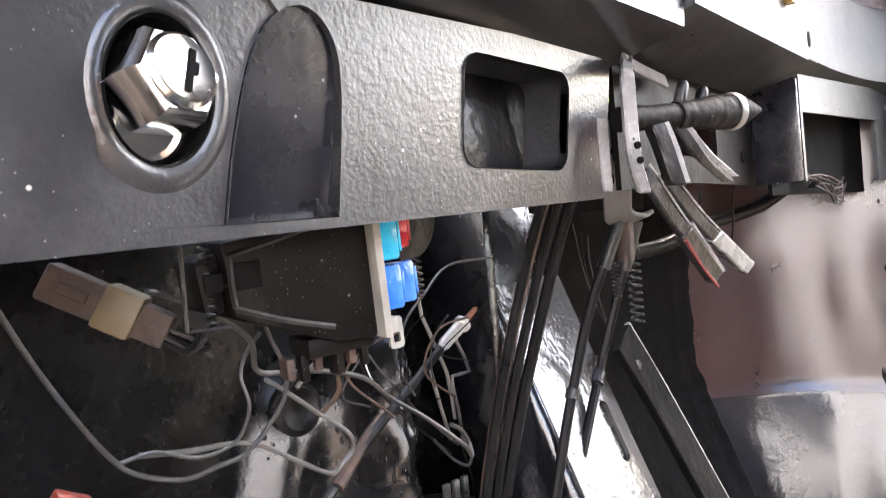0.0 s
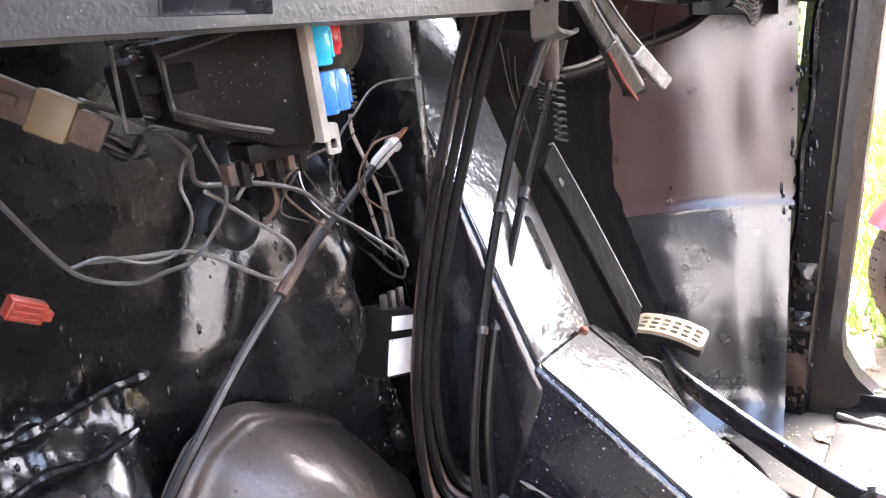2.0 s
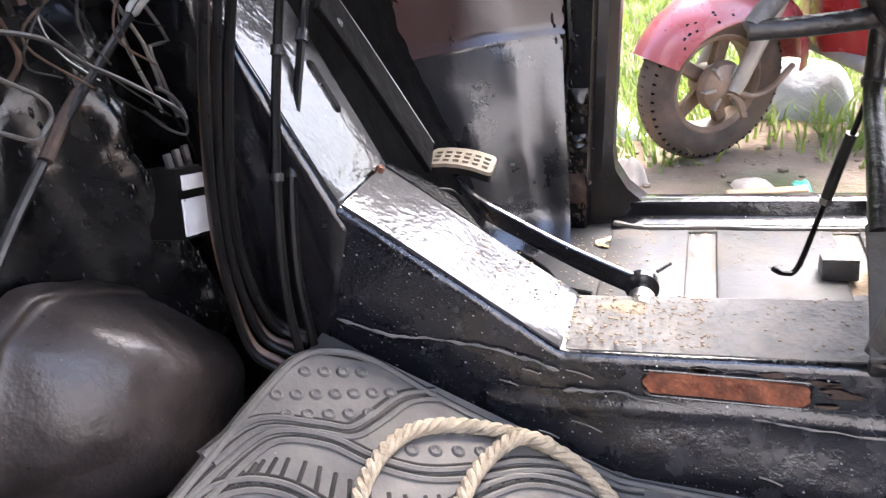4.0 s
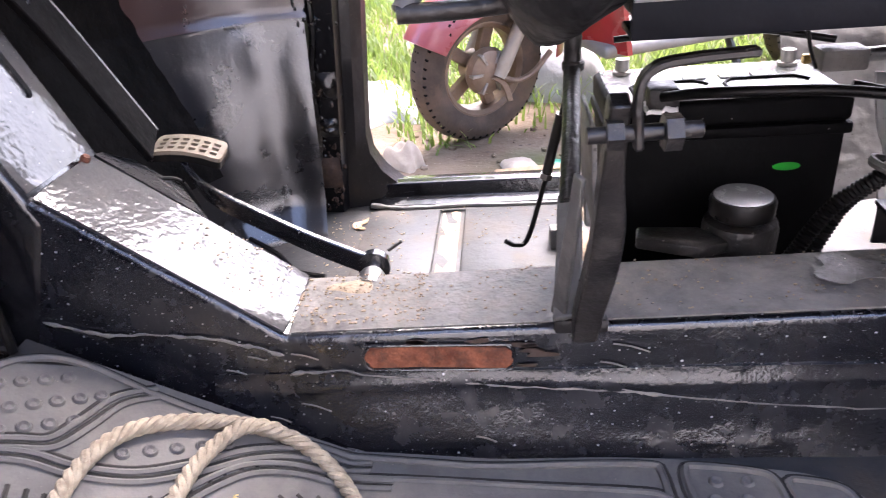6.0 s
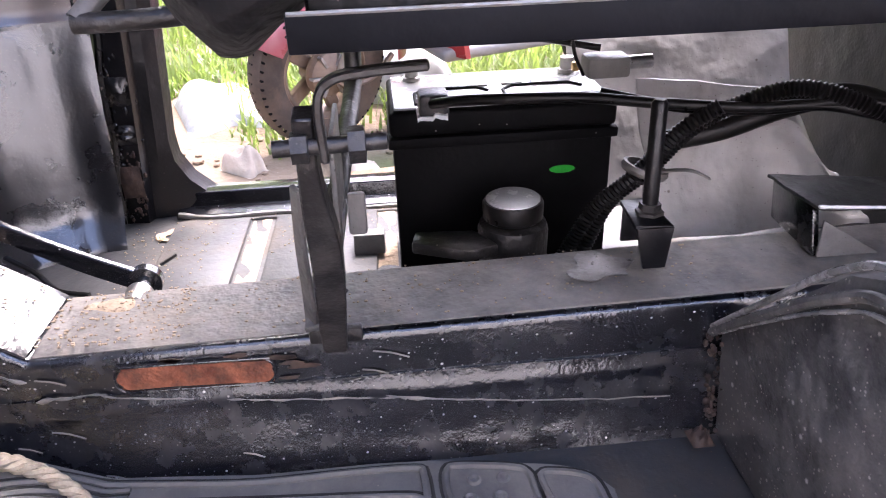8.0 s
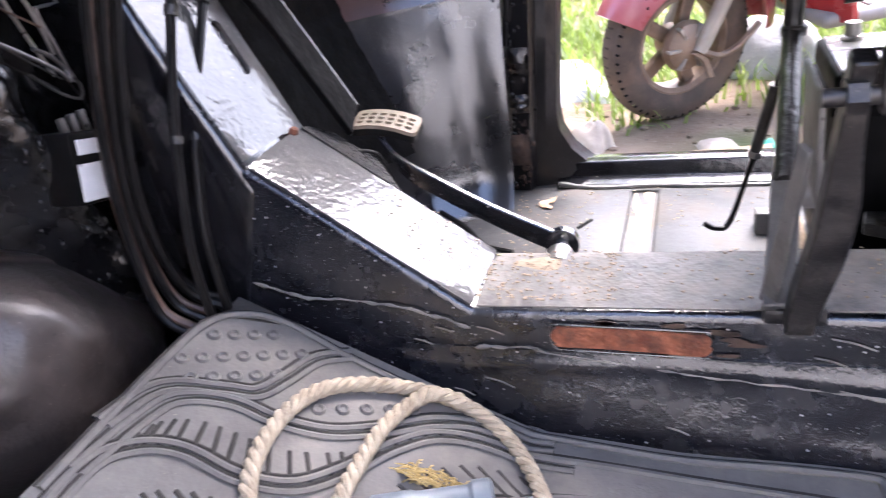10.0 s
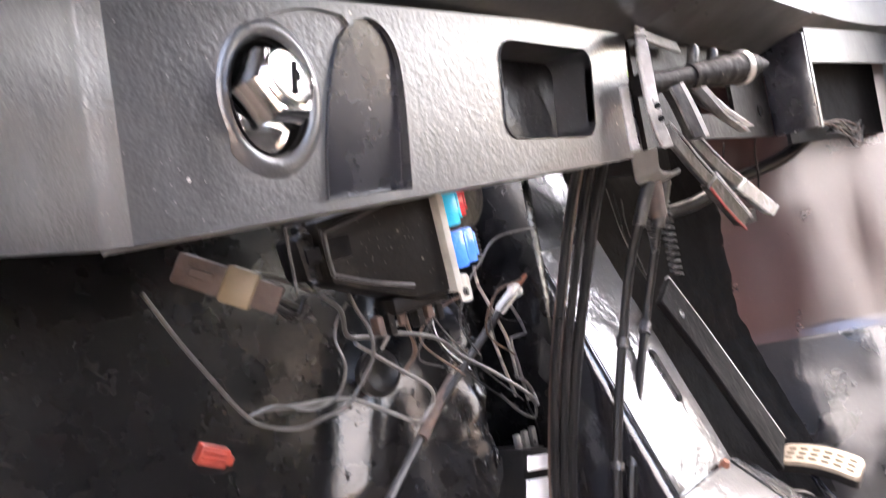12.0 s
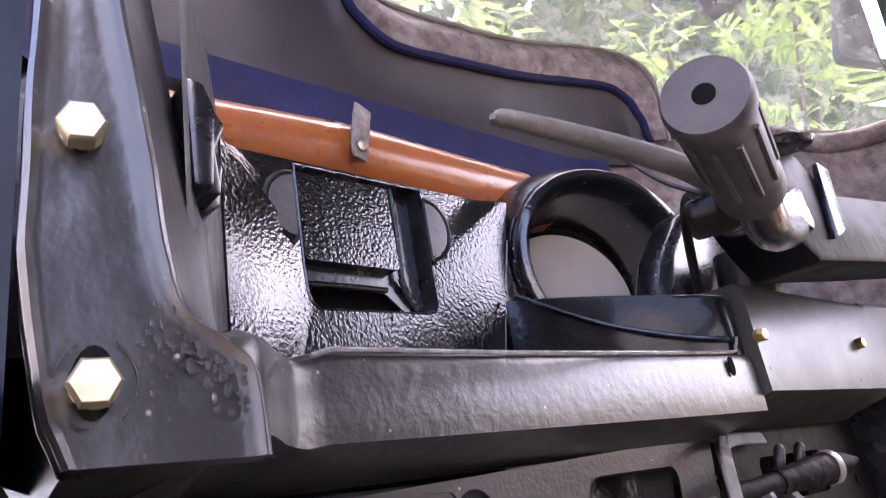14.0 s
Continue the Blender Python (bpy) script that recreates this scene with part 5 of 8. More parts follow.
for x0, x1, zc, rz in ((0.1755, 0.1515, 1.2395, 0.0265), (0.2995, 0.3225, 1.239, 0.0265)):
    moon = [(x0, zc + rz)] + [(x0 + (x1 - x0) * math.sin(math.pi * k / 14), zc + rz * math.cos(math.pi * k / 14)) for k in range(1, 14)] + [(x0, zc - rz)]
    core = [(x0 + (u - x0) * 0.86, zc + (v - zc) * 0.9) for u, v in moon]
    part("finger_cap", plate(core, [], lambda u, v, t: tray_at(u, v, t - 0.003), 0.006), cap_grey, tray, "half-moon grey cap")
    part("cap_rim", tube([tray_at(u, v, -0.0012) for u, v in moon + moon[:1]], 0.0019, segs=6, per=2), cable_black, tray, "dark rim")
for z0, z1 in ((1.09, 1.172), (1.19, 1.238)):
    part("panel_joint", tube([tray_at(lean_x(0.3785, z0), z0, -0.001), tray_at(lean_x(0.3785, z1), z1, -0.001)], 0.0009, segs=6), pale_wear_highlight, tray, "bright joint edge")

# Reflected light on the glossy black side is put into the grey colour.
part("tray_side", surface(lambda u, v: (0.024 + 0.09 * u, 0.136 + 0.163 * u, 1.05 + 0.25 * v), 8, 8, (0.003, 0.003, 0)), cap_grey, tray, "side panel with its reflected light painted pale grey")
cowl = thing("meter_cowl", "black moulded meter housing with its instrument missing", "meter housing")
base = [(0.380, 0.315), (0.386, 0.262), (0.40, 0.222), (0.422, 0.178), (0.441, 0.154), (0.4555, 0.152), (0.4555, 0.32)]
cbm = prism(base, 1.07, 1.149, "z", 0.004, 2)
for v in cbm.verts:
    if v.co.z > 1.11:
        v.co.z += 0.28 * (v.co.y - 0.152) - 0.009
part("cowl_base", cbm, pillar_paint, cowl, "smooth black lower body")
part("cowl_flank", surface(lambda u, v: tray_at(0.3815 + 0.02 * u, 1.10 + 0.1775 * v, 0.001 + 0.014 * u * u), 8, 12, (0, 0.003, 0)), smooth_black, cowl, "smooth flank beside the tray")
RC, RA = Vector((0.478, 0.264, 1.2135)), Vector((-0.38, -0.92, 0.02)).normalized()
rd, rs, ru = axes(RA)


def ring_point(a, r, h):
    return RC + rd * h + rs * (r * math.cos(a)) + ru * (r * math.sin(a))


hood = bmesh.new()
prof = [(0.000, 0.098), (0.006, 0.0955), (0.0105, 0.091), (0.011, 0.087), (0.006, 0.0825), (-0.04, 0.079), (-0.095, 0.077), (-0.095, 0.088)]
n = 48
rows = [[hood.verts.new(ring_point(2 * math.pi * k / n, r, h)) for k in range(n)] for h, r in prof]
for r0, r1 in zip(rows, rows[1:] + rows[:1]):
    for k in range(n):
        hood.faces.new((r0[k], r0[(k + 1) % n], r1[(k + 1) % n], r1[k]))
bmesh.ops.recalc_face_normals(hood, faces=hood.faces[:])
part("hood_ring", hood, black_paint, cowl, "shiny black ring hood")
skirt = bmesh.new()
rows = [[skirt.verts.new(ring_point(2 * math.pi * k / n, r, h)) for k in range(n)] for h, r in ((0.002, 0.0955), (-0.012, 0.106), (-0.06, 0.126))]
for r0, r1 in zip(rows, rows[1:]):
    for k in range(n):
        skirt.faces.new((r0[k], r0[(k + 1) % n], r1[(k + 1) % n], r1[k]))
part("cowl_shell", skirt, black_paint, cowl, "flared shell")
# Black disc painted as the shade deep inside the empty ring.
part("backing_shade", lathe(RC - rd * 0.094, rd, ((0, 0.0765), (0.002, 0.0765)), 32), shade_chip_black, cowl)
part("backing_plate", lathe(RC - rd * 0.088 - ru * 0.012 + rs * 0.004, rd, ((0, 0.079), (0.002, 0.079)), 44), backing, cowl, "pale beige backing seen through the empty ring")
part("backing_notch", tube([ring_point(4.35, 0.074, -0.078), ring_point(4.58, 0.052, -0.078), ring_point(4.86, 0.066, -0.078)], 0.0028, segs=6, per=1), cream, cowl, "pale chevron edge")
part("rim_chamfer", tube([ring_point(a, 0.0885, 0.0105) for a in [radians(150 + 7 * k) for k in range(13)]], 0.0022, segs=8, per=2), dash_gloss, cowl, "shiny rim edge")
part("moulded_crease", tube([(0.3755, 0.296, 1.183), (0.384, 0.258, 1.157), (0.3965, 0.222, 1.134), (0.418, 0.1785, 1.1135), (0.438, 0.1535, 1.105)], 0.0022, segs=8), smooth_black, cowl, "moulded crease along the lower body")


# screen cowl, orange rail and windscreen follow one bowed plan
def bow(x):
    return 0.385 - 1.6 * max(0.0, x - 0.6) ** 2 - 0.9 * max(0.0, 0.05 - x)


cowl_bottom = curve_of([(-0.02, 1.404), (0.12, 1.406), (0.593, 1.414), (0.80, 1.42)])
TRIM_IN = [(0.278, 1.70), (0.287, 1.60), (0.302, 1.538), (0.327, 1.509), (0.368, 1.494), (0.454, 1.505), (0.55, 1.519), (0.645, 1.538), (0.708, 1.541), (0.740, 1.528), (0.757, 1.494), (0.762, 1.45)]
TRIM_OUT = [(0.296, 1.72), (0.308, 1.622), (0.323, 1.575), (0.347, 1.554), (0.388, 1.551), (0.466, 1.561), (0.55, 1.574), (0.66, 1.600), (0.728, 1.602), (0.770, 1.585), (0.790, 1.545), (0.787, 1.45)]
cowl_top = curve_of([(0.27, 1.72)] + TRIM_IN[:-1] + [(0.760, 1.46)])
pad = thing("screen_cowl", "brown-grey screen cowl panel with worn brown edge trim", "cowl panel")
part("cowl_panel", surface(lambda u, v: (-0.03 + 0.79 * u, bow(-0.03 + 0.79 * u) + 0.012 * math.sin(math.pi * v), cowl_bottom(-0.03 + 0.79 * u) + (cowl_top(-0.03 + 0.79 * u) - cowl_bottom(-0.03 + 0.79 * u)) * v), 110, 16, (0, 0.006, 0)), cowl_grey, pad)
trim_a, trim_b = [spline([(x, 0, z) for x, z in run], 8) for run in (TRIM_IN, TRIM_OUT)]


def trim_at(u, v):
    i = min(u * (len(trim_a) - 1), len(trim_a) - 1.001)
    k = int(i)
    p = trim_a[k].lerp(trim_a[k + 1], i - k).lerp(trim_b[k].lerp(trim_b[k + 1], i - k), v)
    return (p.x, bow(p.x) - 0.003 - 0.011 * math.sin(math.pi * min(1, v * 1.1)) - 0.0015 * noise.noise((p.x * 60, p.z * 60, 0)), p.z)


part("edge_trim", surface(trim_at, 120, 10, (0, 0.008, 0)), trim_brown, pad, "worn mottled brown edge trim")
part("trim_inner_edge", tube([Vector(trim_at(k / 90, 0.0)) + Vector((0, -0.001, 0)) for k in range(91)], 0.0055, segs=8, per=1), navy, pad, "dark blue inner edge")
# Pale tube paints the highlight on the glass edge.
part("glass_edge_highlight", tube([Vector(trim_at(k / 90, 1.0)) + Vector((0, -0.002, 0)) for k in range(91)], 0.003, segs=6, per=1), pale_plastic, pad, "pale tube painted as the glass edge highlight")
for u in (0.46, 0.545, 0.66):
    part("trim_stud", lathe(Vector(trim_at(u, 0.62)), (0, -1, 0), ((-0.001, 0.006), (0.002, 0.0052), (0.003, 0.002)), 12), trim_brown, pad)
part("lower_edge", surface(lambda u, v: (-0.03 + 0.72 * u, bow(-0.03 + 0.72 * u) - 0.004 - 0.012 * (1 - v), 1.322 + (cowl_bottom(-0.03 + 0.72 * u) + 0.003 - 1.322) * v), 50, 3, (0, 0.004, 0)), navy, pad, "dark blue lower edge")

rail_z = curve_of([(-0.02, 1.308), (0.10, 1.309), (0.26, 1.322), (0.45, 1.320), (0.66, 1.322)])
rail = thing("orange_rail", "orange-brown painted cross rail below the windscreen", "cross rail")
part("rail_body", tube([(x, bow(x) - 0.025, rail_z(x) - 0.003) for x in [0.055 + 0.05 * k for k in range(10)]], 0.035, segs=20, per=3, flat=0.95), orange_paint, rail)
clip = part("clip", strip([(0.268, 0.332, 1.361), (0.258, 0.3245, 1.338), (0.249, 0.3215, 1.300)], lambda t: 0.025 - 0.008 * smooth(0.85, 1, t), 0.003, (1, 0.4, 0)), trim_brown, rail, "rusty brown clip plate")
part("clip_screw", lathe((0.2515, 0.3185, 1.311), (-0.3, -1, 0), ((0, 0.005), (0.0025, 0.0045), (0.0035, 0.002)), 12), zinc, clip)

screen = tagged(new("window_1"), "grimy bowed windscreen in a worn rubber frame", "windscreen", kind="structure")
pane = part("pane", surface(lambda u, v: (-0.02 + 1.06 * u, bow(-0.02 + 1.06 * u) + 0.045 - 0.03 * v, 1.30 + 0.48 * v), 40, 8, (0, 0.004, 0)), glass, screen)
pane.visible_shadow = False
part("screen_rubber", tube([(x, bow(x) + 0.004, z) for x, z in ((0.785, 1.485), (0.81, 1.47), (0.85, 1.458), (0.907, 1.442), (0.945, 1.418), (0.98, 1.412), (1.02, 1.418))], 0.014, segs=10, per=4), trim_brown, screen, "worn brown lower screen rubber")
part("screen_apron", surface(lambda u, v: (0.66 + 0.39 * u, bow(0.66 + 0.39 * u) + 0.012, 1.15 + (0.315 - 0.05 * smooth(0.5, 1, u)) * v), 24, 6, (0, 0.006, 0)), trim_brown, screen, "brown painted panel below the screen")
part("frame_top", tube([(x, bow(x) + 0.012, 1.79) for x in (-0.03, 0.1, 0.25, 0.52, 0.8, 0.95, 1.05)], 0.02, segs=10), black_paint, screen, "black upper frame bar")
step = thing("post_cover", "stepped black plastic cover beside the dashboard post", "post cover")
for k, (lo, hi, prof_) in enumerate(((0.150, 0.182, [(0.041, 1.217), (0.0505, 1.216), (0.0585, 1.199), (0.0535, 1.182), (0.0555, 1.152), (0.044, 1.150)]), (0.166, 0.198, [(0.045, 1.214), (0.0555, 1.206), (0.0645, 1.188), (0.0618, 1.156), (0.0545, 1.150), (0.046, 1.150)]), (0.142, 0.166, [(0.038, 1.219), (0.0455, 1.218), (0.0505, 1.202), (0.0485, 1.150), (0.040, 1.149)]))):
    part("cover_step", prism([(a - 0.010, 1.147 + 0.70 * (b - 1.147)) for a, b in prof_], lo, hi, "y", 0.0018, 2), smooth_black, step, "stepped end")

mir = thing("side_mirror", "dark framed side mirror reflecting white sky", "mirror")
mm = Matrix(((0.78, 0.62, 0.0, 1.14), (-0.62, 0.78, 0.0, 0.118), (0.0, 0.0, 1.0, 1.64), (0, 0, 0, 1))) @ pose(0, 0, 0, 0, 18, 0)
part("mirror_case", plate(rounded(-0.052, -0.075, 0.052, 0.075, 0.018), [], lambda u, v, t: mm @ Vector((u, t, v)), 0.02), dusty_grey, mir, "pale grey mirror case")
part("mirror_face", plate(rounded(-0.043, -0.067, 0.043, 0.067, 0.014), [], lambda u, v, t: mm @ Vector((u, -0.003 + t, v)), 0.002), mirror_mat, mir, "bright mirror glass")
part("mirror_arm", tube([mm @ Vector((0.02, 0.02, -0.03)), (1.15, 0.06, 1.52), (1.06, 0.05, 1.44)], 0.006), smooth_black, mir)

# handlebar with grip and brake lever
bar = thing("handlebar", "black steering handlebar with rubber grip and brake lever", "handlebar")
G0, G1 = Vector((0.179, 0.0065, 1.152)), Vector((0.273, 0.0385, 1.1435))
gd = (G1 - G0).normalized()
gl_ = (G1 - G0).length
grip = part("grip", lathe(G0, gd, ((0.0, 0.0055), (0.0, 0.0172), (0.003, 0.0185), (0.012, 0.0185), (0.015, 0.0165), (gl_ * 0.8, 0.016), (gl_ * 0.84, 0.0172), (gl_, 0.0172), (gl_ + 0.002, 0.013)), 32), grip_rubber, bar, "ribbed black rubber grip")
part("end_hole", lathe(G0 - gd * 0.0006, gd, ((0, 0.0047), (0.002, 0.0047)), 18), shade_chip_black, grip)
_, gs, gu = axes(gd)
for k in range(10):
    a = 2 * math.pi * k / 10
    o = gs * (0.0163 * math.cos(a)) + gu * (0.0163 * math.sin(a))
    part("grip_rib", tube([G0 + gd * 0.022 + o, G0 + gd * (gl_ * 0.45) + o, G0 + gd * (gl_ * 0.76) + o], 0.0016, segs=6, per=3), grip_rubber, grip)
part("left_bar", tube([G1 - gd * 0.004, G1 + gd * 0.06, Vector((0.40, 0.075, 1.155)), Vector((0.48, 0.10, 1.18))], 0.0125, segs=14), black_paint, bar)
part("lever_perch", box((-0.008, -0.002, -0.007), (0.022, 0.024, 0.006), 0.004, 3, Matrix.Translation(G1 + gd * 0.012 + Vector((0.0, 0.012, 0.002))) @ pose(0, 0, 0, 0, 8, 26)), cable_black, bar, "clamp of the brake lever")
part("brake_lever", tube([(0.300, 0.066, 1.166), (0.262, 0.066, 1.1685), (0.225, 0.0725, 1.1735), (0.185, 0.078, 1.1755), (0.158, 0.082, 1.1765), (0.1365, 0.0785, 1.1715)], lambda t: 0.0085 - 0.0035 * t - 0.003 * smooth(0.94, 1, t), segs=12, flat=0.7), dusty_grey, bar, "long worn grey brake lever")
part("lever_pivot", lathe((0.300, 0.066, 1.153), (0, 0, 1), ((0, 0.008), (0.024, 0.008), (0.026, 0.006)), 16), steel, bar)
part("top_disc", lathe((0.494, 0.095, 1.2465), (-0.1, -0.1, 1), ((0, 0.026), (0.004, 0.028), (0.007, 0.024)), 28), smooth_black, bar, "flat round cap")
part("cross_housing", prism([(0.421, 1.200), (0.437, 1.178), (0.461, 1.158), (0.482, 1.147), (0.634, 1.163), (0.80, 1.182), (0.80, 1.247), (0.70, 1.236), (0.575, 1.219), (0.548, 1.216), (0.506, 1.243), (0.462, 1.236)], 0.088, 0.142, "y", 0.0045, 2), rail_paint, bar, "glossy boxed handlebar arm")
part("clamp_fin", prism([(0.515, 1.168), (0.54, 1.178), (0.552, 1.236), (0.53, 1.238)], 0.082, 0.0885, "y", 0.002), smooth_black, bar, "folded clamp fin")
part("elbow_web", prism([(0.395, 1.165), (0.44, 1.170), (0.47, 1.165), (0.465, 1.205), (0.41, 1.180)], 0.078, 0.12, "y", 0.006, 2), black_paint, bar, "black bracket web")
part("column", lathe((0.535, 0.175, 1.10), (0.0, -0.1, 1), ((0, 0.020), (0.045, 0.020), (0.05, 0.026), (0.09, 0.026)), 20), strut_paint, bar, "dark steering column")
part("switch_shroud", prism([(0.533, 1.250), (0.565, 1.262), (0.596, 1.262), (0.613, 1.247), (0.592, 1.216), (0.535, 1.155), (0.452, 1.148), (0.486, 1.205)], 0.205, 0.245, "y", 0.011, 4), smooth_black, bar, "dark blue-black rounded shroud")
part("brake_cable", tube([(0.31, 0.075, 1.165), (0.39, 0.13, 1.20), (0.455, 0.17, 1.20), (0.475, 0.185, 1.16), (0.475, 0.19, 1.12)], 0.004, segs=8), cable_black, bar)
part("thin_cable", tube([(0.29, 0.07, 1.158), (0.30, 0.10, 1.185), (0.335, 0.155, 1.25)], 0.0016, segs=6), wire_grey, bar)

# ---- under the dashboard ----
fb_ = thing("fuse_box", "dirty grey open fuse box with coloured blade fuses", "fuse box")
FB = Matrix.Translation((0.231, 0.262, 0.919)) @ pose(0, 0, 0, 2, -4, -14)


def fbx(lo, hi, bev=0.002):
    return box(lo, hi, bev, 2, FB)


def fb_prism(profile, lo, hi, bev=0.003):
    bm = prism(profile, lo, hi, "y", bev, 2)
    bmesh.ops.transform(bm, matrix=FB, verts=bm.verts[:])
    return bm


part("cover", fb_prism([(-0.036, 0.025), (0.036, 0.030), (0.036, -0.032), (0.014, -0.030), (-0.034, -0.009)], -0.017, 0.022), fuse_grey, fb_, "dusty grey tapered cover")
part("cover_end", fb_prism([(-0.047, 0.018), (-0.036, 0.021), (-0.035, -0.007), (-0.045, -0.005)], -0.012, 0.02), fuse_grey, fb_)
part("flap_frame", tube([FB @ Vector(p) for p in ((-0.036, -0.019, 0.027), (-0.053, -0.019, 0.025), (-0.055, -0.019, -0.010), (-0.036, -0.019, -0.012))], 0.0011, segs=6, per=1), strut_paint, fb_, "thin open flap frame")
for k, (xw, zw, sw) in enumerate(((-0.026, 0.009, 0.0062), (-0.041, 0.008, 0.004))):
    part("hinge_window", fb_prism([(xw - sw, zw + sw), (xw + sw, zw + sw), (xw + sw, zw - sw), (xw - sw, zw - sw)], -0.0185, -0.016, 0.0006), dull_black, fb_, "dark little window")
for pts_ in ([(-0.034, 0.0185), (-0.012, 0.0225), (0.012, 0.0275)], [(-0.033, -0.0045), (-0.012, -0.0135), (0.012, -0.0215)], [(-0.033, 0.0185), (-0.0335, 0.006), (-0.033, -0.0045)]):
    part("cover_rib", tube([FB @ Vector((x, -0.0178, z)) for x, z in pts_], 0.0015, segs=6), strut_paint, fb_, "raised rib")
part("holder_flange", fbx((0.036, -0.0225, -0.032), (0.0405, 0.0225, 0.034), 0.001), pale_plastic, fb_, "pale holder flange")
for y in (-0.016, 0.0, 0.014):
    part("flange_tooth", fbx((0.0405, y - 0.003, -0.031), (0.046, y + 0.003, -0.023), 0.001), pale_plastic, fb_)
for k, (z, y, m_, nm) in enumerate(((0.0155, -0.011, cyan_fuse, "light blue"), (-0.0095, -0.010, blue_fuse, "dark blue"), (0.019, 0.0075, red_fuse, "red"), (-0.010, 0.006, blue_fuse, "blue"))):
    fz = part("fuse", fbx((0.0405 + 0.010 * (y > 0), y - 0.0042, z - 0.0112), (0.0545 + 0.018 * (y > 0), y + 0.0042, z + 0.0112), 0.0018), m_, fb_, nm + " blade fuse")
    part("fuse_cap", fbx((0.0545 + 0.018 * (y > 0), y - 0.0034, z - 0.0075), (0.0562 + 0.018 * (y > 0), y + 0.0034, z + 0.0075), 0.0006), m_, fz)
part("rear_row", fbx((0.0405, 0.002, -0.022), (0.0535, 0.014, 0.031), 0.001), pale_plastic, fb_, "second fuse row")
part("terminal_block", fbx((0.0, -0.012, -0.036), (0.036, 0.012, -0.026), 0.002), fuse_grey, fb_, "rusty brown terminal row")
part("end_clip", plate(rounded(-0.004, -0.008, 0.004, 0.008, 0.002), [rounded(-0.002, -0.005, 0.002, 0.0, 0.0008)], lambda u, v, t: FB @ Vector((0.047 + u, -0.014 + t, -0.032 + v)), 0.002), pale_plastic, fb_, "square clip tab")
for k in range(6):
    part("terminal_tab", fbx((-0.010 + 0.0085 * k, -0.008 + 0.003 * (k % 3), -0.044 - 0.003 * (k % 2)), (-0.006 + 0.0085 * k, 0.002, -0.034), 0.0006), fuse_grey if k % 2 else dark_stub, fb_)

plug = thing("wiring_connector", "tan plastic wiring connector hanging from loose wires", "connector")
PM = Matrix.Translation((0.163, 0.290, 0.915)) @ pose(0, 0, 0, 0, 30, -38) @ Matrix.Diagonal((0.64, 0.6, 0.6, 1))
part("socket_half", box((-0.052, -0.012, -0.014), (-0.012, 0.012, 0.013), 0.0025, 2, PM), dark_stub, plug, "dark brown socket half")
part("collar", box((-0.013, -0.0145, -0.0165), (0.013, 0.0145, 0.016), 0.0025, 2, PM), tan_plastic, plug, "lighter middle collar")
part("plug_half", box((0.0125, -0.011, -0.013), (0.034, 0.011, 0.012), 0.002, 2, PM), dark_stub, plug, "greyer rear half")
part("latch", box((-0.04, -0.0155, -0.004), (-0.02, -0.0115, 0.004), 0.001, 1, PM), dark_stub, plug)
for k in range(7):
    a = PM @ Vector((0.033, -0.007 + 0.0024 * k, -0.008 + 0.003 * (k % 4)))
    part("lead", tube([a, a + Vector((0.012, 0.001 * k, -0.006 - 0.002 * (k % 3))), a + Vector((0.022, 0.004, 0.002 - 0.006 * (k % 4)))], 0.0013, segs=6, per=4), wire_grey if k % 2 else cable_black, plug)
redc = thing("red_connector", "orange-red plastic connector lying on the wheel arch", "connector")
RM = Matrix.Translation((0.150, 0.328, 0.828)) @ pose(0, 0, 0, 20, 28, 0) @ Matrix.Scale(0.68, 4)
part("shell", box((-0.014, -0.006, -0.008), (0.012, 0.006, 0.008), 0.002, 2, RM), red_plastic, redc)
for z in (-0.0045, 0.0, 0.0045):
    part("rib", box((-0.012, -0.0075, z - 0.0012), (0.008, -0.0055, z + 0.0012), 0.0005, 1, RM), red_plastic, redc)
part("tab", box((0.011, -0.004, -0.005), (0.018, 0.004, 0.003), 0.001, 1, RM), red_plastic, redc)

for k, (x0, y0, z0, ln_, r0) in enumerate(((0.187, 0.262, 0.944, 0.042, 0.0022), (0.327, 0.268, 0.926, 0.024, 0.0022), (0.556, 0.262, 0.905, 0.03, 0.003))):
    n_ = int(ln_ / 0.0005)
    solo("coil_spring", tube([(x0 + r0 * math.cos(q * 0.9) + 0.0003 * q * 0.1, y0 + r0 * math.sin(q * 0.9), z0 - ln_ * q / n_) for q in range(n_)], 0.0007, segs=5, per=1), strut_paint, "small dark coil spring under the dashboard", "spring", "coil springs")

wires = "loose wires under the dashboard"


def wire(pts, r, mat_, label, per=8):
    return solo("wire", tube(pts, r * 0.44, segs=8, per=per), mat_, label, "wire", wires)


def flat_wire(pairs, y0, y1, r, m_, label):
    n_ = len(pairs) - 1
    return wire([(x, y0 + (y1 - y0) * i / n_ + 0.004 * math.sin(i * 1.7), z) for i, (x, z) in enumerate(pairs)], r, m_, label)


flat_wire([(0.186, 0.921), (0.195, 0.919), (0.216, 0.908), (0.238, 0.891), (0.245, 0.873), (0.261, 0.868), (0.285, 0.865), (0.319, 0.854), (0.347, 0.835), (0.377, 0.815), (0.407, 0.79), (0.42, 0.778), (0.424, 0.786), (0.412, 0.798), (0.398, 0.806)], 0.312, 0.318, 0.0036, wire_grey, "thick grey sleeved wire running across the footwell")
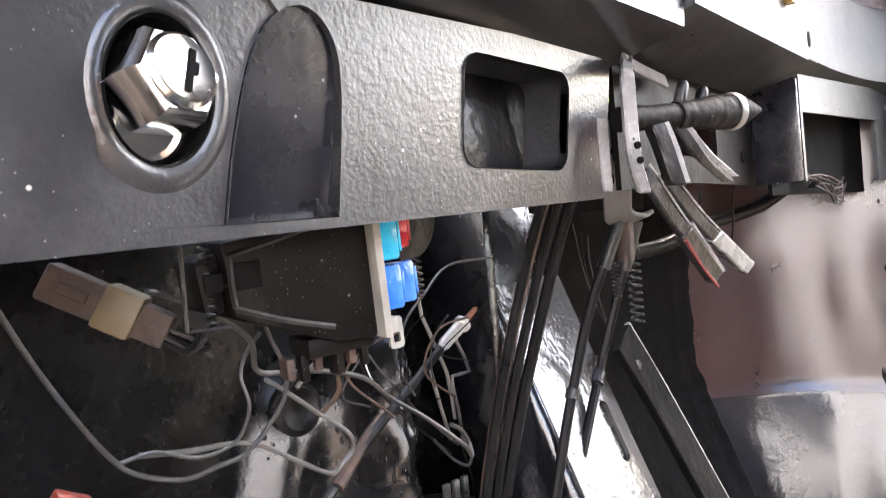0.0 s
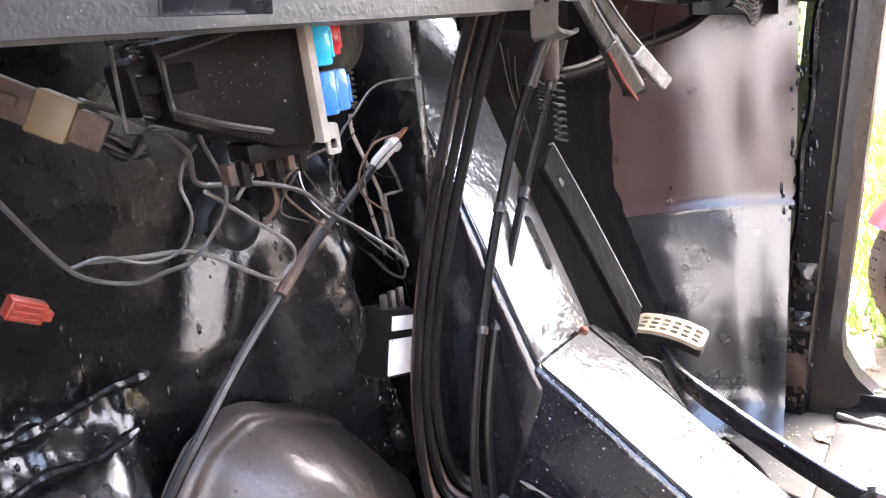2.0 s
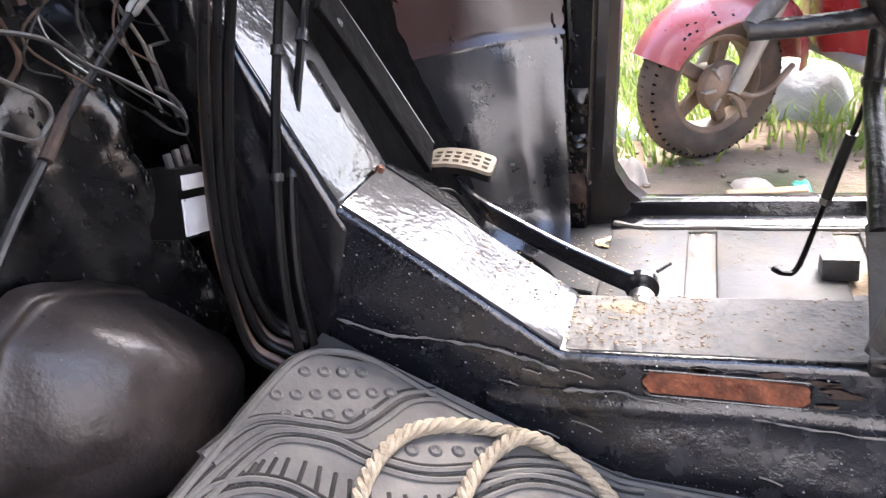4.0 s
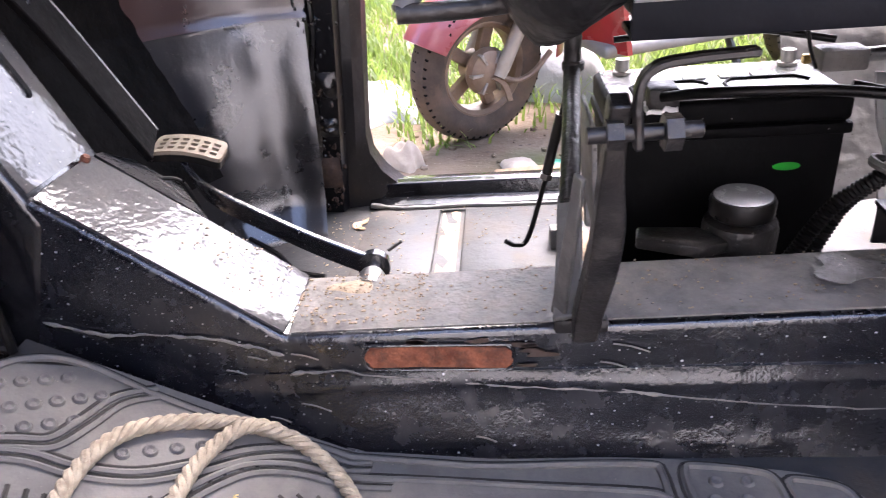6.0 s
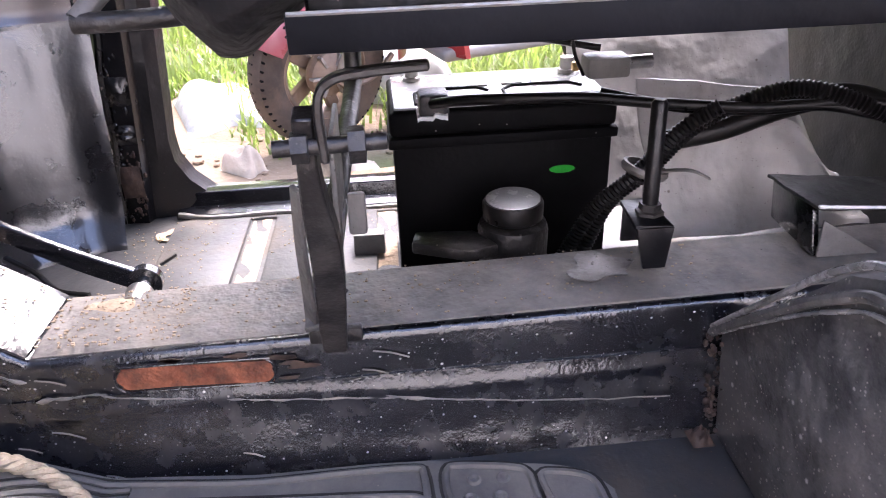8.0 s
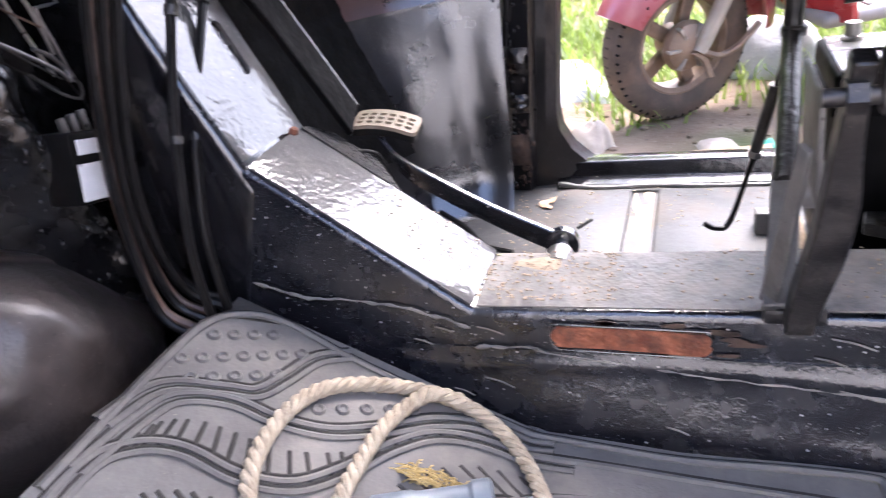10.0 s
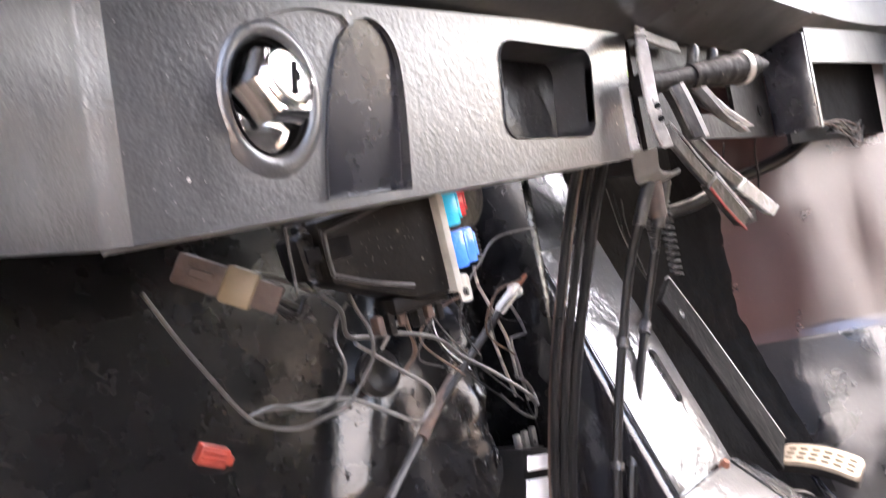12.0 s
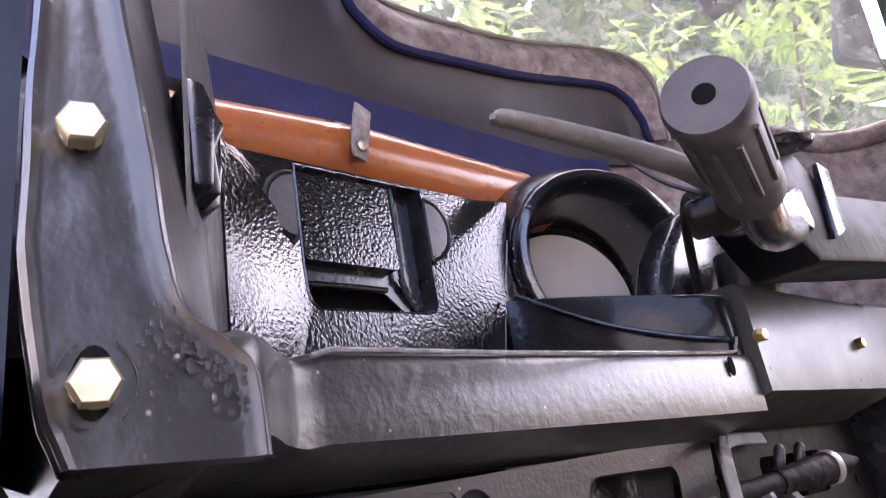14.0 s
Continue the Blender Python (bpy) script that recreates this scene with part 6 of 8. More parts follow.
flat_wire([(0.246, 0.903), (0.254, 0.888), (0.258, 0.872), (0.254, 0.856), (0.243, 0.839), (0.232, 0.831), (0.212, 0.831), (0.194, 0.83), (0.175, 0.837), (0.163, 0.848), (0.147, 0.87), (0.134, 0.895), (0.123, 0.921)], 0.309, 0.311, 0.0029, wire_grey, "grey wire looping below the fuse box to the near side")
flat_wire([(0.247, 0.893), (0.24, 0.883), (0.232, 0.872), (0.234, 0.856), (0.23, 0.84), (0.22, 0.836), (0.202, 0.838), (0.182, 0.846), (0.167, 0.844)], 0.312, 0.312, 0.0024, wire_grey, "thin grey wire sagging below the fuse box")
flat_wire([(0.252, 0.866), (0.266, 0.857), (0.285, 0.84), (0.304, 0.824), (0.311, 0.812), (0.303, 0.805), (0.289, 0.804), (0.27, 0.815), (0.248, 0.83), (0.228, 0.837), (0.202, 0.841), (0.177, 0.845)], 0.318, 0.316, 0.0032, wire_pale, "pale grey wire curled in a flat loop")
flat_wire([(0.495, 0.918), (0.444, 0.915), (0.409, 0.897), (0.384, 0.88), (0.377, 0.853), (0.394, 0.825)], 0.34, 0.34, 0.0022, wire_grey, "thin grey wire bowing behind the fuse box")
wire([(0.27, 0.315, 0.858), (0.276, 0.312, 0.866), (0.286, 0.31, 0.874)], 0.003, wire_pale, "short pale wire end")
wire([(0.29, 0.31, 0.885), (0.31, 0.33, 0.868), (0.322, 0.34, 0.845), (0.315, 0.35, 0.83)], 0.0038, cable_brown, "short rusty brown wire stub")
wire([(0.275, 0.31, 0.885), (0.272, 0.32, 0.862), (0.262, 0.33, 0.845)], 0.0032, cable_black, "short black wire below the fuse box")
wire([(0.345, 0.34, 0.868), (0.375, 0.35, 0.84), (0.41, 0.355, 0.808), (0.452, 0.356, 0.772)], 0.0016, wire_grey, "thin pale wire in the harness")
wire([(0.33, 0.335, 0.87), (0.365, 0.352, 0.836), (0.405, 0.358, 0.80), (0.448, 0.36, 0.766)], 0.0018, cable_black, "thin black wire in the harness")
wire([(0.352, 0.33, 0.885), (0.346, 0.34, 0.865), (0.362, 0.35, 0.84), (0.392, 0.355, 0.815)], 0.0013, label_white, "thin white wire in the harness")
wire([(0.452, 0.352, 0.778), (0.462, 0.352, 0.765), (0.458, 0.352, 0.755), (0.44, 0.352, 0.765), (0.42, 0.352, 0.785)], 0.0028, wire_grey, "grey wire end turned back in a loop")
wire([(0.455, 0.355, 0.77), (0.47, 0.36, 0.74), (0.475, 0.362, 0.70), (0.478, 0.36, 0.66)], 0.002, cable_black, "black wire dropping beside the relay")
for k in range(7):
    a = 0.3 + 0.022 * k
    wire([(a, 0.30, 0.888 - 0.004 * (k % 3)), (a + 0.012 * math.sin(k * 2.1), 0.32, 0.872), (a + 0.02 * math.cos(k * 1.7), 0.335, 0.852 - 0.01 * (k % 2)), (a + 0.03, 0.345, 0.838 - 0.012 * (k % 3))], 0.0012 + 0.0004 * (k % 3), (cable_black, wire_grey, cable_brown)[k % 3], ("thin black wire below the fuse box", "thin grey wire below the fuse box", "thin brown wire below the fuse box")[k % 3], 5)
solo("grommet", lathe((0.307, 0.372, 0.833), (-0.1, -1, 0.1), ((0, 0.017), (0.008, 0.018), (0.011, 0.014), (0.008, 0.009)), 24), cable_black, "black rubber grommet on the footwell wall", "grommet")
ant = thing("aerial_cable", "black cable with a silver plug crossing the footwell", "cable")
part("cable", tube([(0.440, 0.352, 0.8535), (0.412, 0.353, 0.836), (0.36, 0.352, 0.806), (0.322, 0.348, 0.784), (0.27, 0.335, 0.757), (0.225, 0.318, 0.735), (0.19, 0.306, 0.715), (0.16, 0.295, 0.69), (0.14, 0.29, 0.64), (0.13, 0.29, 0.58)], 0.0034, segs=8), cable_black, ant)
part("rusty_sleeve", tube([(0.372, 0.357, 0.812), (0.345, 0.352, 0.798), (0.318, 0.346, 0.782)], 0.0046, segs=8), dark_stub, ant, "rusty tape on the cable")
pd = (Vector((0.483, 0.351, 0.8775)) - Vector((0.438, 0.352, 0.853))).normalized()
part("plug", lathe(Vector((0.436, 0.352, 0.852)), pd, ((0, 0.0035), (0.006, 0.0052), (0.028, 0.0052), (0.030, 0.0072), (0.033, 0.0072), (0.034, 0.004), (0.037, 0.003)), 16), plug_metal, ant, "silver plug")
part("pin", lathe(Vector((0.436, 0.352, 0.852)) + pd * 0.037, pd, ((0, 0.0026), (0.014, 0.0024), (0.017, 0.0008)), 10), rust, ant, "coppery centre pin")
rel = thing("relay_box", "small black relay with a white label on the wall", "relay")
part("case", box((0.432, 0.352, 0.664), (0.473, 0.385, 0.722), 0.002, 2, Matrix.Translation((0.437, 0.365, 0.701)) @ pose(0, 0, 0, 0, 14, 0) @ Matrix.Translation((-0.45, -0.37, -0.69))), cable_black, rel)
part("label", box((0.4355, 0.3505, 0.667), (0.470, 0.3525, 0.697), 0.0004, 1, Matrix.Translation((0.437, 0.365, 0.701)) @ pose(0, 0, 0, 0, 14, 0) @ Matrix.Translation((-0.45, -0.37, -0.69))), label_white, rel, "white printed label")
part("top_label", box((0.438, 0.3505, 0.704), (0.470, 0.3525, 0.716), 0.0004, 1, Matrix.Translation((0.437, 0.365, 0.701)) @ pose(0, 0, 0, 0, 14, 0) @ Matrix.Translation((-0.45, -0.37, -0.69))), label_white, rel)
for k in range(3):
    part("spade", box((0.432 + 0.011 * k, 0.355, 0.729), (0.438 + 0.011 * k, 0.359, 0.746), 0.0006), steel, rel)

# control cables and brake rods in front of the steering head
for k in range(6):
    o = 0.0085 * (k - 2.5)
    y = 0.006 * (k % 2)
    m_ = cable_brown if k in (1, 3) else cable_black
    low = 0.010 * (k - 2.5)
    solo("control_cable", tube([(0.487 + o * 1.1, 0.252 + y, 0.985), (0.490 + o * 1.15, 0.285 + y, 0.915), (0.462 + o * 0.95, 0.308 + y, 0.80), (0.441 + o * 0.7, 0.320 + y, 0.70), (0.439 + o * 0.8, 0.324 + y, 0.63), (0.444 + low, 0.318 + y, 0.575), (0.452 + low * 1.2, 0.295 + y, 0.552)], 0.0036 + 0.0009 * (k % 3 == 1), segs=8), m_, "rusty brown control cable running to the floor" if m_ is cable_brown else "black control cable running to the floor", "cable", "control cables")
for k, pts in enumerate(([(0.558, 0.256, 0.938), (0.535, 0.275, 0.872), (0.515, 0.285, 0.81), (0.488, 0.287, 0.75), (0.464, 0.287, 0.69), (0.445, 0.287, 0.62), (0.441, 0.286, 0.56)], [(0.602, 0.262, 0.938), (0.592, 0.285, 0.862), (0.577, 0.295, 0.812), (0.520, 0.290, 0.738), (0.490, 0.289, 0.685), (0.469, 0.288, 0.62), (0.463, 0.285, 0.555)])):
    rod = thing("brake_cable", "black sheathed brake cable with dark ferrules", "cable", "brake cables")
    part("sheath", tube(pts, 0.0041, segs=8), cable_black, rod)
    part("ferrule", tube([Vector(pts[0]), Vector(pts[0]).lerp(Vector(pts[1]), 0.55)], 0.0058, segs=10), strut_paint, rod, "threaded adjuster")
    v0, v1 = Vector(pts[2]), Vector(pts[3])
    part("joint", tube([v0.lerp(v1, 0.02), v0.lerp(v1, 0.14)], 0.0056, segs=10), strut_paint, rod, "joint sleeve")
    part("joint", tube([Vector(pts[3]).lerp(Vector(pts[4]), 0.6), Vector(pts[3]).lerp(Vector(pts[4]), 0.7)], 0.0056, segs=10), strut_paint, rod)
cb = thing("cable_bracket", "rusty bracket holding the brake cable ends", "bracket")
part("cup", strip([(0.53, 0.24, 0.985), (0.535, 0.244, 0.955), (0.548, 0.25, 0.942), (0.585, 0.256, 0.939), (0.612, 0.262, 0.942)], 0.024, 0.004, (0.2, -1, 0.3)), dusty_grey, cb, "bent grey cup")
part("stub", lathe((0.575, 0.262, 0.905), (0, 0, 1), ((0, 0.008), (0.034, 0.009), (0.036, 0.006)), 12), dark_stub, cb, "rusty stub")

# far side linkage
link = thing("pedal_link", "black pedal link channel with a pale edge tube", "linkage")
part("tube", tube([(0.648, 0.302, 0.842), (0.682, 0.286, 0.777), (0.706, 0.24, 0.660)], 0.0030, segs=10), pale_wear_highlight, link, "pale edge tube")
part("channel", strip([(0.6246, 0.2975, 0.833), (0.6586, 0.2815, 0.768), (0.6826, 0.2355, 0.651)], 0.048, 0.008, (0.9, 0.2, 0.35)), dull_black, link, "black channel")
part("channel_bolt", hexbolt((0.634, 0.292, 0.805), (-0.3, -1, 0.2), 0.006, 0.005), black_paint, link)
part("spring", tube([(0.636 + 0.006 * math.cos(k * 1.05), 0.285 + 0.006 * math.sin(k * 1.05), 0.95 - 0.0011 * k) for k in range(96)], 0.0013, segs=5, per=1), strut_paint, link, "coil spring")
for k in range(3):
    wire([(0.56 + 0.012 * k, 0.30, 0.94 - 0.006 * k), (0.58 + 0.014 * k, 0.305 + 0.004 * k, 0.90 - 0.012 * (k % 2)), (0.605 + 0.01 * k, 0.31, 0.868 - 0.012 * k), (0.63 + 0.01 * k, 0.315, 0.845)], 0.0014, cable_black if k % 2 else wire_grey, "thin black wire beside the steering head" if k % 2 else "thin grey wire beside the steering head", 5)
hose = solo("brake_hose", tube([(0.70, 0.33, 0.905), (0.78, 0.32, 0.91), (0.86, 0.30, 0.928), (0.93, 0.262, 0.945), (0.965, 0.23, 0.97)], 0.008, segs=10), cable_black, "thick black hose under the far dashboard", "hose")
for k, pts in enumerate(([(0.70, 0.24, 0.965), (0.705, 0.25, 0.93), (0.73, 0.26, 0.895), (0.765, 0.262, 0.888)], [(0.74, 0.22, 0.975), (0.78, 0.24, 0.955), (0.81, 0.252, 0.925), (0.805, 0.258, 0.895), (0.775, 0.262, 0.885)])):
    wire(pts, 0.0024, cable_black, "black wire hanging under the far dashboard")
hc = thing("hanging_connector", "small black connector on loose wires", "connector")
part("shell", box((0.752, 0.256, 0.878), (0.795, 0.268, 0.893), 0.002, 2), cable_black, hc)
part("lock_tab", box((0.762, 0.252, 0.882), (0.778, 0.257, 0.889), 0.001, 1), strut_paint, hc)
for k in range(11):
    wire([(0.81 + 0.02 * math.sin(k * 4.1), 0.18, 0.975 - 0.008 * (k % 3)), (0.835 + 0.016 * math.sin(k * 2.3), 0.168, 0.962 + 0.008 * math.sin(k * 1.9)), (0.87 + 0.016 * math.sin(k * 1.3), 0.162, 0.950 + 0.012 * math.sin(k * 1.7)), (0.905 + 0.02 * math.cos(k * 2.9), 0.165, 0.962 + 0.018 * math.sin(k * 3.1))], 0.0022, (cable_black, dark_stub, cable_black)[k % 3], ("black wire tangled behind the opening", "brown wire tangled behind the opening", "black wire tangled behind the opening")[k % 3], 5)
solo("horn_disc", lathe((0.355, 0.305, 0.948), (0, -1, -0.15), ((0, 0.022), (0.008, 0.024), (0.012, 0.018), (0.014, 0.006)), 24), strut_paint, "round dark horn disc below the fascia", "horn")
for k, pts in enumerate(([(0.426, 0.36, 0.895), (0.4265, 0.36, 0.878), (0.45, 0.36, 0.83), (0.462, 0.366, 0.79)], [(0.463, 0.36, 0.856), (0.478, 0.36, 0.826), (0.456, 0.36, 0.826), (0.464, 0.364, 0.80), (0.476, 0.37, 0.765)], [(0.43, 0.36, 0.84), (0.44, 0.362, 0.81), (0.455, 0.366, 0.775)])):
    solo("thin_rod", tube(pts, 0.0016, segs=6, per=2), steel, "thin bent steel rod on the footwell wall", "rod", "thin rods")

# brake pedal
pedal = thing("brake_pedal", "black brake pedal arm with a tan perforated pad", "pedal")
part("arm", strip([(0.694, 0.212, 0.622), (0.672, 0.186, 0.603), (0.655, 0.140, 0.583), (0.643, 0.075, 0.553), (0.634, 0.010, 0.527)], 0.030, 0.006, (0.0, 0.35, 0.95)), black_paint, pedal, "flat black arm")
part("arm_boss", lathe((0.60, 0.012, 0.529), (1, 0.05, 0), ((0, 0.009), (0.03, 0.009), (0.031, 0.0165), (0.041, 0.0165), (0.043, 0.012)), 24), black_paint, pedal, "round pivot boss")
part("pivot_tube", lathe((0.586, 0.011, 0.529), (1, 0.05, 0), ((0, 0.013), (0.026, 0.013), (0.027, 0.011)), 20), steel, pedal, "bare pivot bush")
part("split_pin", tube([(0.647, 0.0, 0.54), (0.66, -0.012, 0.543)], 0.0018, segs=6), strut_paint, pedal)
pn = Vector((-0.12, -0.20, 0.95)).normalized()
pu = Vector((0.10, -0.86, -0.42))
pu = (pu - pn * pu.dot(pn)).normalized()
pv = pn.cross(pu)
PC = Vector((0.703, 0.207, 0.640))


def pad_put(u, v, t):
    return PC + pu * u + pv * v + pn * (0.006 - 4.5 * u * u - t)


holes = [rounded(-0.027 + 0.0108 * i - 0.0036, -0.011 + 0.0092 * j - 0.0026, -0.027 + 0.0108 * i + 0.0036, -0.011 + 0.0092 * j + 0.0026, 0.0009, 2) for i in range(6) for j in range(3)]
pad_out = [q for (a0, b0), (a1, b1) in zip(rounded(-0.036, -0.019, 0.036, 0.019, 0.006, 3), rounded(-0.036, -0.019, 0.036, 0.019, 0.006, 3)[1:] + rounded(-0.036, -0.019, 0.036, 0.019, 0.006, 3)[:1]) for q in [(a0 + (a1 - a0) * k / 4, b0 + (b1 - b0) * k / 4) for k in range(4)]]
part("pad_face", plate(pad_out, holes, pad_put, 0.0045), pedal_tan, pedal, "tan perforated pad")
part("pad_base", plate(pad_out, [], lambda u, v, t: pad_put(u, v, t + 0.0042), 0.008), cable_black, pedal, "dark pad base")
solo("brake_wire", tube([(0.628, 0.235, 0.615), (0.645, 0.222, 0.628), (0.658, 0.205, 0.622), (0.66, 0.195, 0.60), (0.655, 0.185, 0.575)], 0.0022, segs=8), cable_black, "black wire curling below the pedal pad", "wire", wires)
solo("brake_wire", tube([(0.645, 0.14, 0.56), (0.63, 0.11, 0.55), (0.62, 0.09, 0.535), (0.615, 0.06, 0.53)], 0.0028, segs=8), cable_black, "black wire below the pedal arm", "wire", wires)

# ---- seat, battery and gear behind the tunnel ----
strut = thing("seat_strut", "chipped black flattened tube strut carrying the seat rail", "strut")
part("strut_tube", strip([(0.476, -0.1785, 0.550), (0.463, -0.180, 0.58), (0.437, -0.1845, 0.632), (0.419, -0.186, 0.672), (0.404, -0.1845, 0.712), (0.396, -0.185, 0.745), (0.392, -0.186, 0.762)], lambda t: 0.018 + 0.003 * math.sin(math.pi * min(1.0, t * 1.6)) - 0.006 * smooth(0.5, 0.78, t), 0.016, (0, 1, 0)), strut_paint, strut)
part("pressed_fold", tube([(0.4535, -0.1935, 0.612), (0.4455, -0.183, 0.610), (0.4545, -0.1725, 0.6125)], lambda t: 0.0016 + 0.0006 * math.sin(9 * t), segs=6, per=4), strut_paint, strut, "pressed crease")
part("side_plate", strip([(0.494, -0.160, 0.556), (0.475, -0.163, 0.60), (0.452, -0.166, 0.65), (0.436, -0.170, 0.70)], lambda t: 0.016 - 0.006 * t, 0.004, (0.75, 0.6, 0.3)), dusty_grey, strut, "pale flat plate behind the tube")
part("foot_plate", box((0.486, -0.199, 0.5435), (0.4965, -0.157, 0.556), 0.002), strut_paint, strut, "welded foot")
part("through_bolt", lathe((0.386, -0.168, 0.744), (0.05, -1, 0), ((0, 0.0048), (0.062, 0.0048), (0.063, 0.003)), 14), strut_paint, strut, "long dark bolt")
for y, r in ((-0.178, 0.009), (-0.209, 0.0105)):
    part("nut", lathe((0.386, y, 0.744), (0.05, -1, 0), ((0, r), (0.009, r), (0.0095, r * 0.8)), 6), strut_paint, strut, "hexagon nut")
part("bent_bar", strip([(0.386, -0.196, 0.735), (0.386, -0.195, 0.768), (0.386, -0.203, 0.780), (0.386, -0.222, 0.7835), (0.387, -0.255, 0.785)], 0.009, 0.005, (1, 0, 0)), strut_paint, strut, "bent flat bar")
brace = thing("cross_brace", "dusty grey strap brace running over the tunnel", "brace")
part("strap", strip([(0.482, -0.166, 0.5615), (0.545, -0.173, 0.586), (0.612, -0.179, 0.609)], 0.022, 0.006, (0.0, -1, 0.15)), dusty_grey, brace, "flat dusty strap")
part("brace_tube", tube([(0.60, -0.178, 0.604), (0.70, -0.188, 0.640), (0.785, -0.196, 0.672), (0.797, -0.198, 0.72), (0.80, -0.20, 0.86)], 0.0095, segs=12), strut_paint, brace)
part("brace_collar", lathe((0.795, -0.198, 0.675), (0.05, 0, 1), ((0, 0.012), (0.008, 0.0125), (0.01, 0.011)), 14), strut_paint, brace)
part("gusset", prism([(0.50, 0.63), (0.585, 0.636), (0.60, 0.705), (0.515, 0.702)], -0.190, -0.186, "y", 0.0012), dusty_grey, brace, "grey gusset plate")
part("gusset", prism([(0.585, 0.588), (0.60, 0.586), (0.605, 0.622), (0.592, 0.626)], -0.206, -0.19, "y", 0.003), dusty_grey, brace, "folded grey end plate")
seat_rail = thing("seat_rail", "dark blue-black angle iron rail under the seat", "seat rail")
part("upright_leg", box((0.366, -1.0, 0.798), (0.370, -0.186, 0.8175), 0.001), rail_paint, seat_rail)
part("flat_leg", box((0.370, -1.0, 0.7985), (0.396, -0.186, 0.8025), 0.001), rail_paint, seat_rail)
# Thin pale tube painted in as the rail's top edge highlight.
part("edge_highlight", tube([(0.3665, -0.187, 0.8172), (0.3665, -0.5, 0.8172), (0.3665, -0.99, 0.8172)], 0.0013, segs=6), alloy, seat_rail, "pale strip painted as an edge highlight")
seat = thing("driver_seat", "wrinkled black vinyl driver's seat cushion", "seat")


def cushion(u, v):
    a = 2 * math.pi * v
    ca, sa = math.cos(a), math.sin(a)
    k = 0.5
    x = 0.652 + 0.312 * math.copysign(abs(ca) ** k, ca)
    z = 0.885 + 0.066 * math.copysign(abs(sa) ** k, sa)
    e = min(1.0, 8 * u, 8 * (1 - u)) ** 0.4
    y = -0.115 - 0.62 * u
    w = 0.008 * noise.noise((x * 9, y * 26, z * 12)) + 0.004 * noise.noise((x * 30, y * 60, z * 30))
    w -= 0.05 * math.exp(-((y + 0.15) / 0.038) ** 2) * max(0.0, -sa) ** 0.3 * (1 - smooth(0.42, 0.52, x))
    return (0.652 + (x - 0.652) * (0.82 + 0.18 * e), y, 0.885 + (z - 0.885) * (0.55 + 0.45 * e) + w)


part("cushion", surface(cushion, 90, 120), vinyl, seat)
part("seat_base", box((0.3745, -0.75, 0.795), (0.94, -0.195, 0.835), 0.008), vinyl, seat, "black vinyl covered seat pan")
part("piping", tube([(0.374 + 0.0008 * k, -0.118 - 0.0005 * k, 0.846) for k in range(2)] + [(0.372, -0.3, 0.838), (0.372, -0.5, 0.838), (0.375, -0.7, 0.842)], 0.005, segs=8), vinyl, seat)
hb = thing("grab_bar", "bent grey tubular grab bar below the seat", "grab bar")
part("handle_tube", tube([(0.431, -0.064, 0.807), (0.432, -0.09, 0.807), (0.434, -0.12, 0.808), (0.438, -0.165, 0.811)], 0.0058, segs=12, per=6), strut_paint, hb, "grey tube")
part("turned_end", tube([(0.455, -0.094, 0.834), (0.444, -0.078, 0.821), (0.432, -0.066, 0.808)], 0.0062, segs=12, per=6), dusty_grey, hb, "pale worn end")

bat = thing("battery", "black vehicle battery with a grooved lid painted pale for its sheen", "battery")
part("case", box((0.753, -0.476, 0.4315), (0.893, -0.234, 0.612), 0.004), battery_case, bat)
part("rim", box((0.748, -0.481, 0.604), (0.898, -0.229, 0.6165), 0.003), battery_case, bat, "raised rim")
part("lid", box((0.750, -0.479, 0.617), (0.896, -0.231, 0.645), 0.006, 3), battery_case, bat, "lid side")
# The dark lid's sheen is put into this pale top.
part("lid_top", box((0.757, -0.473, 0.645), (0.891, -0.237, 0.6475), 0.002), lid_sheen_dust, bat, "lid top with its white sheen painted pale grey")
for y0, y1 in ((-0.345, -0.262), (-0.452, -0.362)):
    part("lid_frame", tube([(0.806, y0, 0.648), (0.821, y0 + 0.012, 0.648), (0.821, y1 - 0.012, 0.648), (0.806, y1, 0.648), (0.766, y1, 0.648)], 0.0022, segs=6, per=1), battery_case, bat, "moulded lid groove")
for y in (-0.30, -0.335, -0.375, -0.41):
    part("lid_letter_bar", box((0.826, y - 0.013, 0.6475), (0.843, y + 0.011, 0.6495), 0.0008), label_white, bat, "pale raised lettering bar")
part("label", box((0.766, -0.432, 0.6475), (0.779, -0.395, 0.6483), 0.0003, 1), label_white, bat)
part("front_mark", lathe((0.753, -0.421, 0.569), (-1, 0, 0), ((0, 0.0145), (0.0006, 0.0145)), 32, 0.32), green_print, bat, "green oval mark")
for y in (-0.262, -0.45):
    part("terminal", lathe((0.869, y, 0.6475), (0, 0, 1), ((0, 0.011), (0.004, 0.011), (0.005, 0.0085), (0.018, 0.008)), 16), alloy, bat, "lead terminal")
clamp = thing("battery_clamp", "grey battery cable clamp with bolt", "clamp")
part("clamp_body", box((0.78, -0.50, 0.660), (0.815, -0.452, 0.683), 0.004), dusty_grey, clamp)
part("clamp_bolt", hexbolt((0.797, -0.445, 0.672), (0, 1, 0), 0.0055, 0.006), brass, clamp)
part("lug", lathe((0.80, -0.50, 0.672), (0.1, -1, 0), ((0, 0.008), (0.03, 0.008), (0.031, 0.005)), 12), steel, clamp)
clamp2 = thing("battery_clamp", "corroded battery clamp beside the strut", "clamp")
part("clamp_body", box((0.70, -0.292, 0.652), (0.735, -0.262, 0.676), 0.004), strut_paint, clamp2)
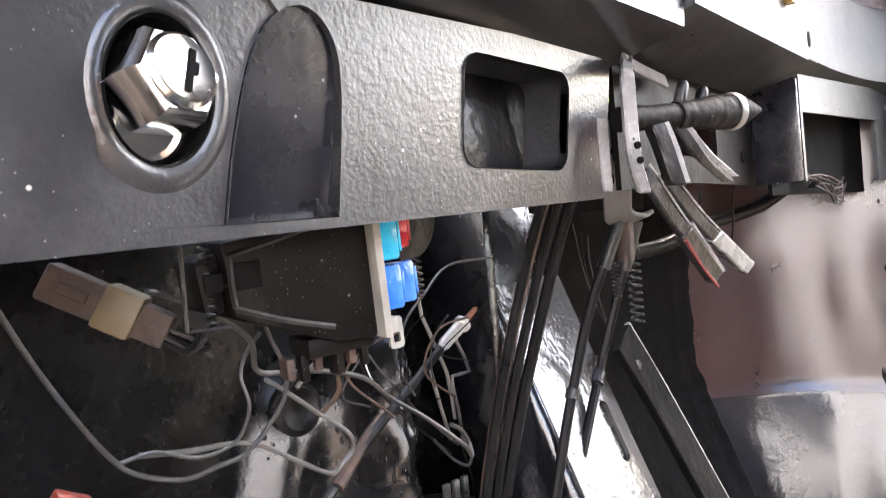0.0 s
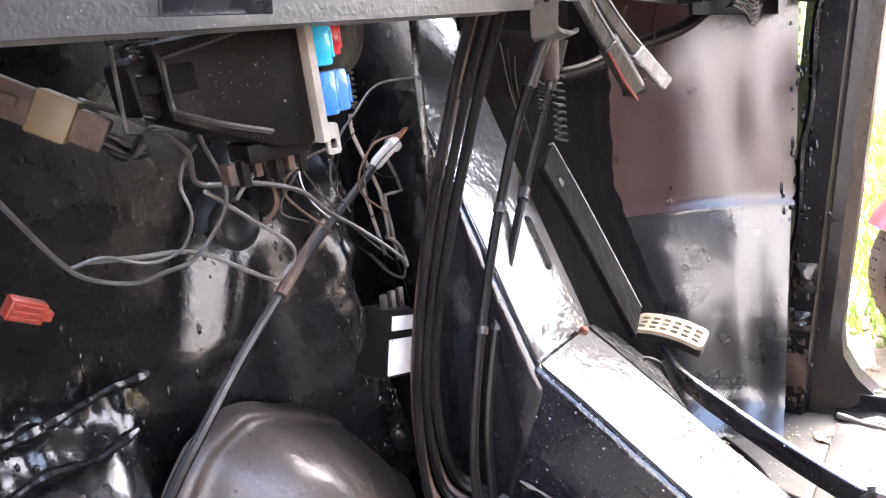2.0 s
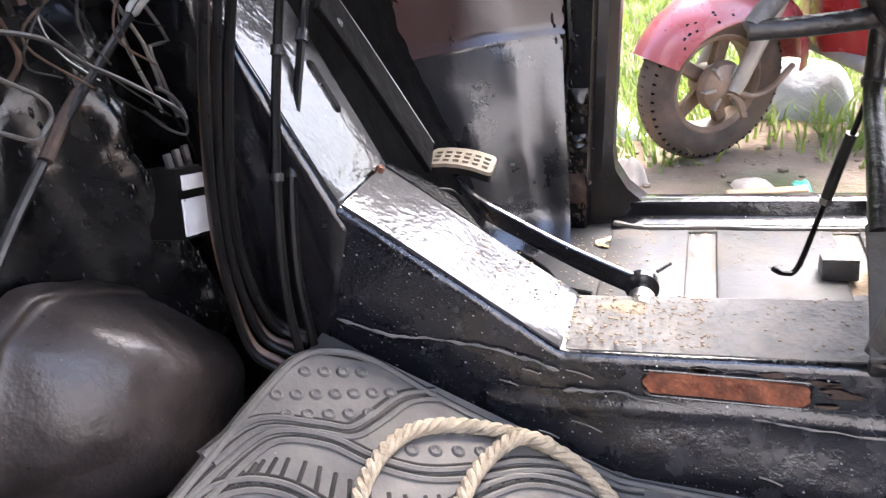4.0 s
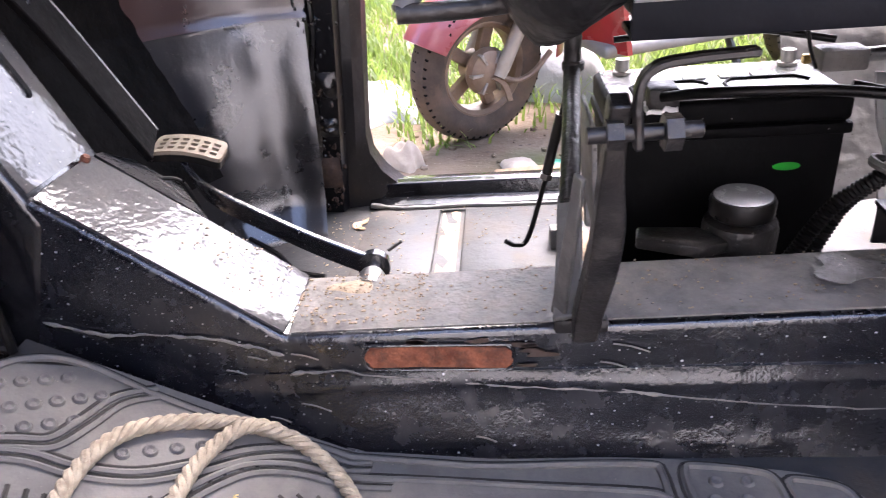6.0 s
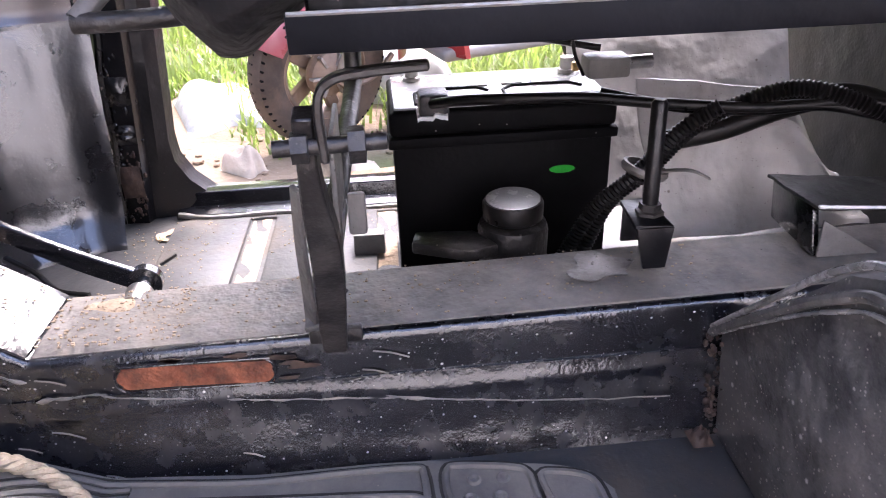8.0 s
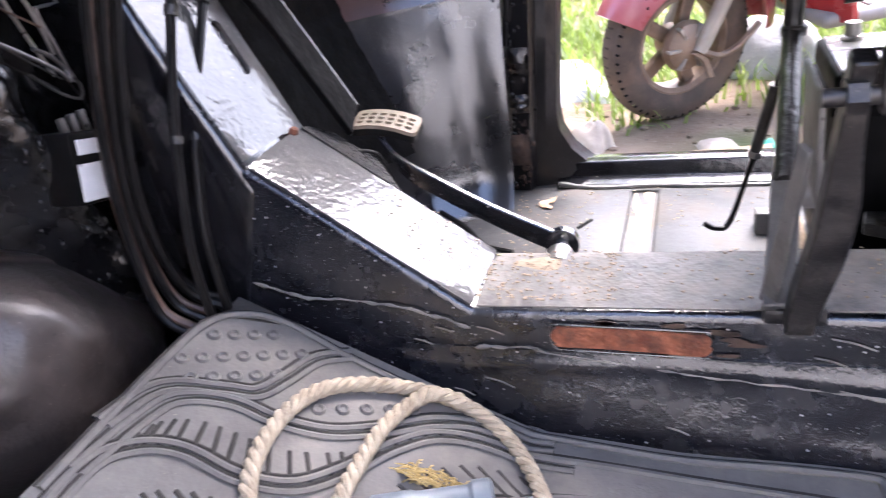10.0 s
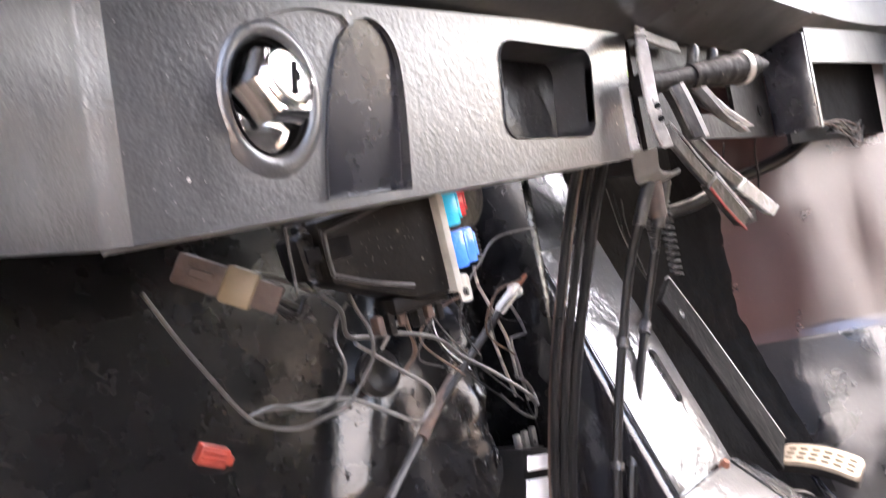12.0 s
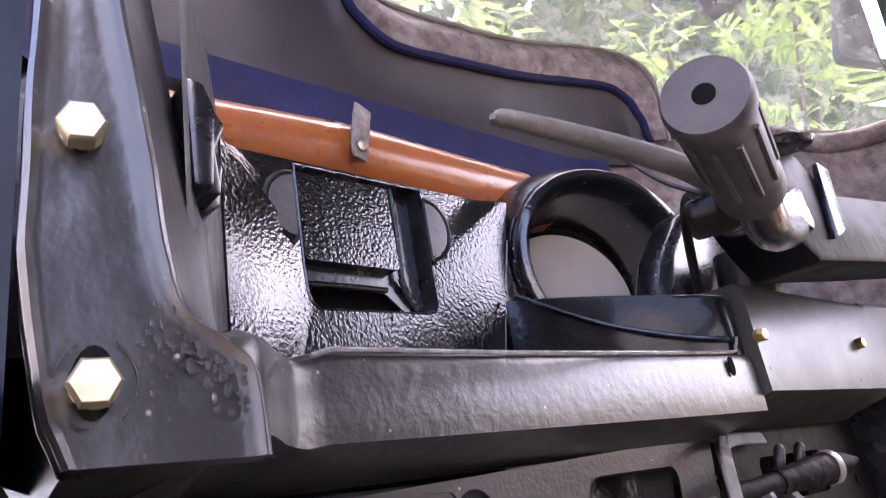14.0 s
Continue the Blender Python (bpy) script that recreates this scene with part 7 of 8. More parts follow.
part("corrosion", surface(lambda u, v: (0.698 + 0.03 * u, -0.29 + 0.03 * v, 0.655 + 0.008 * abs(noise.noise((u * 4, v * 4, 7)))), 10, 10, (0, 0, -0.004)), label_white, clamp2, "white corrosion crust")
for k, (pts, r) in enumerate((([(0.70, -0.275, 0.668), (0.67, -0.30, 0.679), (0.65, -0.345, 0.684), (0.64, -0.41, 0.684), (0.635, -0.48, 0.676), (0.62, -0.56, 0.672), (0.60, -0.62, 0.676), (0.57, -0.68, 0.665), (0.55, -0.75, 0.64)], 0.0052), ([(0.66, -0.43, 0.682), (0.64, -0.50, 0.67), (0.62, -0.57, 0.669), (0.59, -0.64, 0.682), (0.56, -0.70, 0.672)], 0.005), ([(0.86, -0.25, 0.69), (0.84, -0.33, 0.70), (0.82, -0.40, 0.70), (0.80, -0.47, 0.69)], 0.004), ([(0.78, -0.43, 0.72), (0.775, -0.435, 0.69), (0.785, -0.448, 0.665)], 0.002))):
    solo("battery_cable", tube(pts, r, segs=10), cable_black, "thick black battery lead cable" if r > 0.003 else "thin black battery sensing wire", "cable", "battery cables")
res = thing("fluid_reservoir", "dark grey fluid reservoir with a dusty round screw cap", "reservoir")
part("body", lathe((0.664, -0.350, 0.47), (0, 0, 1), ((0, 0.034), (0.075, 0.036), (0.082, 0.034), (0.086, 0.026)), 28), strut_paint, res)
part("shoulder", prism([(0.625, -0.33), (0.66, -0.31), (0.665, -0.25), (0.64, -0.245), (0.615, -0.30)], 0.535, 0.548, "z", 0.003), strut_paint, res, "flat shoulder")
part("cap", lathe((0.664, -0.350, 0.556), (0, 0, 1), ((0, 0.027), (0.003, 0.0305), (0.017, 0.031), (0.021, 0.029), (0.0215, 0.020), (0.0225, 0.004)), 40), cable_black, res, "black screw cap")
part("cap_dust", lathe((0.664, -0.350, 0.5775), (0, 0, 1), ((0, 0.0275), (0.001, 0.027), (0.0015, 0.010)), 36), lid_sheen_dust, res, "dust on the cap")
for k, pts in enumerate(([(0.665, -0.40, 0.50), (0.665, -0.435, 0.56), (0.65, -0.468, 0.60), (0.63, -0.50, 0.65), (0.62, -0.53, 0.675)], [(0.675, -0.425, 0.50), (0.675, -0.452, 0.56), (0.66, -0.485, 0.60), (0.645, -0.515, 0.645), (0.63, -0.55, 0.672), (0.61, -0.60, 0.69), (0.58, -0.66, 0.672), (0.56, -0.72, 0.63)])):
    solo("conduit", tube(pts, 0.0075, segs=12, per=6, ridges=0.0009, pitch=0.0042), cable_black, "ribbed black plastic conduit", "conduit", "ribbed conduits")
solo("hose_loop", tube([(0.66, -0.50, 0.63), (0.65, -0.55, 0.642), (0.63, -0.60, 0.668), (0.60, -0.64, 0.684), (0.57, -0.69, 0.662), (0.55, -0.74, 0.61)], 0.0105, segs=12), cable_black, "thick black hose looping behind the battery", "hose")
cl = thing("conduit_tie", "grey strap tying the conduits together", "strap")
part("band", tube([(0.652 + 0.02 * math.cos(a), -0.478 + 0.02 * math.sin(a), 0.605 + 0.006 * math.sin(a)) for a in [2 * math.pi * k / 12 for k in range(13)]], 0.003, segs=6, per=3, flat=1.6), dusty_grey, cl)
part("tail", strip([(0.64, -0.49, 0.607), (0.62, -0.51, 0.614), (0.61, -0.525, 0.609)], 0.007, 0.002), dusty_grey, cl)
vr = thing("threaded_post", "dark vertical rod bolted to an angle bracket", "rod")
part("rod", lathe((0.560, -0.451, 0.600), (0.03, 0.0, 1), ((0, 0.0068), (0.10, 0.0068), (0.103, 0.0045)), 14), pillar_paint, vr)
part("nut", lathe((0.560, -0.451, 0.6025), (0.03, 0.0, 1), ((0, 0.0125), (0.003, 0.0125), (0.004, 0.0098), (0.010, 0.0096)), 6), strut_paint, vr)
part("angle_bracket", prism([(0.538, -0.432), (0.592, -0.435), (0.594, -0.460), (0.534, -0.464)], 0.5975, 0.602, "z", 0.001), pillar_paint, vr, "folded black angle bracket")
part("bracket_foot", prism([(-0.464, 0.601), (-0.432, 0.601), (-0.435, 0.585), (-0.440, 0.5625), (-0.460, 0.5625)], 0.533, 0.537, "x", 0.0012), pillar_paint, vr)
part("bracket_leg", prism([(-0.458, 0.5975), (-0.437, 0.5975), (-0.437, 0.562), (-0.458, 0.562)], 0.586, 0.590, "x", 0.0012), pillar_paint, vr)
ch = thing("channel_bracket", "black folded steel channel on the tunnel", "bracket")
part("web", prism([(0.546, 0.5545), (0.624, 0.5575), (0.632, 0.594), (0.562, 0.600)], -0.606, -0.600, "y", 0.0012), black_paint, ch)
part("top_flange", surface(lambda u, v: (0.548 + 0.09 * u, -0.597 - 0.13 * v, 0.603 - 0.006 * u - 0.012 * v + 0.002 * noise.noise((u * 4, v * 5, 2))), 8, 12, (0, 0, -0.003)), strut_paint, ch, "dusty top flange")
part("flange_edge", tube([(0.5475, -0.597, 0.6035), (0.5485, -0.63, 0.600), (0.547, -0.66, 0.5985), (0.549, -0.72, 0.592)], lambda t: 0.0016 + 0.0009 * noise.noise((t * 14, 1, 0)), segs=6), label_white, ch, "torn pale edge")
part("side_flange", prism([(-0.602, 0.555), (-0.602, 0.592), (-0.66, 0.5555)], 0.543, 0.546, "x", 0.001), dusty_grey, ch, "pale triangular gusset")
cov = thing("plastic_cover", "dirty grey-white plastic cover sheet behind the battery", "cover")
def cover_sheet(u, v):
    y = -0.505 - 0.26 * u
    crest = 0.66 - 0.03 * u - 0.10 * smooth(0.6, 1.0, u)
    z = 0.50 + (crest - 0.50) * v
    fold = 0.016 * math.exp(-((v - 0.55 - 0.28 * math.sin(2.6 * u)) / 0.08) ** 2)
    return (0.70 + 0.075 * v - fold + 0.012 * noise.noise((u * 5, v * 4, 8)), y, z + 0.006 * noise.noise((u * 6, v * 5, 2)))


part("sheet", surface(cover_sheet, 40, 34, (0.004, 0, 0)), white_sheet, cov)
part("back_sheet", surface(lambda u, v: (0.86 + 0.1 * v, -0.47 - 0.3 * u, 0.47 + 0.20 * v + 0.01 * noise.noise((u * 4, v * 5, 9))), 18, 14, (0.004, 0, 0)), white_sheet, cov)
stick = thing("hooked_rod", "thin black threaded rod with a hooked end", "rod")
part("rod", tube([(0.80, -0.118, 0.466), (0.805, -0.13, 0.458), (0.813, -0.145, 0.462), (0.828, -0.165, 0.52), (0.826, -0.18, 0.58), (0.802, -0.197, 0.672)], 0.0032, segs=8), cable_black, stick)
part("sleeve", tube([(0.829, -0.170, 0.54), (0.826, -0.18, 0.585), (0.817, -0.187, 0.62)], 0.0062, segs=10), strut_paint, stick, "threaded sleeve")
part("nut", lathe((0.829, -0.169, 0.535), (0.0, -0.25, 1), ((0, 0.008), (0.007, 0.008)), 6), steel, stick)
solo("floor_bracket", prism([(0.84, 0.4305), (0.875, 0.4305), (0.872, 0.452), (0.846, 0.456)], -0.215, -0.175, "y", 0.002), dusty_grey, "small rusty bracket bolted on the floor", "bracket")

# bulkheads behind
bulk_paint = shade("dust_splashed_black_paint", (0.03, 0.03, 0.032), (0.075, 0.072, 0.072), 14, (0.3, 0.5), bump=((14, 0.3), (70, 0.4), (240, 0.35)), dots=[(60, 0.16, (0.6, 0.57, 0.53)), (120, 0.2, (0.5, 0.47, 0.43)), (260, 0.24, (0.4, 0.37, 0.33))], dust=(18, 0.46, (0.2, 0.187, 0.172), 0.8), coat=0.3)
bulk = [(0.478, 0.421), (0.498, 0.52), (0.362, 0.652), (0.31, 0.676), (-0.05, 0.676), (-0.05, 0.421)]
solo("wall_rear_near", prism(bulk, -0.53, -0.50, "y", 0.004), bulk_paint, "scuffed black under-seat bulkhead", "bulkhead", kind="structure")
for k, (lift, m_, r_) in enumerate(((0.0, pale_wear_highlight, 0.0028), (-0.020, bulk_paint, 0.0042), (-0.030, pale_wear_highlight, 0.0018))):
    solo("bulkhead_flange", tube([(0.50, -0.494, 0.521 + lift * 0.3), (0.43, -0.494, 0.590 + lift * 0.6), (0.362, -0.495, 0.655 + lift), (0.31, -0.495, 0.680 + lift), (0.20, -0.495, 0.682 + lift)], r_, segs=8), m_, "rolled crease line along the bulkhead", "flange", "bulkhead creases")
# Raised unseen to the hood to darken reflections; near edge cut for light.
solo("wall_rear", box((0.12, -0.83, 0.40), (1.05, -0.80, 1.78), 0.004), light_block_dark, "dark rear bulkhead behind the seat, extended unseen to block light", "bulkhead", kind="structure")
seam_lump = bmesh.new()
rq = random.Random(77)
for k in range(70):
    f_ = rq.random()
    p = Vector((0.496 - 0.022 * f_ + rq.gauss(0, 0.005), -0.496 + rq.gauss(0.003, 0.003), 0.514 - 0.082 * f_))
    bmesh.ops.create_icosphere(seam_lump, subdivisions=1, radius=rq.uniform(0.001, 0.0034), matrix=Matrix.Translation(p) @ Matrix.Diagonal((1, rq.uniform(0.5, 1.1), rq.uniform(0.7, 1.8), 1)))
solo("rusty_seam", seam_lump, dark_stub, "rusty lumpy weld seam in the bulkhead corner", "weld seam", sharp=70)
solo("rust_lump", surface(lambda u, v: (0.452 + 0.022 * u, -0.470 - 0.02 * v, 0.4305 + 0.012 * math.sin(math.pi * u) * math.sin(math.pi * v) * (1 + noise.noise((u * 5, v * 5, 3)))), 12, 12), dark_stub, "rusty lump in the floor corner", "rust")

# ---- floor mat, rope and rubbish ----
mat_ = thing("floor_mat", "grey moulded rubber floor mat with dimples and ribs", "floor mat")


mat_right = curve_of([(-0.39, 0.415), (-0.375, 0.437), (-0.35, 0.446), (-0.30, 0.455), (-0.252, 0.4625), (-0.248, 0.4585), (-0.244, 0.463), (-0.2, 0.465), (-0.1, 0.4645), (-0.03, 0.471), (0.02, 0.4755), (0.25, 0.472)])


def mat_at(x, y, lift=0.0):
    return Vector((x, y, floor_z(y) + 0.0085 + lift))


def mat_sheet(u, v):
    u2 = u ** 0.7
    front = 0.287 - 0.062 * smooth(0.90, 1.0, u2) ** 1.6
    y = -0.39 + (front + 0.39) * v
    x = -0.03 + (mat_right(y) + 0.03) * u2
    return mat_at(x, y, 0.0012 * noise.noise((x * 9, y * 9, 0)))


part("mat_sheet", surface(mat_sheet, 60, 80, (0, 0, -0.006)), rubber_mat, mat_)


def ridge(pts, r=0.0026, lift=0.0008):
    path = [mat_at(x, y, lift) for x, y in [(p.x, p.y) for p in spline([(a, b, 0) for a, b in pts], 8)]]
    part("ridge", tube(path, r, segs=6, per=1), rubber_mat, mat_)
    # Raised dark line beside the ridge, painting a groove's shade.
    groove_line = [mat_at(x, y, -0.0011) for x, y in along(pts, 0.0052)]
    part("groove", tube(groove_line, 0.0019, segs=6, per=1), mat_groove_shade, mat_, "raised dark line painted as groove shade")


def along(pts, off):
    q = spline([(a, b, 0) for a, b in pts], 4)
    res_ = []
    for i, p in enumerate(q):
        d = (q[min(i + 1, len(q) - 1)] - q[max(i - 1, 0)]).normalized()
        res_.append((p.x - d.y * off, p.y + d.x * off))
    return res_


G1L = [(0.30, 0.278), (0.346, 0.267), (0.367, 0.235), (0.380, 0.211), (0.409, 0.199), (0.440, 0.189), (0.461, 0.169)]
G2L = [(0.26, 0.268), (0.322, 0.260), (0.346, 0.250), (0.360, 0.223), (0.362, 0.190), (0.374, 0.153), (0.400, 0.120), (0.430, 0.089), (0.448, 0.053), (0.450, 0.0)]
G3L = [(0.20, 0.262), (0.264, 0.265), (0.291, 0.253), (0.304, 0.229), (0.304, 0.190), (0.318, 0.154), (0.351, 0.128), (0.388, 0.108), (0.418, 0.082), (0.432, 0.04), (0.43, -0.02)]
G4L = [(0.20, 0.20), (0.235, 0.19), (0.25, 0.16), (0.255, 0.12), (0.28, 0.09), (0.33, 0.07), (0.37, 0.04), (0.39, 0.0), (0.395, -0.06)]
ridge([(0.24, 0.281), (0.382, 0.283), (0.43, 0.279), (0.455, 0.262), (0.466, 0.232), (0.460, 0.174), (0.459, 0.112), (0.466, 0.03), (0.461, -0.03), (0.4545, -0.1), (0.456, -0.18), (0.455, -0.232), (0.448, -0.239), (0.42, -0.241)], 0.0032)
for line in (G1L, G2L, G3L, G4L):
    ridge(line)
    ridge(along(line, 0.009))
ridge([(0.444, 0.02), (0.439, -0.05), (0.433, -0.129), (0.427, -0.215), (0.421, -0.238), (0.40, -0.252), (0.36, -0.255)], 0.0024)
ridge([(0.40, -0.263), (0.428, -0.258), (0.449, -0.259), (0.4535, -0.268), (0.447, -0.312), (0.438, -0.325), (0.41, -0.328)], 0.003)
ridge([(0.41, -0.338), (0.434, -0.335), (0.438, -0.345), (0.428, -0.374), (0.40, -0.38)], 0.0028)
dimple = lathe((0, 0, 0), (0, 0, 1), ((-0.002, 0.0062), (0.0005, 0.006), (0.0022, 0.0048), (0.0024, 0.0040), (0.0006, 0.0022)), 14)
dimple_mesh = mesh_of(dimple, "dimple", rubber_mat)
spots = [(0.419 + 0.0094 * k, 0.270 - 0.012 * k) for k in range(4)] + [(0.382 + 0.0098 * k, 0.2755 - 0.0115 * k) for k in range(7)] + [(0.369 + 0.0099 * k, 0.2605 - 0.0122 * k) for k in range(5)] + [(0.394 + 0.0105 * k, 0.172 - 0.0152 * k) for k in range(5)] + [(0.418 + 0.009 * k, 0.173 - 0.013 * k) for k in range(3)] + [(0.418, -0.275 - 0.024 * k) for k in range(2)] + [(0.437, -0.28 - 0.024 * k) for k in range(2)] + [(0.40, -0.15 - 0.03 * k) for k in range(3)]
for x, y in spots:
    ob = new("dimple", dimple_mesh)
    ob.parent = mat_
    ob.matrix_basis = Matrix.Translation(mat_at(x, y)) @ pose(0, 0, 0, math.degrees(math.atan(0.5)) if y > 0.02 else 0)
for g_in, g_out, count, a, b in ((G2L, G3L, 22, 0.12, 0.86), (G3L, G4L, 22, 0.16, 0.9)):
    s0, s1 = spline([(p, q, 0) for p, q in g_in], 8), spline([(p, q, 0) for p, q in g_out], 8)
    for k in range(count):
        f_ = a + (b - a) * k / (count - 1)
        p, q = s0[int(f_ * (len(s0) - 1))], s1[int(min(1, f_ + 0.02) * (len(s1) - 1))]
        p, q = p.lerp(q, 0.34), p.lerp(q, 0.86)
        # Slots are dark tubes with the shade put into their colour.
        part("slot", tube([mat_at(p.x, p.y, -0.0012), mat_at((p.x + q.x) / 2, (p.y + q.y) / 2, -0.0012), mat_at(q.x, q.y, -0.0012)], 0.0022, segs=6, per=2), mat_groove_shade, mat_)

rope = thing("rope", "tan twisted fibre rope lying in a loop on the mat", "rope")


def rope_run(pts, name):
    c = spline([mat_at(x, y, 0.0075 + dz) for x, y, dz in pts], 26)
    length = 0.0
    for k in range(3):
        strand, length = [], 0.0
        for i, p in enumerate(c):
            d = (c[min(i + 1, len(c) - 1)] - c[max(i - 1, 0)]).normalized()
            if i:
                length += (p - c[i - 1]).length
            _, s_, u2 = axes(d)
            a = length * 2 * math.pi / 0.030 + k * 2 * math.pi / 3
            strand.append(p + s_ * (0.0033 * math.cos(a)) + u2 * (0.0033 * math.sin(a)))
        part("strand", tube(strand, 0.0037, segs=7, per=1), rope_fibre, rope)


rope_run([(0.22, 0.12, 0), (0.287, 0.170, 0), (0.328, 0.185, 0), (0.375, 0.185, 0), (0.411, 0.172, 0), (0.438, 0.142, 0), (0.457, 0.098, 0), (0.457, 0.058, 0), (0.433, 0.021, 0), (0.373, -0.012, 0), (0.30, -0.03, 0)], "outer")
rope_run([(0.459, 0.075, 0.004), (0.449, 0.100, 0.005), (0.405, 0.119, 0.002), (0.356, 0.124, 0), (0.313, 0.122, 0), (0.25, 0.10, 0)], "inner")
fz = bmesh.new()
for k in range(90):
    p = mat_at(0.372 + random.uniform(-0.008, 0.008), 0.07 + random.uniform(-0.022, 0.022), 0.008)
    q = p + Vector((random.uniform(-0.006, 0.006), random.uniform(-0.022, 0.022), random.uniform(-0.003, 0.006)))
    add_tube(fz, [p, p.lerp(q, 0.5) + Vector((0, 0, 0.003)), q], 0.0007, segs=4, per=2)
tuft = solo("frayed_tuft", fz, straw, "yellow frayed rope end on the mat", "rope end", kind="stuff")
pipe = thing("hand_pump", "dull blue-grey plastic pump handle on the mat", "pump")
part("barrel", lathe(mat_at(0.318, 0.100, 0.014), (0.36, -0.93, -0.04), ((0, 0.010), (0.003, 0.0135), (0.03, 0.014), (0.033, 0.0125), (0.07, 0.0125), (0.073, 0.015), (0.085, 0.015), (0.087, 0.012)), 20), shade("blue_grey_plastic", (0.1, 0.12, 0.135), (0.16, 0.18, 0.2), 20, (0.35, 0.5), bump=((80, 0.1),)), pipe)
part("ring", tube([mat_at(0.385 + 0.012 * math.cos(a), 0.0 + 0.012 * math.sin(a), 0.004) for a in [2 * math.pi * k / 14 for k in range(15)]], 0.0018, segs=6, per=2), steel, pipe, "steel wire ring")

# ---- outside: scooter, grass, rubbish, shrubs ----
scoot = thing("scooter", "parked faded pink-red motor scooter with a muddy front wheel", "scooter", at=(2.05, -0.04, GROUND))
SM = pose(0, 0, 0, 0, 0, 24) @ pose(0, 0, 0, 0, -5, 0) @ Matrix.Diagonal((1.01, 1.01, 1.01, 1))


def sm(bm):
    bmesh.ops.transform(bm, matrix=SM, verts=bm.verts[:])
    return bm


WM = pose(0, 0, 0.207, 0, 0, 12)


def wheel(m, steer):
    def wt(bm):
        bmesh.ops.transform(bm, matrix=SM @ m, verts=bm.verts[:])
        return bm
    prof = [(-0.036, 0.128), (-0.044, 0.15), (-0.043, 0.178), (-0.032, 0.198), (-0.012, 0.2065), (0.012, 0.2065), (0.032, 0.198), (0.043, 0.178), (0.044, 0.15), (0.036, 0.128)]
    w = part("wheel", wt(lathe((0, 0, 0), (1, 0, 0), ((-0.03, 0.03), (-0.03, 0.045), (0.03, 0.045), (0.03, 0.03)), 28)), muddy_metal, scoot, "muddy wheel hub")
    tb = bmesh.new()
    n = 56
    rows = [[tb.verts.new((h, r * math.cos(2 * math.pi * k / n), r * math.sin(2 * math.pi * k / n))) for k in range(n)] for h, r in prof]
    for r0, r1 in zip(rows, rows[1:] + rows[:1]):
        for k in range(n):
            tb.faces.new((r0[k], r0[(k + 1) % n], r1[(k + 1) % n], r1[k]))
    bmesh.ops.recalc_face_normals(tb, faces=tb.faces[:])
    part("tyre", wt(tb), tyre_rubber, w, "dusty treaded tyre")
    # Proud near-black bars paint the shade of the tread grooves.
    tr = bmesh.new()
    for k in range(52):
        a = 2 * math.pi * k / 52
        for sgn in (-1, 1):
            c0 = [Vector((sgn * 0.004, 0.2076, 0.006)), Vector((sgn * 0.004, 0.2076, 0.010)), Vector((sgn * 0.037, 0.1956, -0.002)), Vector((sgn * 0.037, 0.1956, -0.007))]
            rot = Matrix.Rotation(a, 4, "X")
            add = [rot @ p for p in c0] + [rot @ Vector((p.x, p.y - 0.008, p.z)) for p in c0]
            vs = [tr.verts.new(p) for p in add]
            for fc in ((0, 1, 2, 3), (7, 6, 5, 4), (0, 4, 5, 1), (1, 5, 6, 2), (2, 6, 7, 3), (3, 7, 4, 0)):
                tr.faces.new([vs[i] for i in fc])
    bmesh.ops.recalc_face_normals(tr, faces=tr.faces[:])
    part("tread", wt(tr), shade_chip_black, w, "dark bars painted as tread groove shade")
    rb = bmesh.new()
    for sgn in (-1, 1):
        rings = [[rb.verts.new((sgn * (0.02 + h), r * math.cos(2 * math.pi * q / 40), r * math.sin(2 * math.pi * q / 40))) for q in range(40)] for h, r in ((0, 0.132), (0.016, 0.134), (0.018, 0.126), (0.008, 0.115), (-0.02, 0.113), (-0.02, 0.132))]
        for r0, r1 in zip(rings, rings[1:] + rings[:1]):
            for q in range(40):
                rb.faces.new((r0[q], r0[(q + 1) % 40], r1[(q + 1) % 40], r1[q]))
    bmesh.ops.recalc_face_normals(rb, faces=rb.faces[:])
    part("rim", wt(rb), muddy_metal, w, "muddy pressed rim")
    sp = bmesh.new()
    for k in range(5):
        add_box(sp, (-0.012, -0.018, 0.04), (0.012, 0.018, 0.122), 0.004, 1, Matrix.Rotation(2 * math.pi * k / 5 + 0.3, 4, "X"))
    part("spokes", wt(sp), muddy_metal, w)
    return wt


wt = wheel(WM, 0)
part("brake_drum", wt(lathe((-0.03, 0, 0), (-1, 0, 0), ((0, 0.062), (0.012, 0.066), (0.028, 0.058), (0.036, 0.04), (0.042, 0.016)), 32)), muddy_metal, scoot, "muddy alloy brake drum")
for k in range(6):
    a = 2 * math.pi * k / 6
    part("drum_rib", wt(box((-0.07, 0.028, -0.004), (-0.04, 0.062, 0.004), 0.001, 1, Matrix.Rotation(a, 4, "X"))), alloy, scoot)
part("brake_arm", wt(strip([(-0.08, 0.0, -0.01), (-0.085, -0.03, -0.035), (-0.085, -0.05, -0.085)], 0.018, 0.008, (0, 1, 0))), muddy_metal, scoot, "rusty brake arm")
part("fork_leg", wt(lathe((-0.078, -0.018, -0.012), (0, -0.52, 0.95), ((0, 0.017), (0.03, 0.02), (0.24, 0.02), (0.245, 0.015), (0.42, 0.015)), 18)), cream, scoot, "cream fork leg")
part("fork_leg", wt(lathe((0.078, -0.018, -0.012), (0, -0.52, 0.95), ((0, 0.017), (0.03, 0.02), (0.24, 0.02), (0.42, 0.015)), 18)), cream, scoot, "cream fork leg")
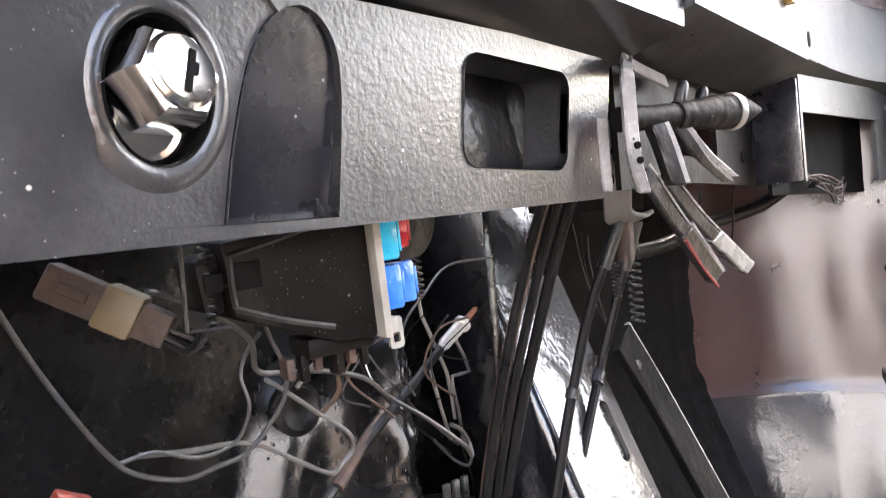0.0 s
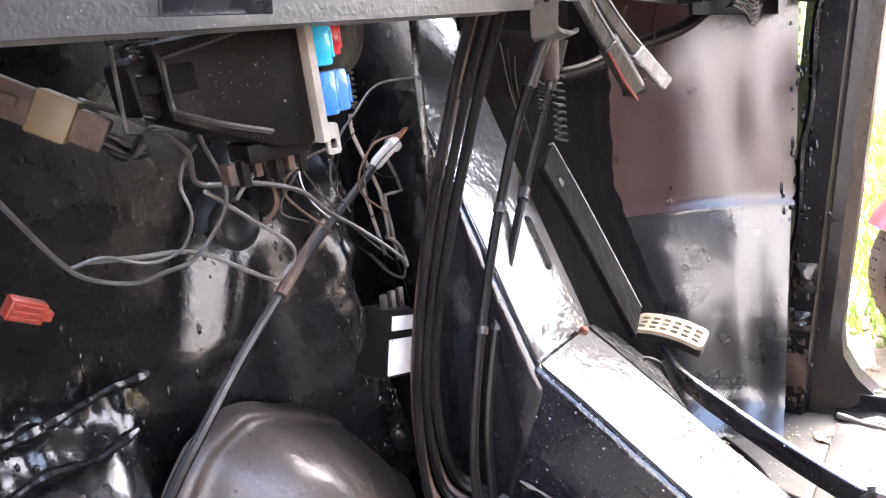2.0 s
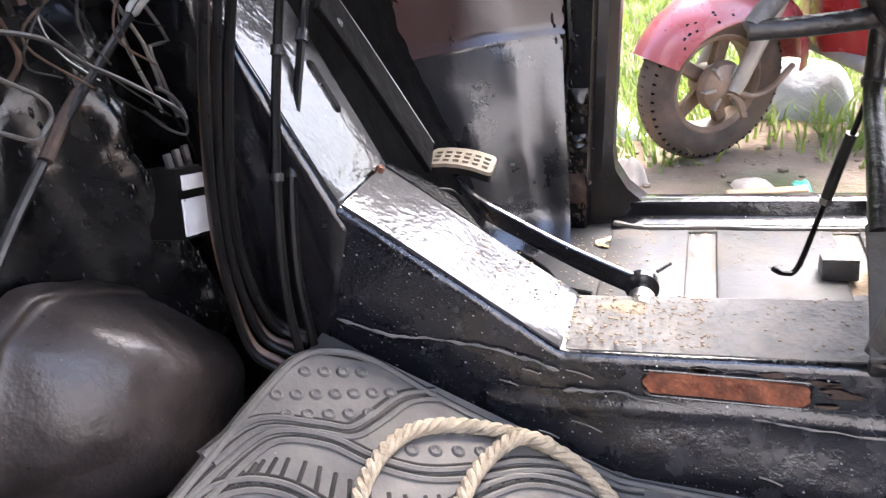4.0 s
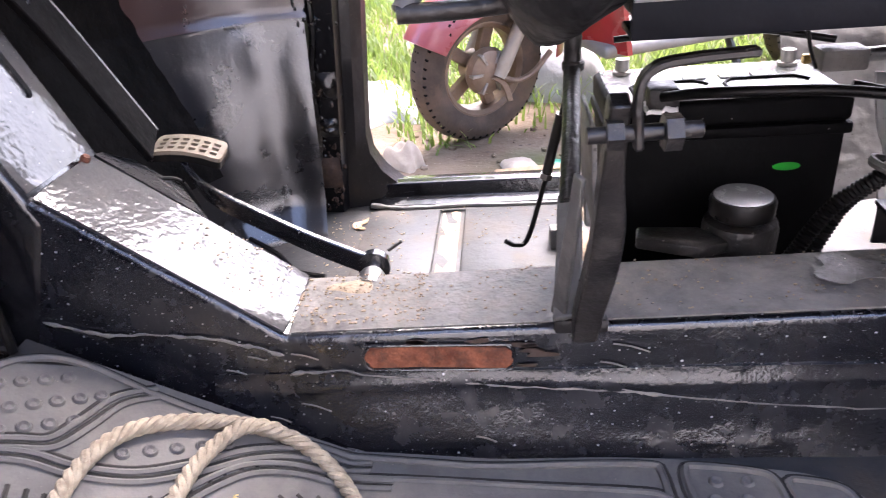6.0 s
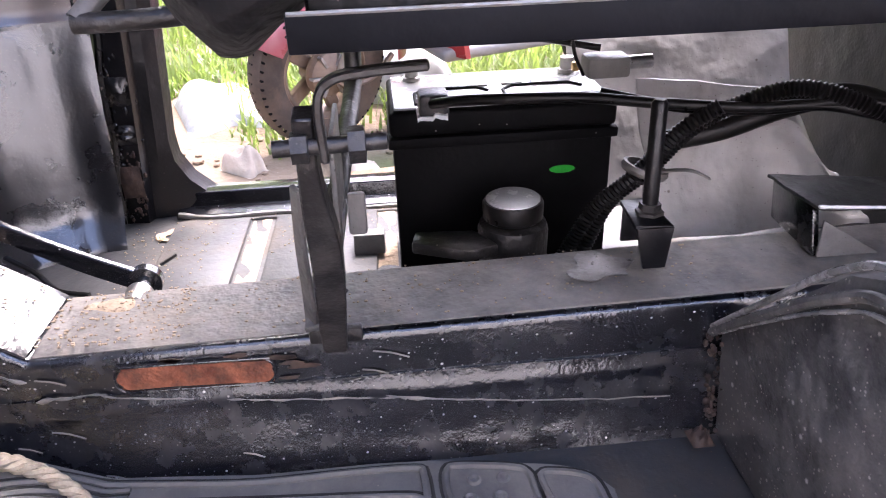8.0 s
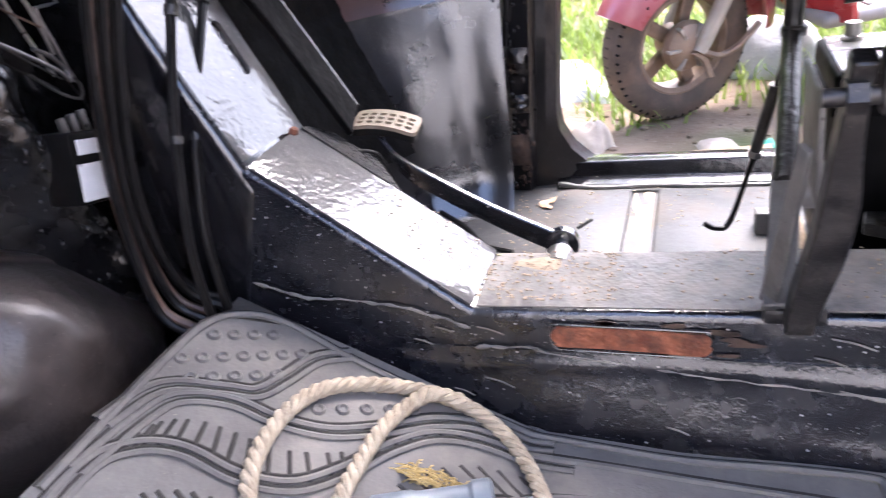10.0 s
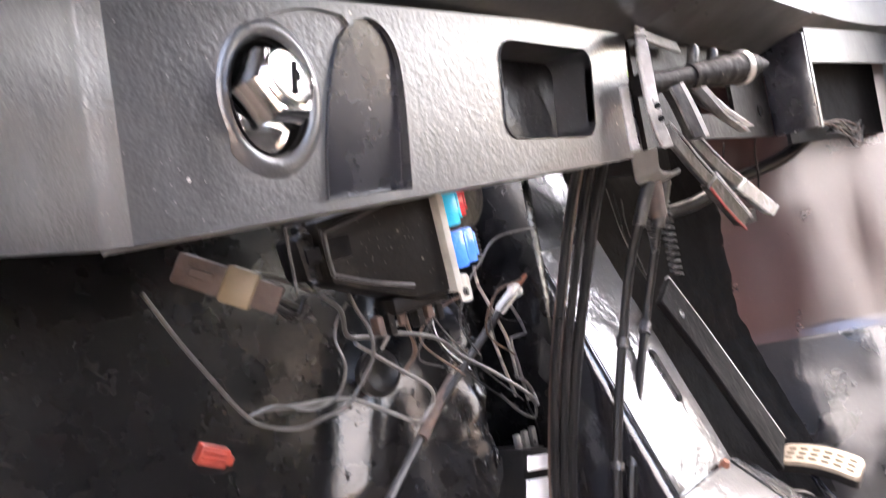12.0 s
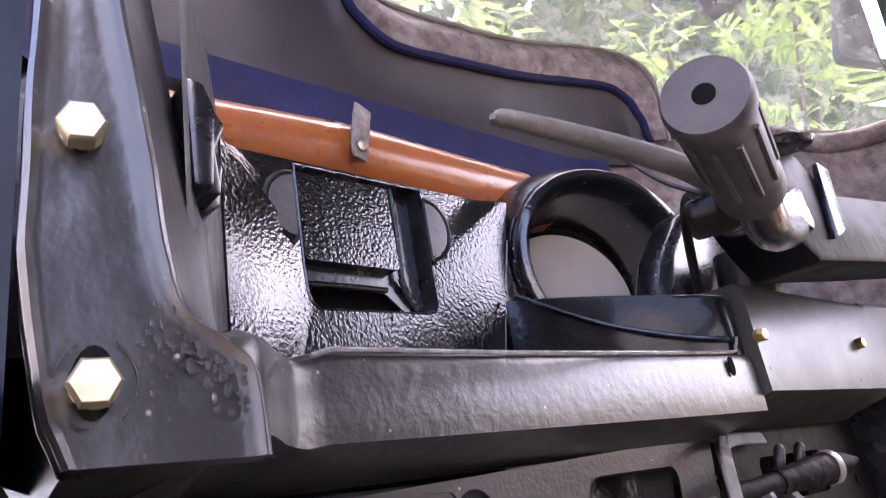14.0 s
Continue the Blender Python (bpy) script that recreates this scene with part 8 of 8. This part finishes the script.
part("axle_link", wt(tube([(-0.085, -0.02, -0.01), (-0.088, -0.07, -0.03), (-0.085, -0.13, -0.02), (-0.07, -0.2, 0.02)], 0.008, segs=8)), muddy_metal, scoot)


def fender(u, v):
    a = radians(28 + 152 * u)
    w = 0.078 - 0.012 * (2 * v - 1) ** 2 * 0 + 0.02 * math.sin(math.pi * u)
    s = 2 * v - 1
    r = 0.243 + 0.05 * smooth(0.35, 0.9, u) - 0.075 * abs(s) ** 2.2
    return Vector((w * s, r * math.cos(a), r * math.sin(a)))


part("front_fender", wt(surface(fender, 36, 18, (0, 0.004, 0.004))), pink_paint, scoot, "sun-faded pink front mudguard with chips")


def nose(u, v):
    s = 2 * v - 1
    z = 0.50 + 0.55 * u
    half = 0.10 + 0.13 * math.sin(math.pi * min(1, 0.25 + 0.6 * u)) - 0.05 * u
    y = 0.05 - 0.36 * u * 0.55 - 0.11 * abs(s) ** 2 - 0.02
    return Vector((half * s, y, z))


part("front_apron", sm(surface(nose, 24, 20, (0, -0.01, 0))), pink_paint, scoot, "faded pink front apron")


def shield(u, v):
    s = 2 * v - 1
    z = 0.24 + 0.62 * u
    return Vector((0.20 * s * (1 - 0.25 * u), -0.30 + 0.10 * u - 0.05 * abs(s) ** 2, z))


part("leg_shield", sm(surface(shield, 20, 16, (0, -0.015, 0))), red_paint, scoot, "red leg shield")
part("floorboard", sm(box((-0.17, -0.80, 0.225), (0.17, -0.30, 0.262), 0.015, 3)), grey_plastic, scoot, "ribbed grey floorboard")
for k in range(8):
    part("floor_rib", sm(box((-0.15, -0.76 + 0.055 * k, 0.262), (0.15, -0.745 + 0.055 * k, 0.267), 0.002, 1)), grey_plastic, scoot)
part("rear_body", sm(prism([(-0.80, 0.25), (-0.76, 0.55), (-0.86, 0.66), (-1.35, 0.70), (-1.52, 0.60), (-1.42, 0.42), (-1.1, 0.30)], -0.16, 0.16, "x", 0.04, 4)), red_paint, scoot, "red rear body")
part("seat", sm(prism([(-0.74, 0.665), (-0.78, 0.73), (-1.1, 0.745), (-1.4, 0.80), (-1.46, 0.74), (-1.35, 0.70)], -0.13, 0.13, "x", 0.025, 3)), vinyl, scoot, "black seat")
part("steering_head", sm(tube([(0, -0.12, 0.40), (0, -0.2, 0.72), (0, -0.25, 0.96)], 0.03, segs=12)), red_paint, scoot)
part("handlebar", sm(tube([(-0.34, -0.32, 1.0), (-0.2, -0.26, 0.99), (0, -0.24, 0.98), (0.2, -0.26, 0.99), (0.34, -0.32, 1.0)], 0.014, segs=10)), smooth_black, scoot)
part("headlamp", sm(lathe((0, -0.18, 0.93), (0, 1, -0.1), ((-0.08, 0.05), (-0.02, 0.085), (0.02, 0.08), (0.035, 0.05)), 24)), alloy, scoot, "headlamp")
part("stand", sm(tube([(-0.1, -0.75, 0.22), (-0.16, -0.78, 0.1), (-0.2, -0.8, 0.01)], 0.012, segs=8)), strut_paint, scoot, "side stand")
wheel(pose(0, -1.2, 0.207), 0)
for k in range(14):
    a = random.random()
    part("paint_chip", wt(lathe(fender(0.10 + 0.5 * random.random(), 0.04 + 0.12 * random.random()) * 1.012, (-1, 0.3, 0.3), ((0, 0.004 + 0.004 * a), (0.001, 0.004)), 6)), shade_chip_black, scoot)

blades = []
faces = []
rng = random.Random(5)


def blade(x, y, h, lean, w):
    a = rng.uniform(0, 2 * math.pi)
    dx, dy = math.cos(a), math.sin(a)
    i = len(blades)
    z = GROUND - 0.005
    for t, ww in ((0, 1), (0.45, 0.85), (0.8, 0.5)):
        for s in (-1, 1):
            blades.append((x + dx * lean * t * t - dy * w * ww * s, y + dy * lean * t * t + dx * w * ww * s, z + h * t * (1 - 0.25 * t * lean / max(h, 0.01))))
    blades.append((x + dx * lean, y + dy * lean, z + h * 0.85))
    faces.extend(((i, i + 1, i + 3, i + 2), (i + 2, i + 3, i + 5, i + 4), (i + 4, i + 5, i + 6)))


for _ in range(70000):
    x, y = 1.6 + 6.5 * rng.random() ** 1.7, rng.uniform(-2.6, 3.2)
    d = noise.noise((x * 1.6, y * 1.6, 4.0))
    near_edge = smooth(1.85, 2.2, x + 0.25 * noise.noise((y * 3, 0, 0)) - 0.35 * smooth(0.0, 0.35, y))
    if rng.random() > near_edge * (0.75 + 0.8 * d):
        continue
    h = rng.uniform(0.04, 0.12) * (0.7 + 0.5 * near_edge)
    blade(x, y, h, rng.uniform(0.02, 0.09), rng.uniform(0.0025, 0.005) * (1 + 0.25 * (x - 1.7)))
me = bpy.data.meshes.new("grass")
me.from_pydata(blades, [], faces)
me.materials.append(grass_mat)
tagged(new("grass", me), "rough green grass round the scooter", "grass", kind="stuff")
peb = bmesh.new()
for k in range(260):
    x, y, s = rng.uniform(1.2, 2.1), rng.uniform(-1.2, 1.2), rng.uniform(0.004, 0.016)
    r = bmesh.ops.create_icosphere(peb, subdivisions=1, radius=s, matrix=Matrix.Translation((x, y, GROUND + s * 0.3)) @ Matrix.Diagonal((1, rng.uniform(0.6, 1.4), 0.6, 1)))
solo("gravel", peb, soil, "small stones and clods on the soil", "gravel", kind="stuff")


def crumple(name, x, y, sx, sy, h, m_, label, cat, seed, turn=0):
    def f(u, v):
        a, b = u - 0.5, v - 0.5
        e = max(0.0, 1 - (2 * a) ** 4 - (2 * b) ** 4)
        z = h * e ** 0.5 * (0.7 + 0.6 * noise.noise((u * 2.2, v * 2.2, seed))) if e > 0 else 0
        p = pose(x, y, GROUND, 0, 0, turn) @ Vector((sx * a * (1 + 0.3 * noise.noise((v * 3, seed, 0))), sy * b, max(0.0, z) + 0.001))
        return p
    return solo(name, surface(f, 22, 22), m_, label, cat)


crumple("plastic_sack", 2.39, 0.32, 0.42, 0.26, 0.09, white_sack, "white plastic sack lying on the ground", "sack", 1.0, 20)
crumple("paper_scrap", 1.84, 0.16, 0.12, 0.07, 0.07, paper, "crumpled dirty paper scrap", "paper", 4.0, 50)
crumple("paper_scrap", 1.76, -0.16, 0.16, 0.09, 0.025, paper, "flat torn cardboard scrap", "paper", 8.0, 15)
crumple("plastic_sack", 2.46, -0.30, 0.34, 0.25, 0.2, white_sack, "white plastic bag behind the scooter wheel", "sack", 6.0, 70)
solo("wood_stick", box((1.71, -0.27, GROUND + 0.004), (1.74, -0.09, GROUND + 0.022), 0.003, 1, Matrix.Translation((1.72, -0.18, 0)) @ pose(0, 0, 0, 0, 0, 8) @ Matrix.Translation((-1.72, 0.18, 0))), wood, "piece of bare wood on the soil", "stick")
crumple("plastic_scrap", 1.79, -0.26, 0.06, 0.04, 0.015, shade("green_scrap", (0.05, 0.35, 0.22), (0.1, 0.45, 0.3), 30, (0.4, 0.5)), "small green plastic scrap", "scrap", 3.0)


def leaf_into(verts, fcs, p, d, length, width, r_):
    d, s_, u2 = axes(d)
    droop = Vector((0, 0, -1))
    i = len(verts)
    pts = ((0, 0, 0), (0.3, 0.8, 0.05), (0.65, 0.85, 0.2), (1, 0, 0.5))
    for t, w, dr in pts:
        c_ = Vector(p) + d * (length * t) + droop * (length * dr * 0.6)
        if w:
            verts.append(tuple(c_ + s_ * (width * w) + u2 * (width * 0.25)))
            verts.append(tuple(c_))
            verts.append(tuple(c_ - s_ * (width * w) + u2 * (width * 0.25)))
        else:
            verts.append(tuple(c_))
    fcs.extend(((i, i + 1, i + 2), (i, i + 2, i + 3), (i + 1, i + 4, i + 5, i + 2), (i + 2, i + 5, i + 6, i + 3), (i + 4, i + 7, i + 5), (i + 5, i + 7, i + 6)))


def shrub(x, y, height, spread, sprigs, seed, label):
    r_ = random.Random(seed)
    t = thing("shrub", label, "shrub", "shrubs beyond the windscreen", at=(0, 0, 0))
    tb = bmesh.new()
    limbs = []
    for k in range(7):
        a = 2 * math.pi * k / 7 + r_.uniform(-0.3, 0.3)
        top_ = Vector((x + math.cos(a) * spread * r_.uniform(0.4, 0.9), y + math.sin(a) * spread * r_.uniform(0.4, 0.9), GROUND + height * r_.uniform(0.6, 1.0)))
        b0 = Vector((x + 0.05 * math.cos(a), y + 0.05 * math.sin(a), GROUND - 0.02))
        mid_ = b0.lerp(top_, 0.5) + Vector((0, 0, 0.15))
        add_tube(tb, [b0, mid_, top_], lambda q: 0.022 * (1 - 0.8 * q) + 0.003, segs=7, per=5)
        limbs.append((b0, mid_, top_))
    part("trunk", tb, bark, t, "slender limbs")
    vs, fs = [], []
    for k in range(sprigs):
        b0, mid_, top_ = r_.choice(limbs)
        q = r_.uniform(0.15, 1.05)
        c_ = (b0.lerp(mid_, q * 2) if q < 0.5 else mid_.lerp(top_, (q - 0.5) * 2)) + Vector((r_.gauss(0, 0.16), r_.gauss(0, 0.16), r_.gauss(0, 0.12))) * spread
        ax_ = Vector((r_.uniform(-1, 1), r_.uniform(-1, 1), r_.uniform(0.0, 1.0))).normalized()
        for j in range(r_.randint(9, 15)):
            a = j * 2.4
            _, s_, u2 = axes(ax_)
            d_ = (s_ * math.cos(a) + u2 * math.sin(a) + ax_ * r_.uniform(0.1, 0.9) + Vector((0, 0, -0.25)))
            leaf_into(vs, fs, c_ + ax_ * (0.012 * j), d_, r_.uniform(0.09, 0.17), r_.uniform(0.012, 0.02), r_)
    m_ = bpy.data.meshes.new("crown")
    m_.from_pydata(vs, [], fs)
    m_.materials.append(leaf_mat)
    for pl in m_.polygons:
        pl.use_smooth = True
    ob = new("crown", m_)
    ob.parent = t
    ob["label"] = "crown of long pointed green leaves"


shrub(2.9, 1.25, 3.2, 0.8, 190, 3, "tall shrub with long drooping light green leaves")
shrub(3.8, 1.5, 3.4, 0.85, 200, 7, "bushy shrub with long light green leaves")
shrub(2.1, 1.9, 2.9, 0.75, 150, 11, "slender shrub with long light green leaves")
shrub(4.6, 2.1, 3.4, 0.8, 110, 17, "leafy shrub standing behind the scooter")
vs, fs = [], []
rr = random.Random(21)
for k in range(18000):
    a = rr.uniform(radians(9), radians(95))
    d_ = rr.uniform(6.0, 8.5)
    z = GROUND + 8.8 * rr.random() ** 0.9 * (0.75 + 0.35 * noise.noise((a * 6, 0, 2)))
    p = Vector((math.cos(a) * d_, math.sin(a) * d_, z))
    leaf_into(vs, fs, p, Vector((rr.uniform(-1, 1), rr.uniform(-1, 1), rr.uniform(-0.8, 0.6))), rr.uniform(0.16, 0.34), rr.uniform(0.03, 0.07), rr)
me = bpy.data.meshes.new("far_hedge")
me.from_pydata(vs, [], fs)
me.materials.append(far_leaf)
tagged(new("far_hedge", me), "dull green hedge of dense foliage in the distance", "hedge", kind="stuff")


def hedge_mass(u, v):
    a = radians(9 + 89 * u)
    d_ = 8.8 + 0.5 * noise.noise((u * 18, v * 6, 3))
    return (math.cos(a) * d_, math.sin(a) * d_, GROUND + 9.5 * v * (0.85 + 0.2 * noise.noise((u * 9, 0, 5))))


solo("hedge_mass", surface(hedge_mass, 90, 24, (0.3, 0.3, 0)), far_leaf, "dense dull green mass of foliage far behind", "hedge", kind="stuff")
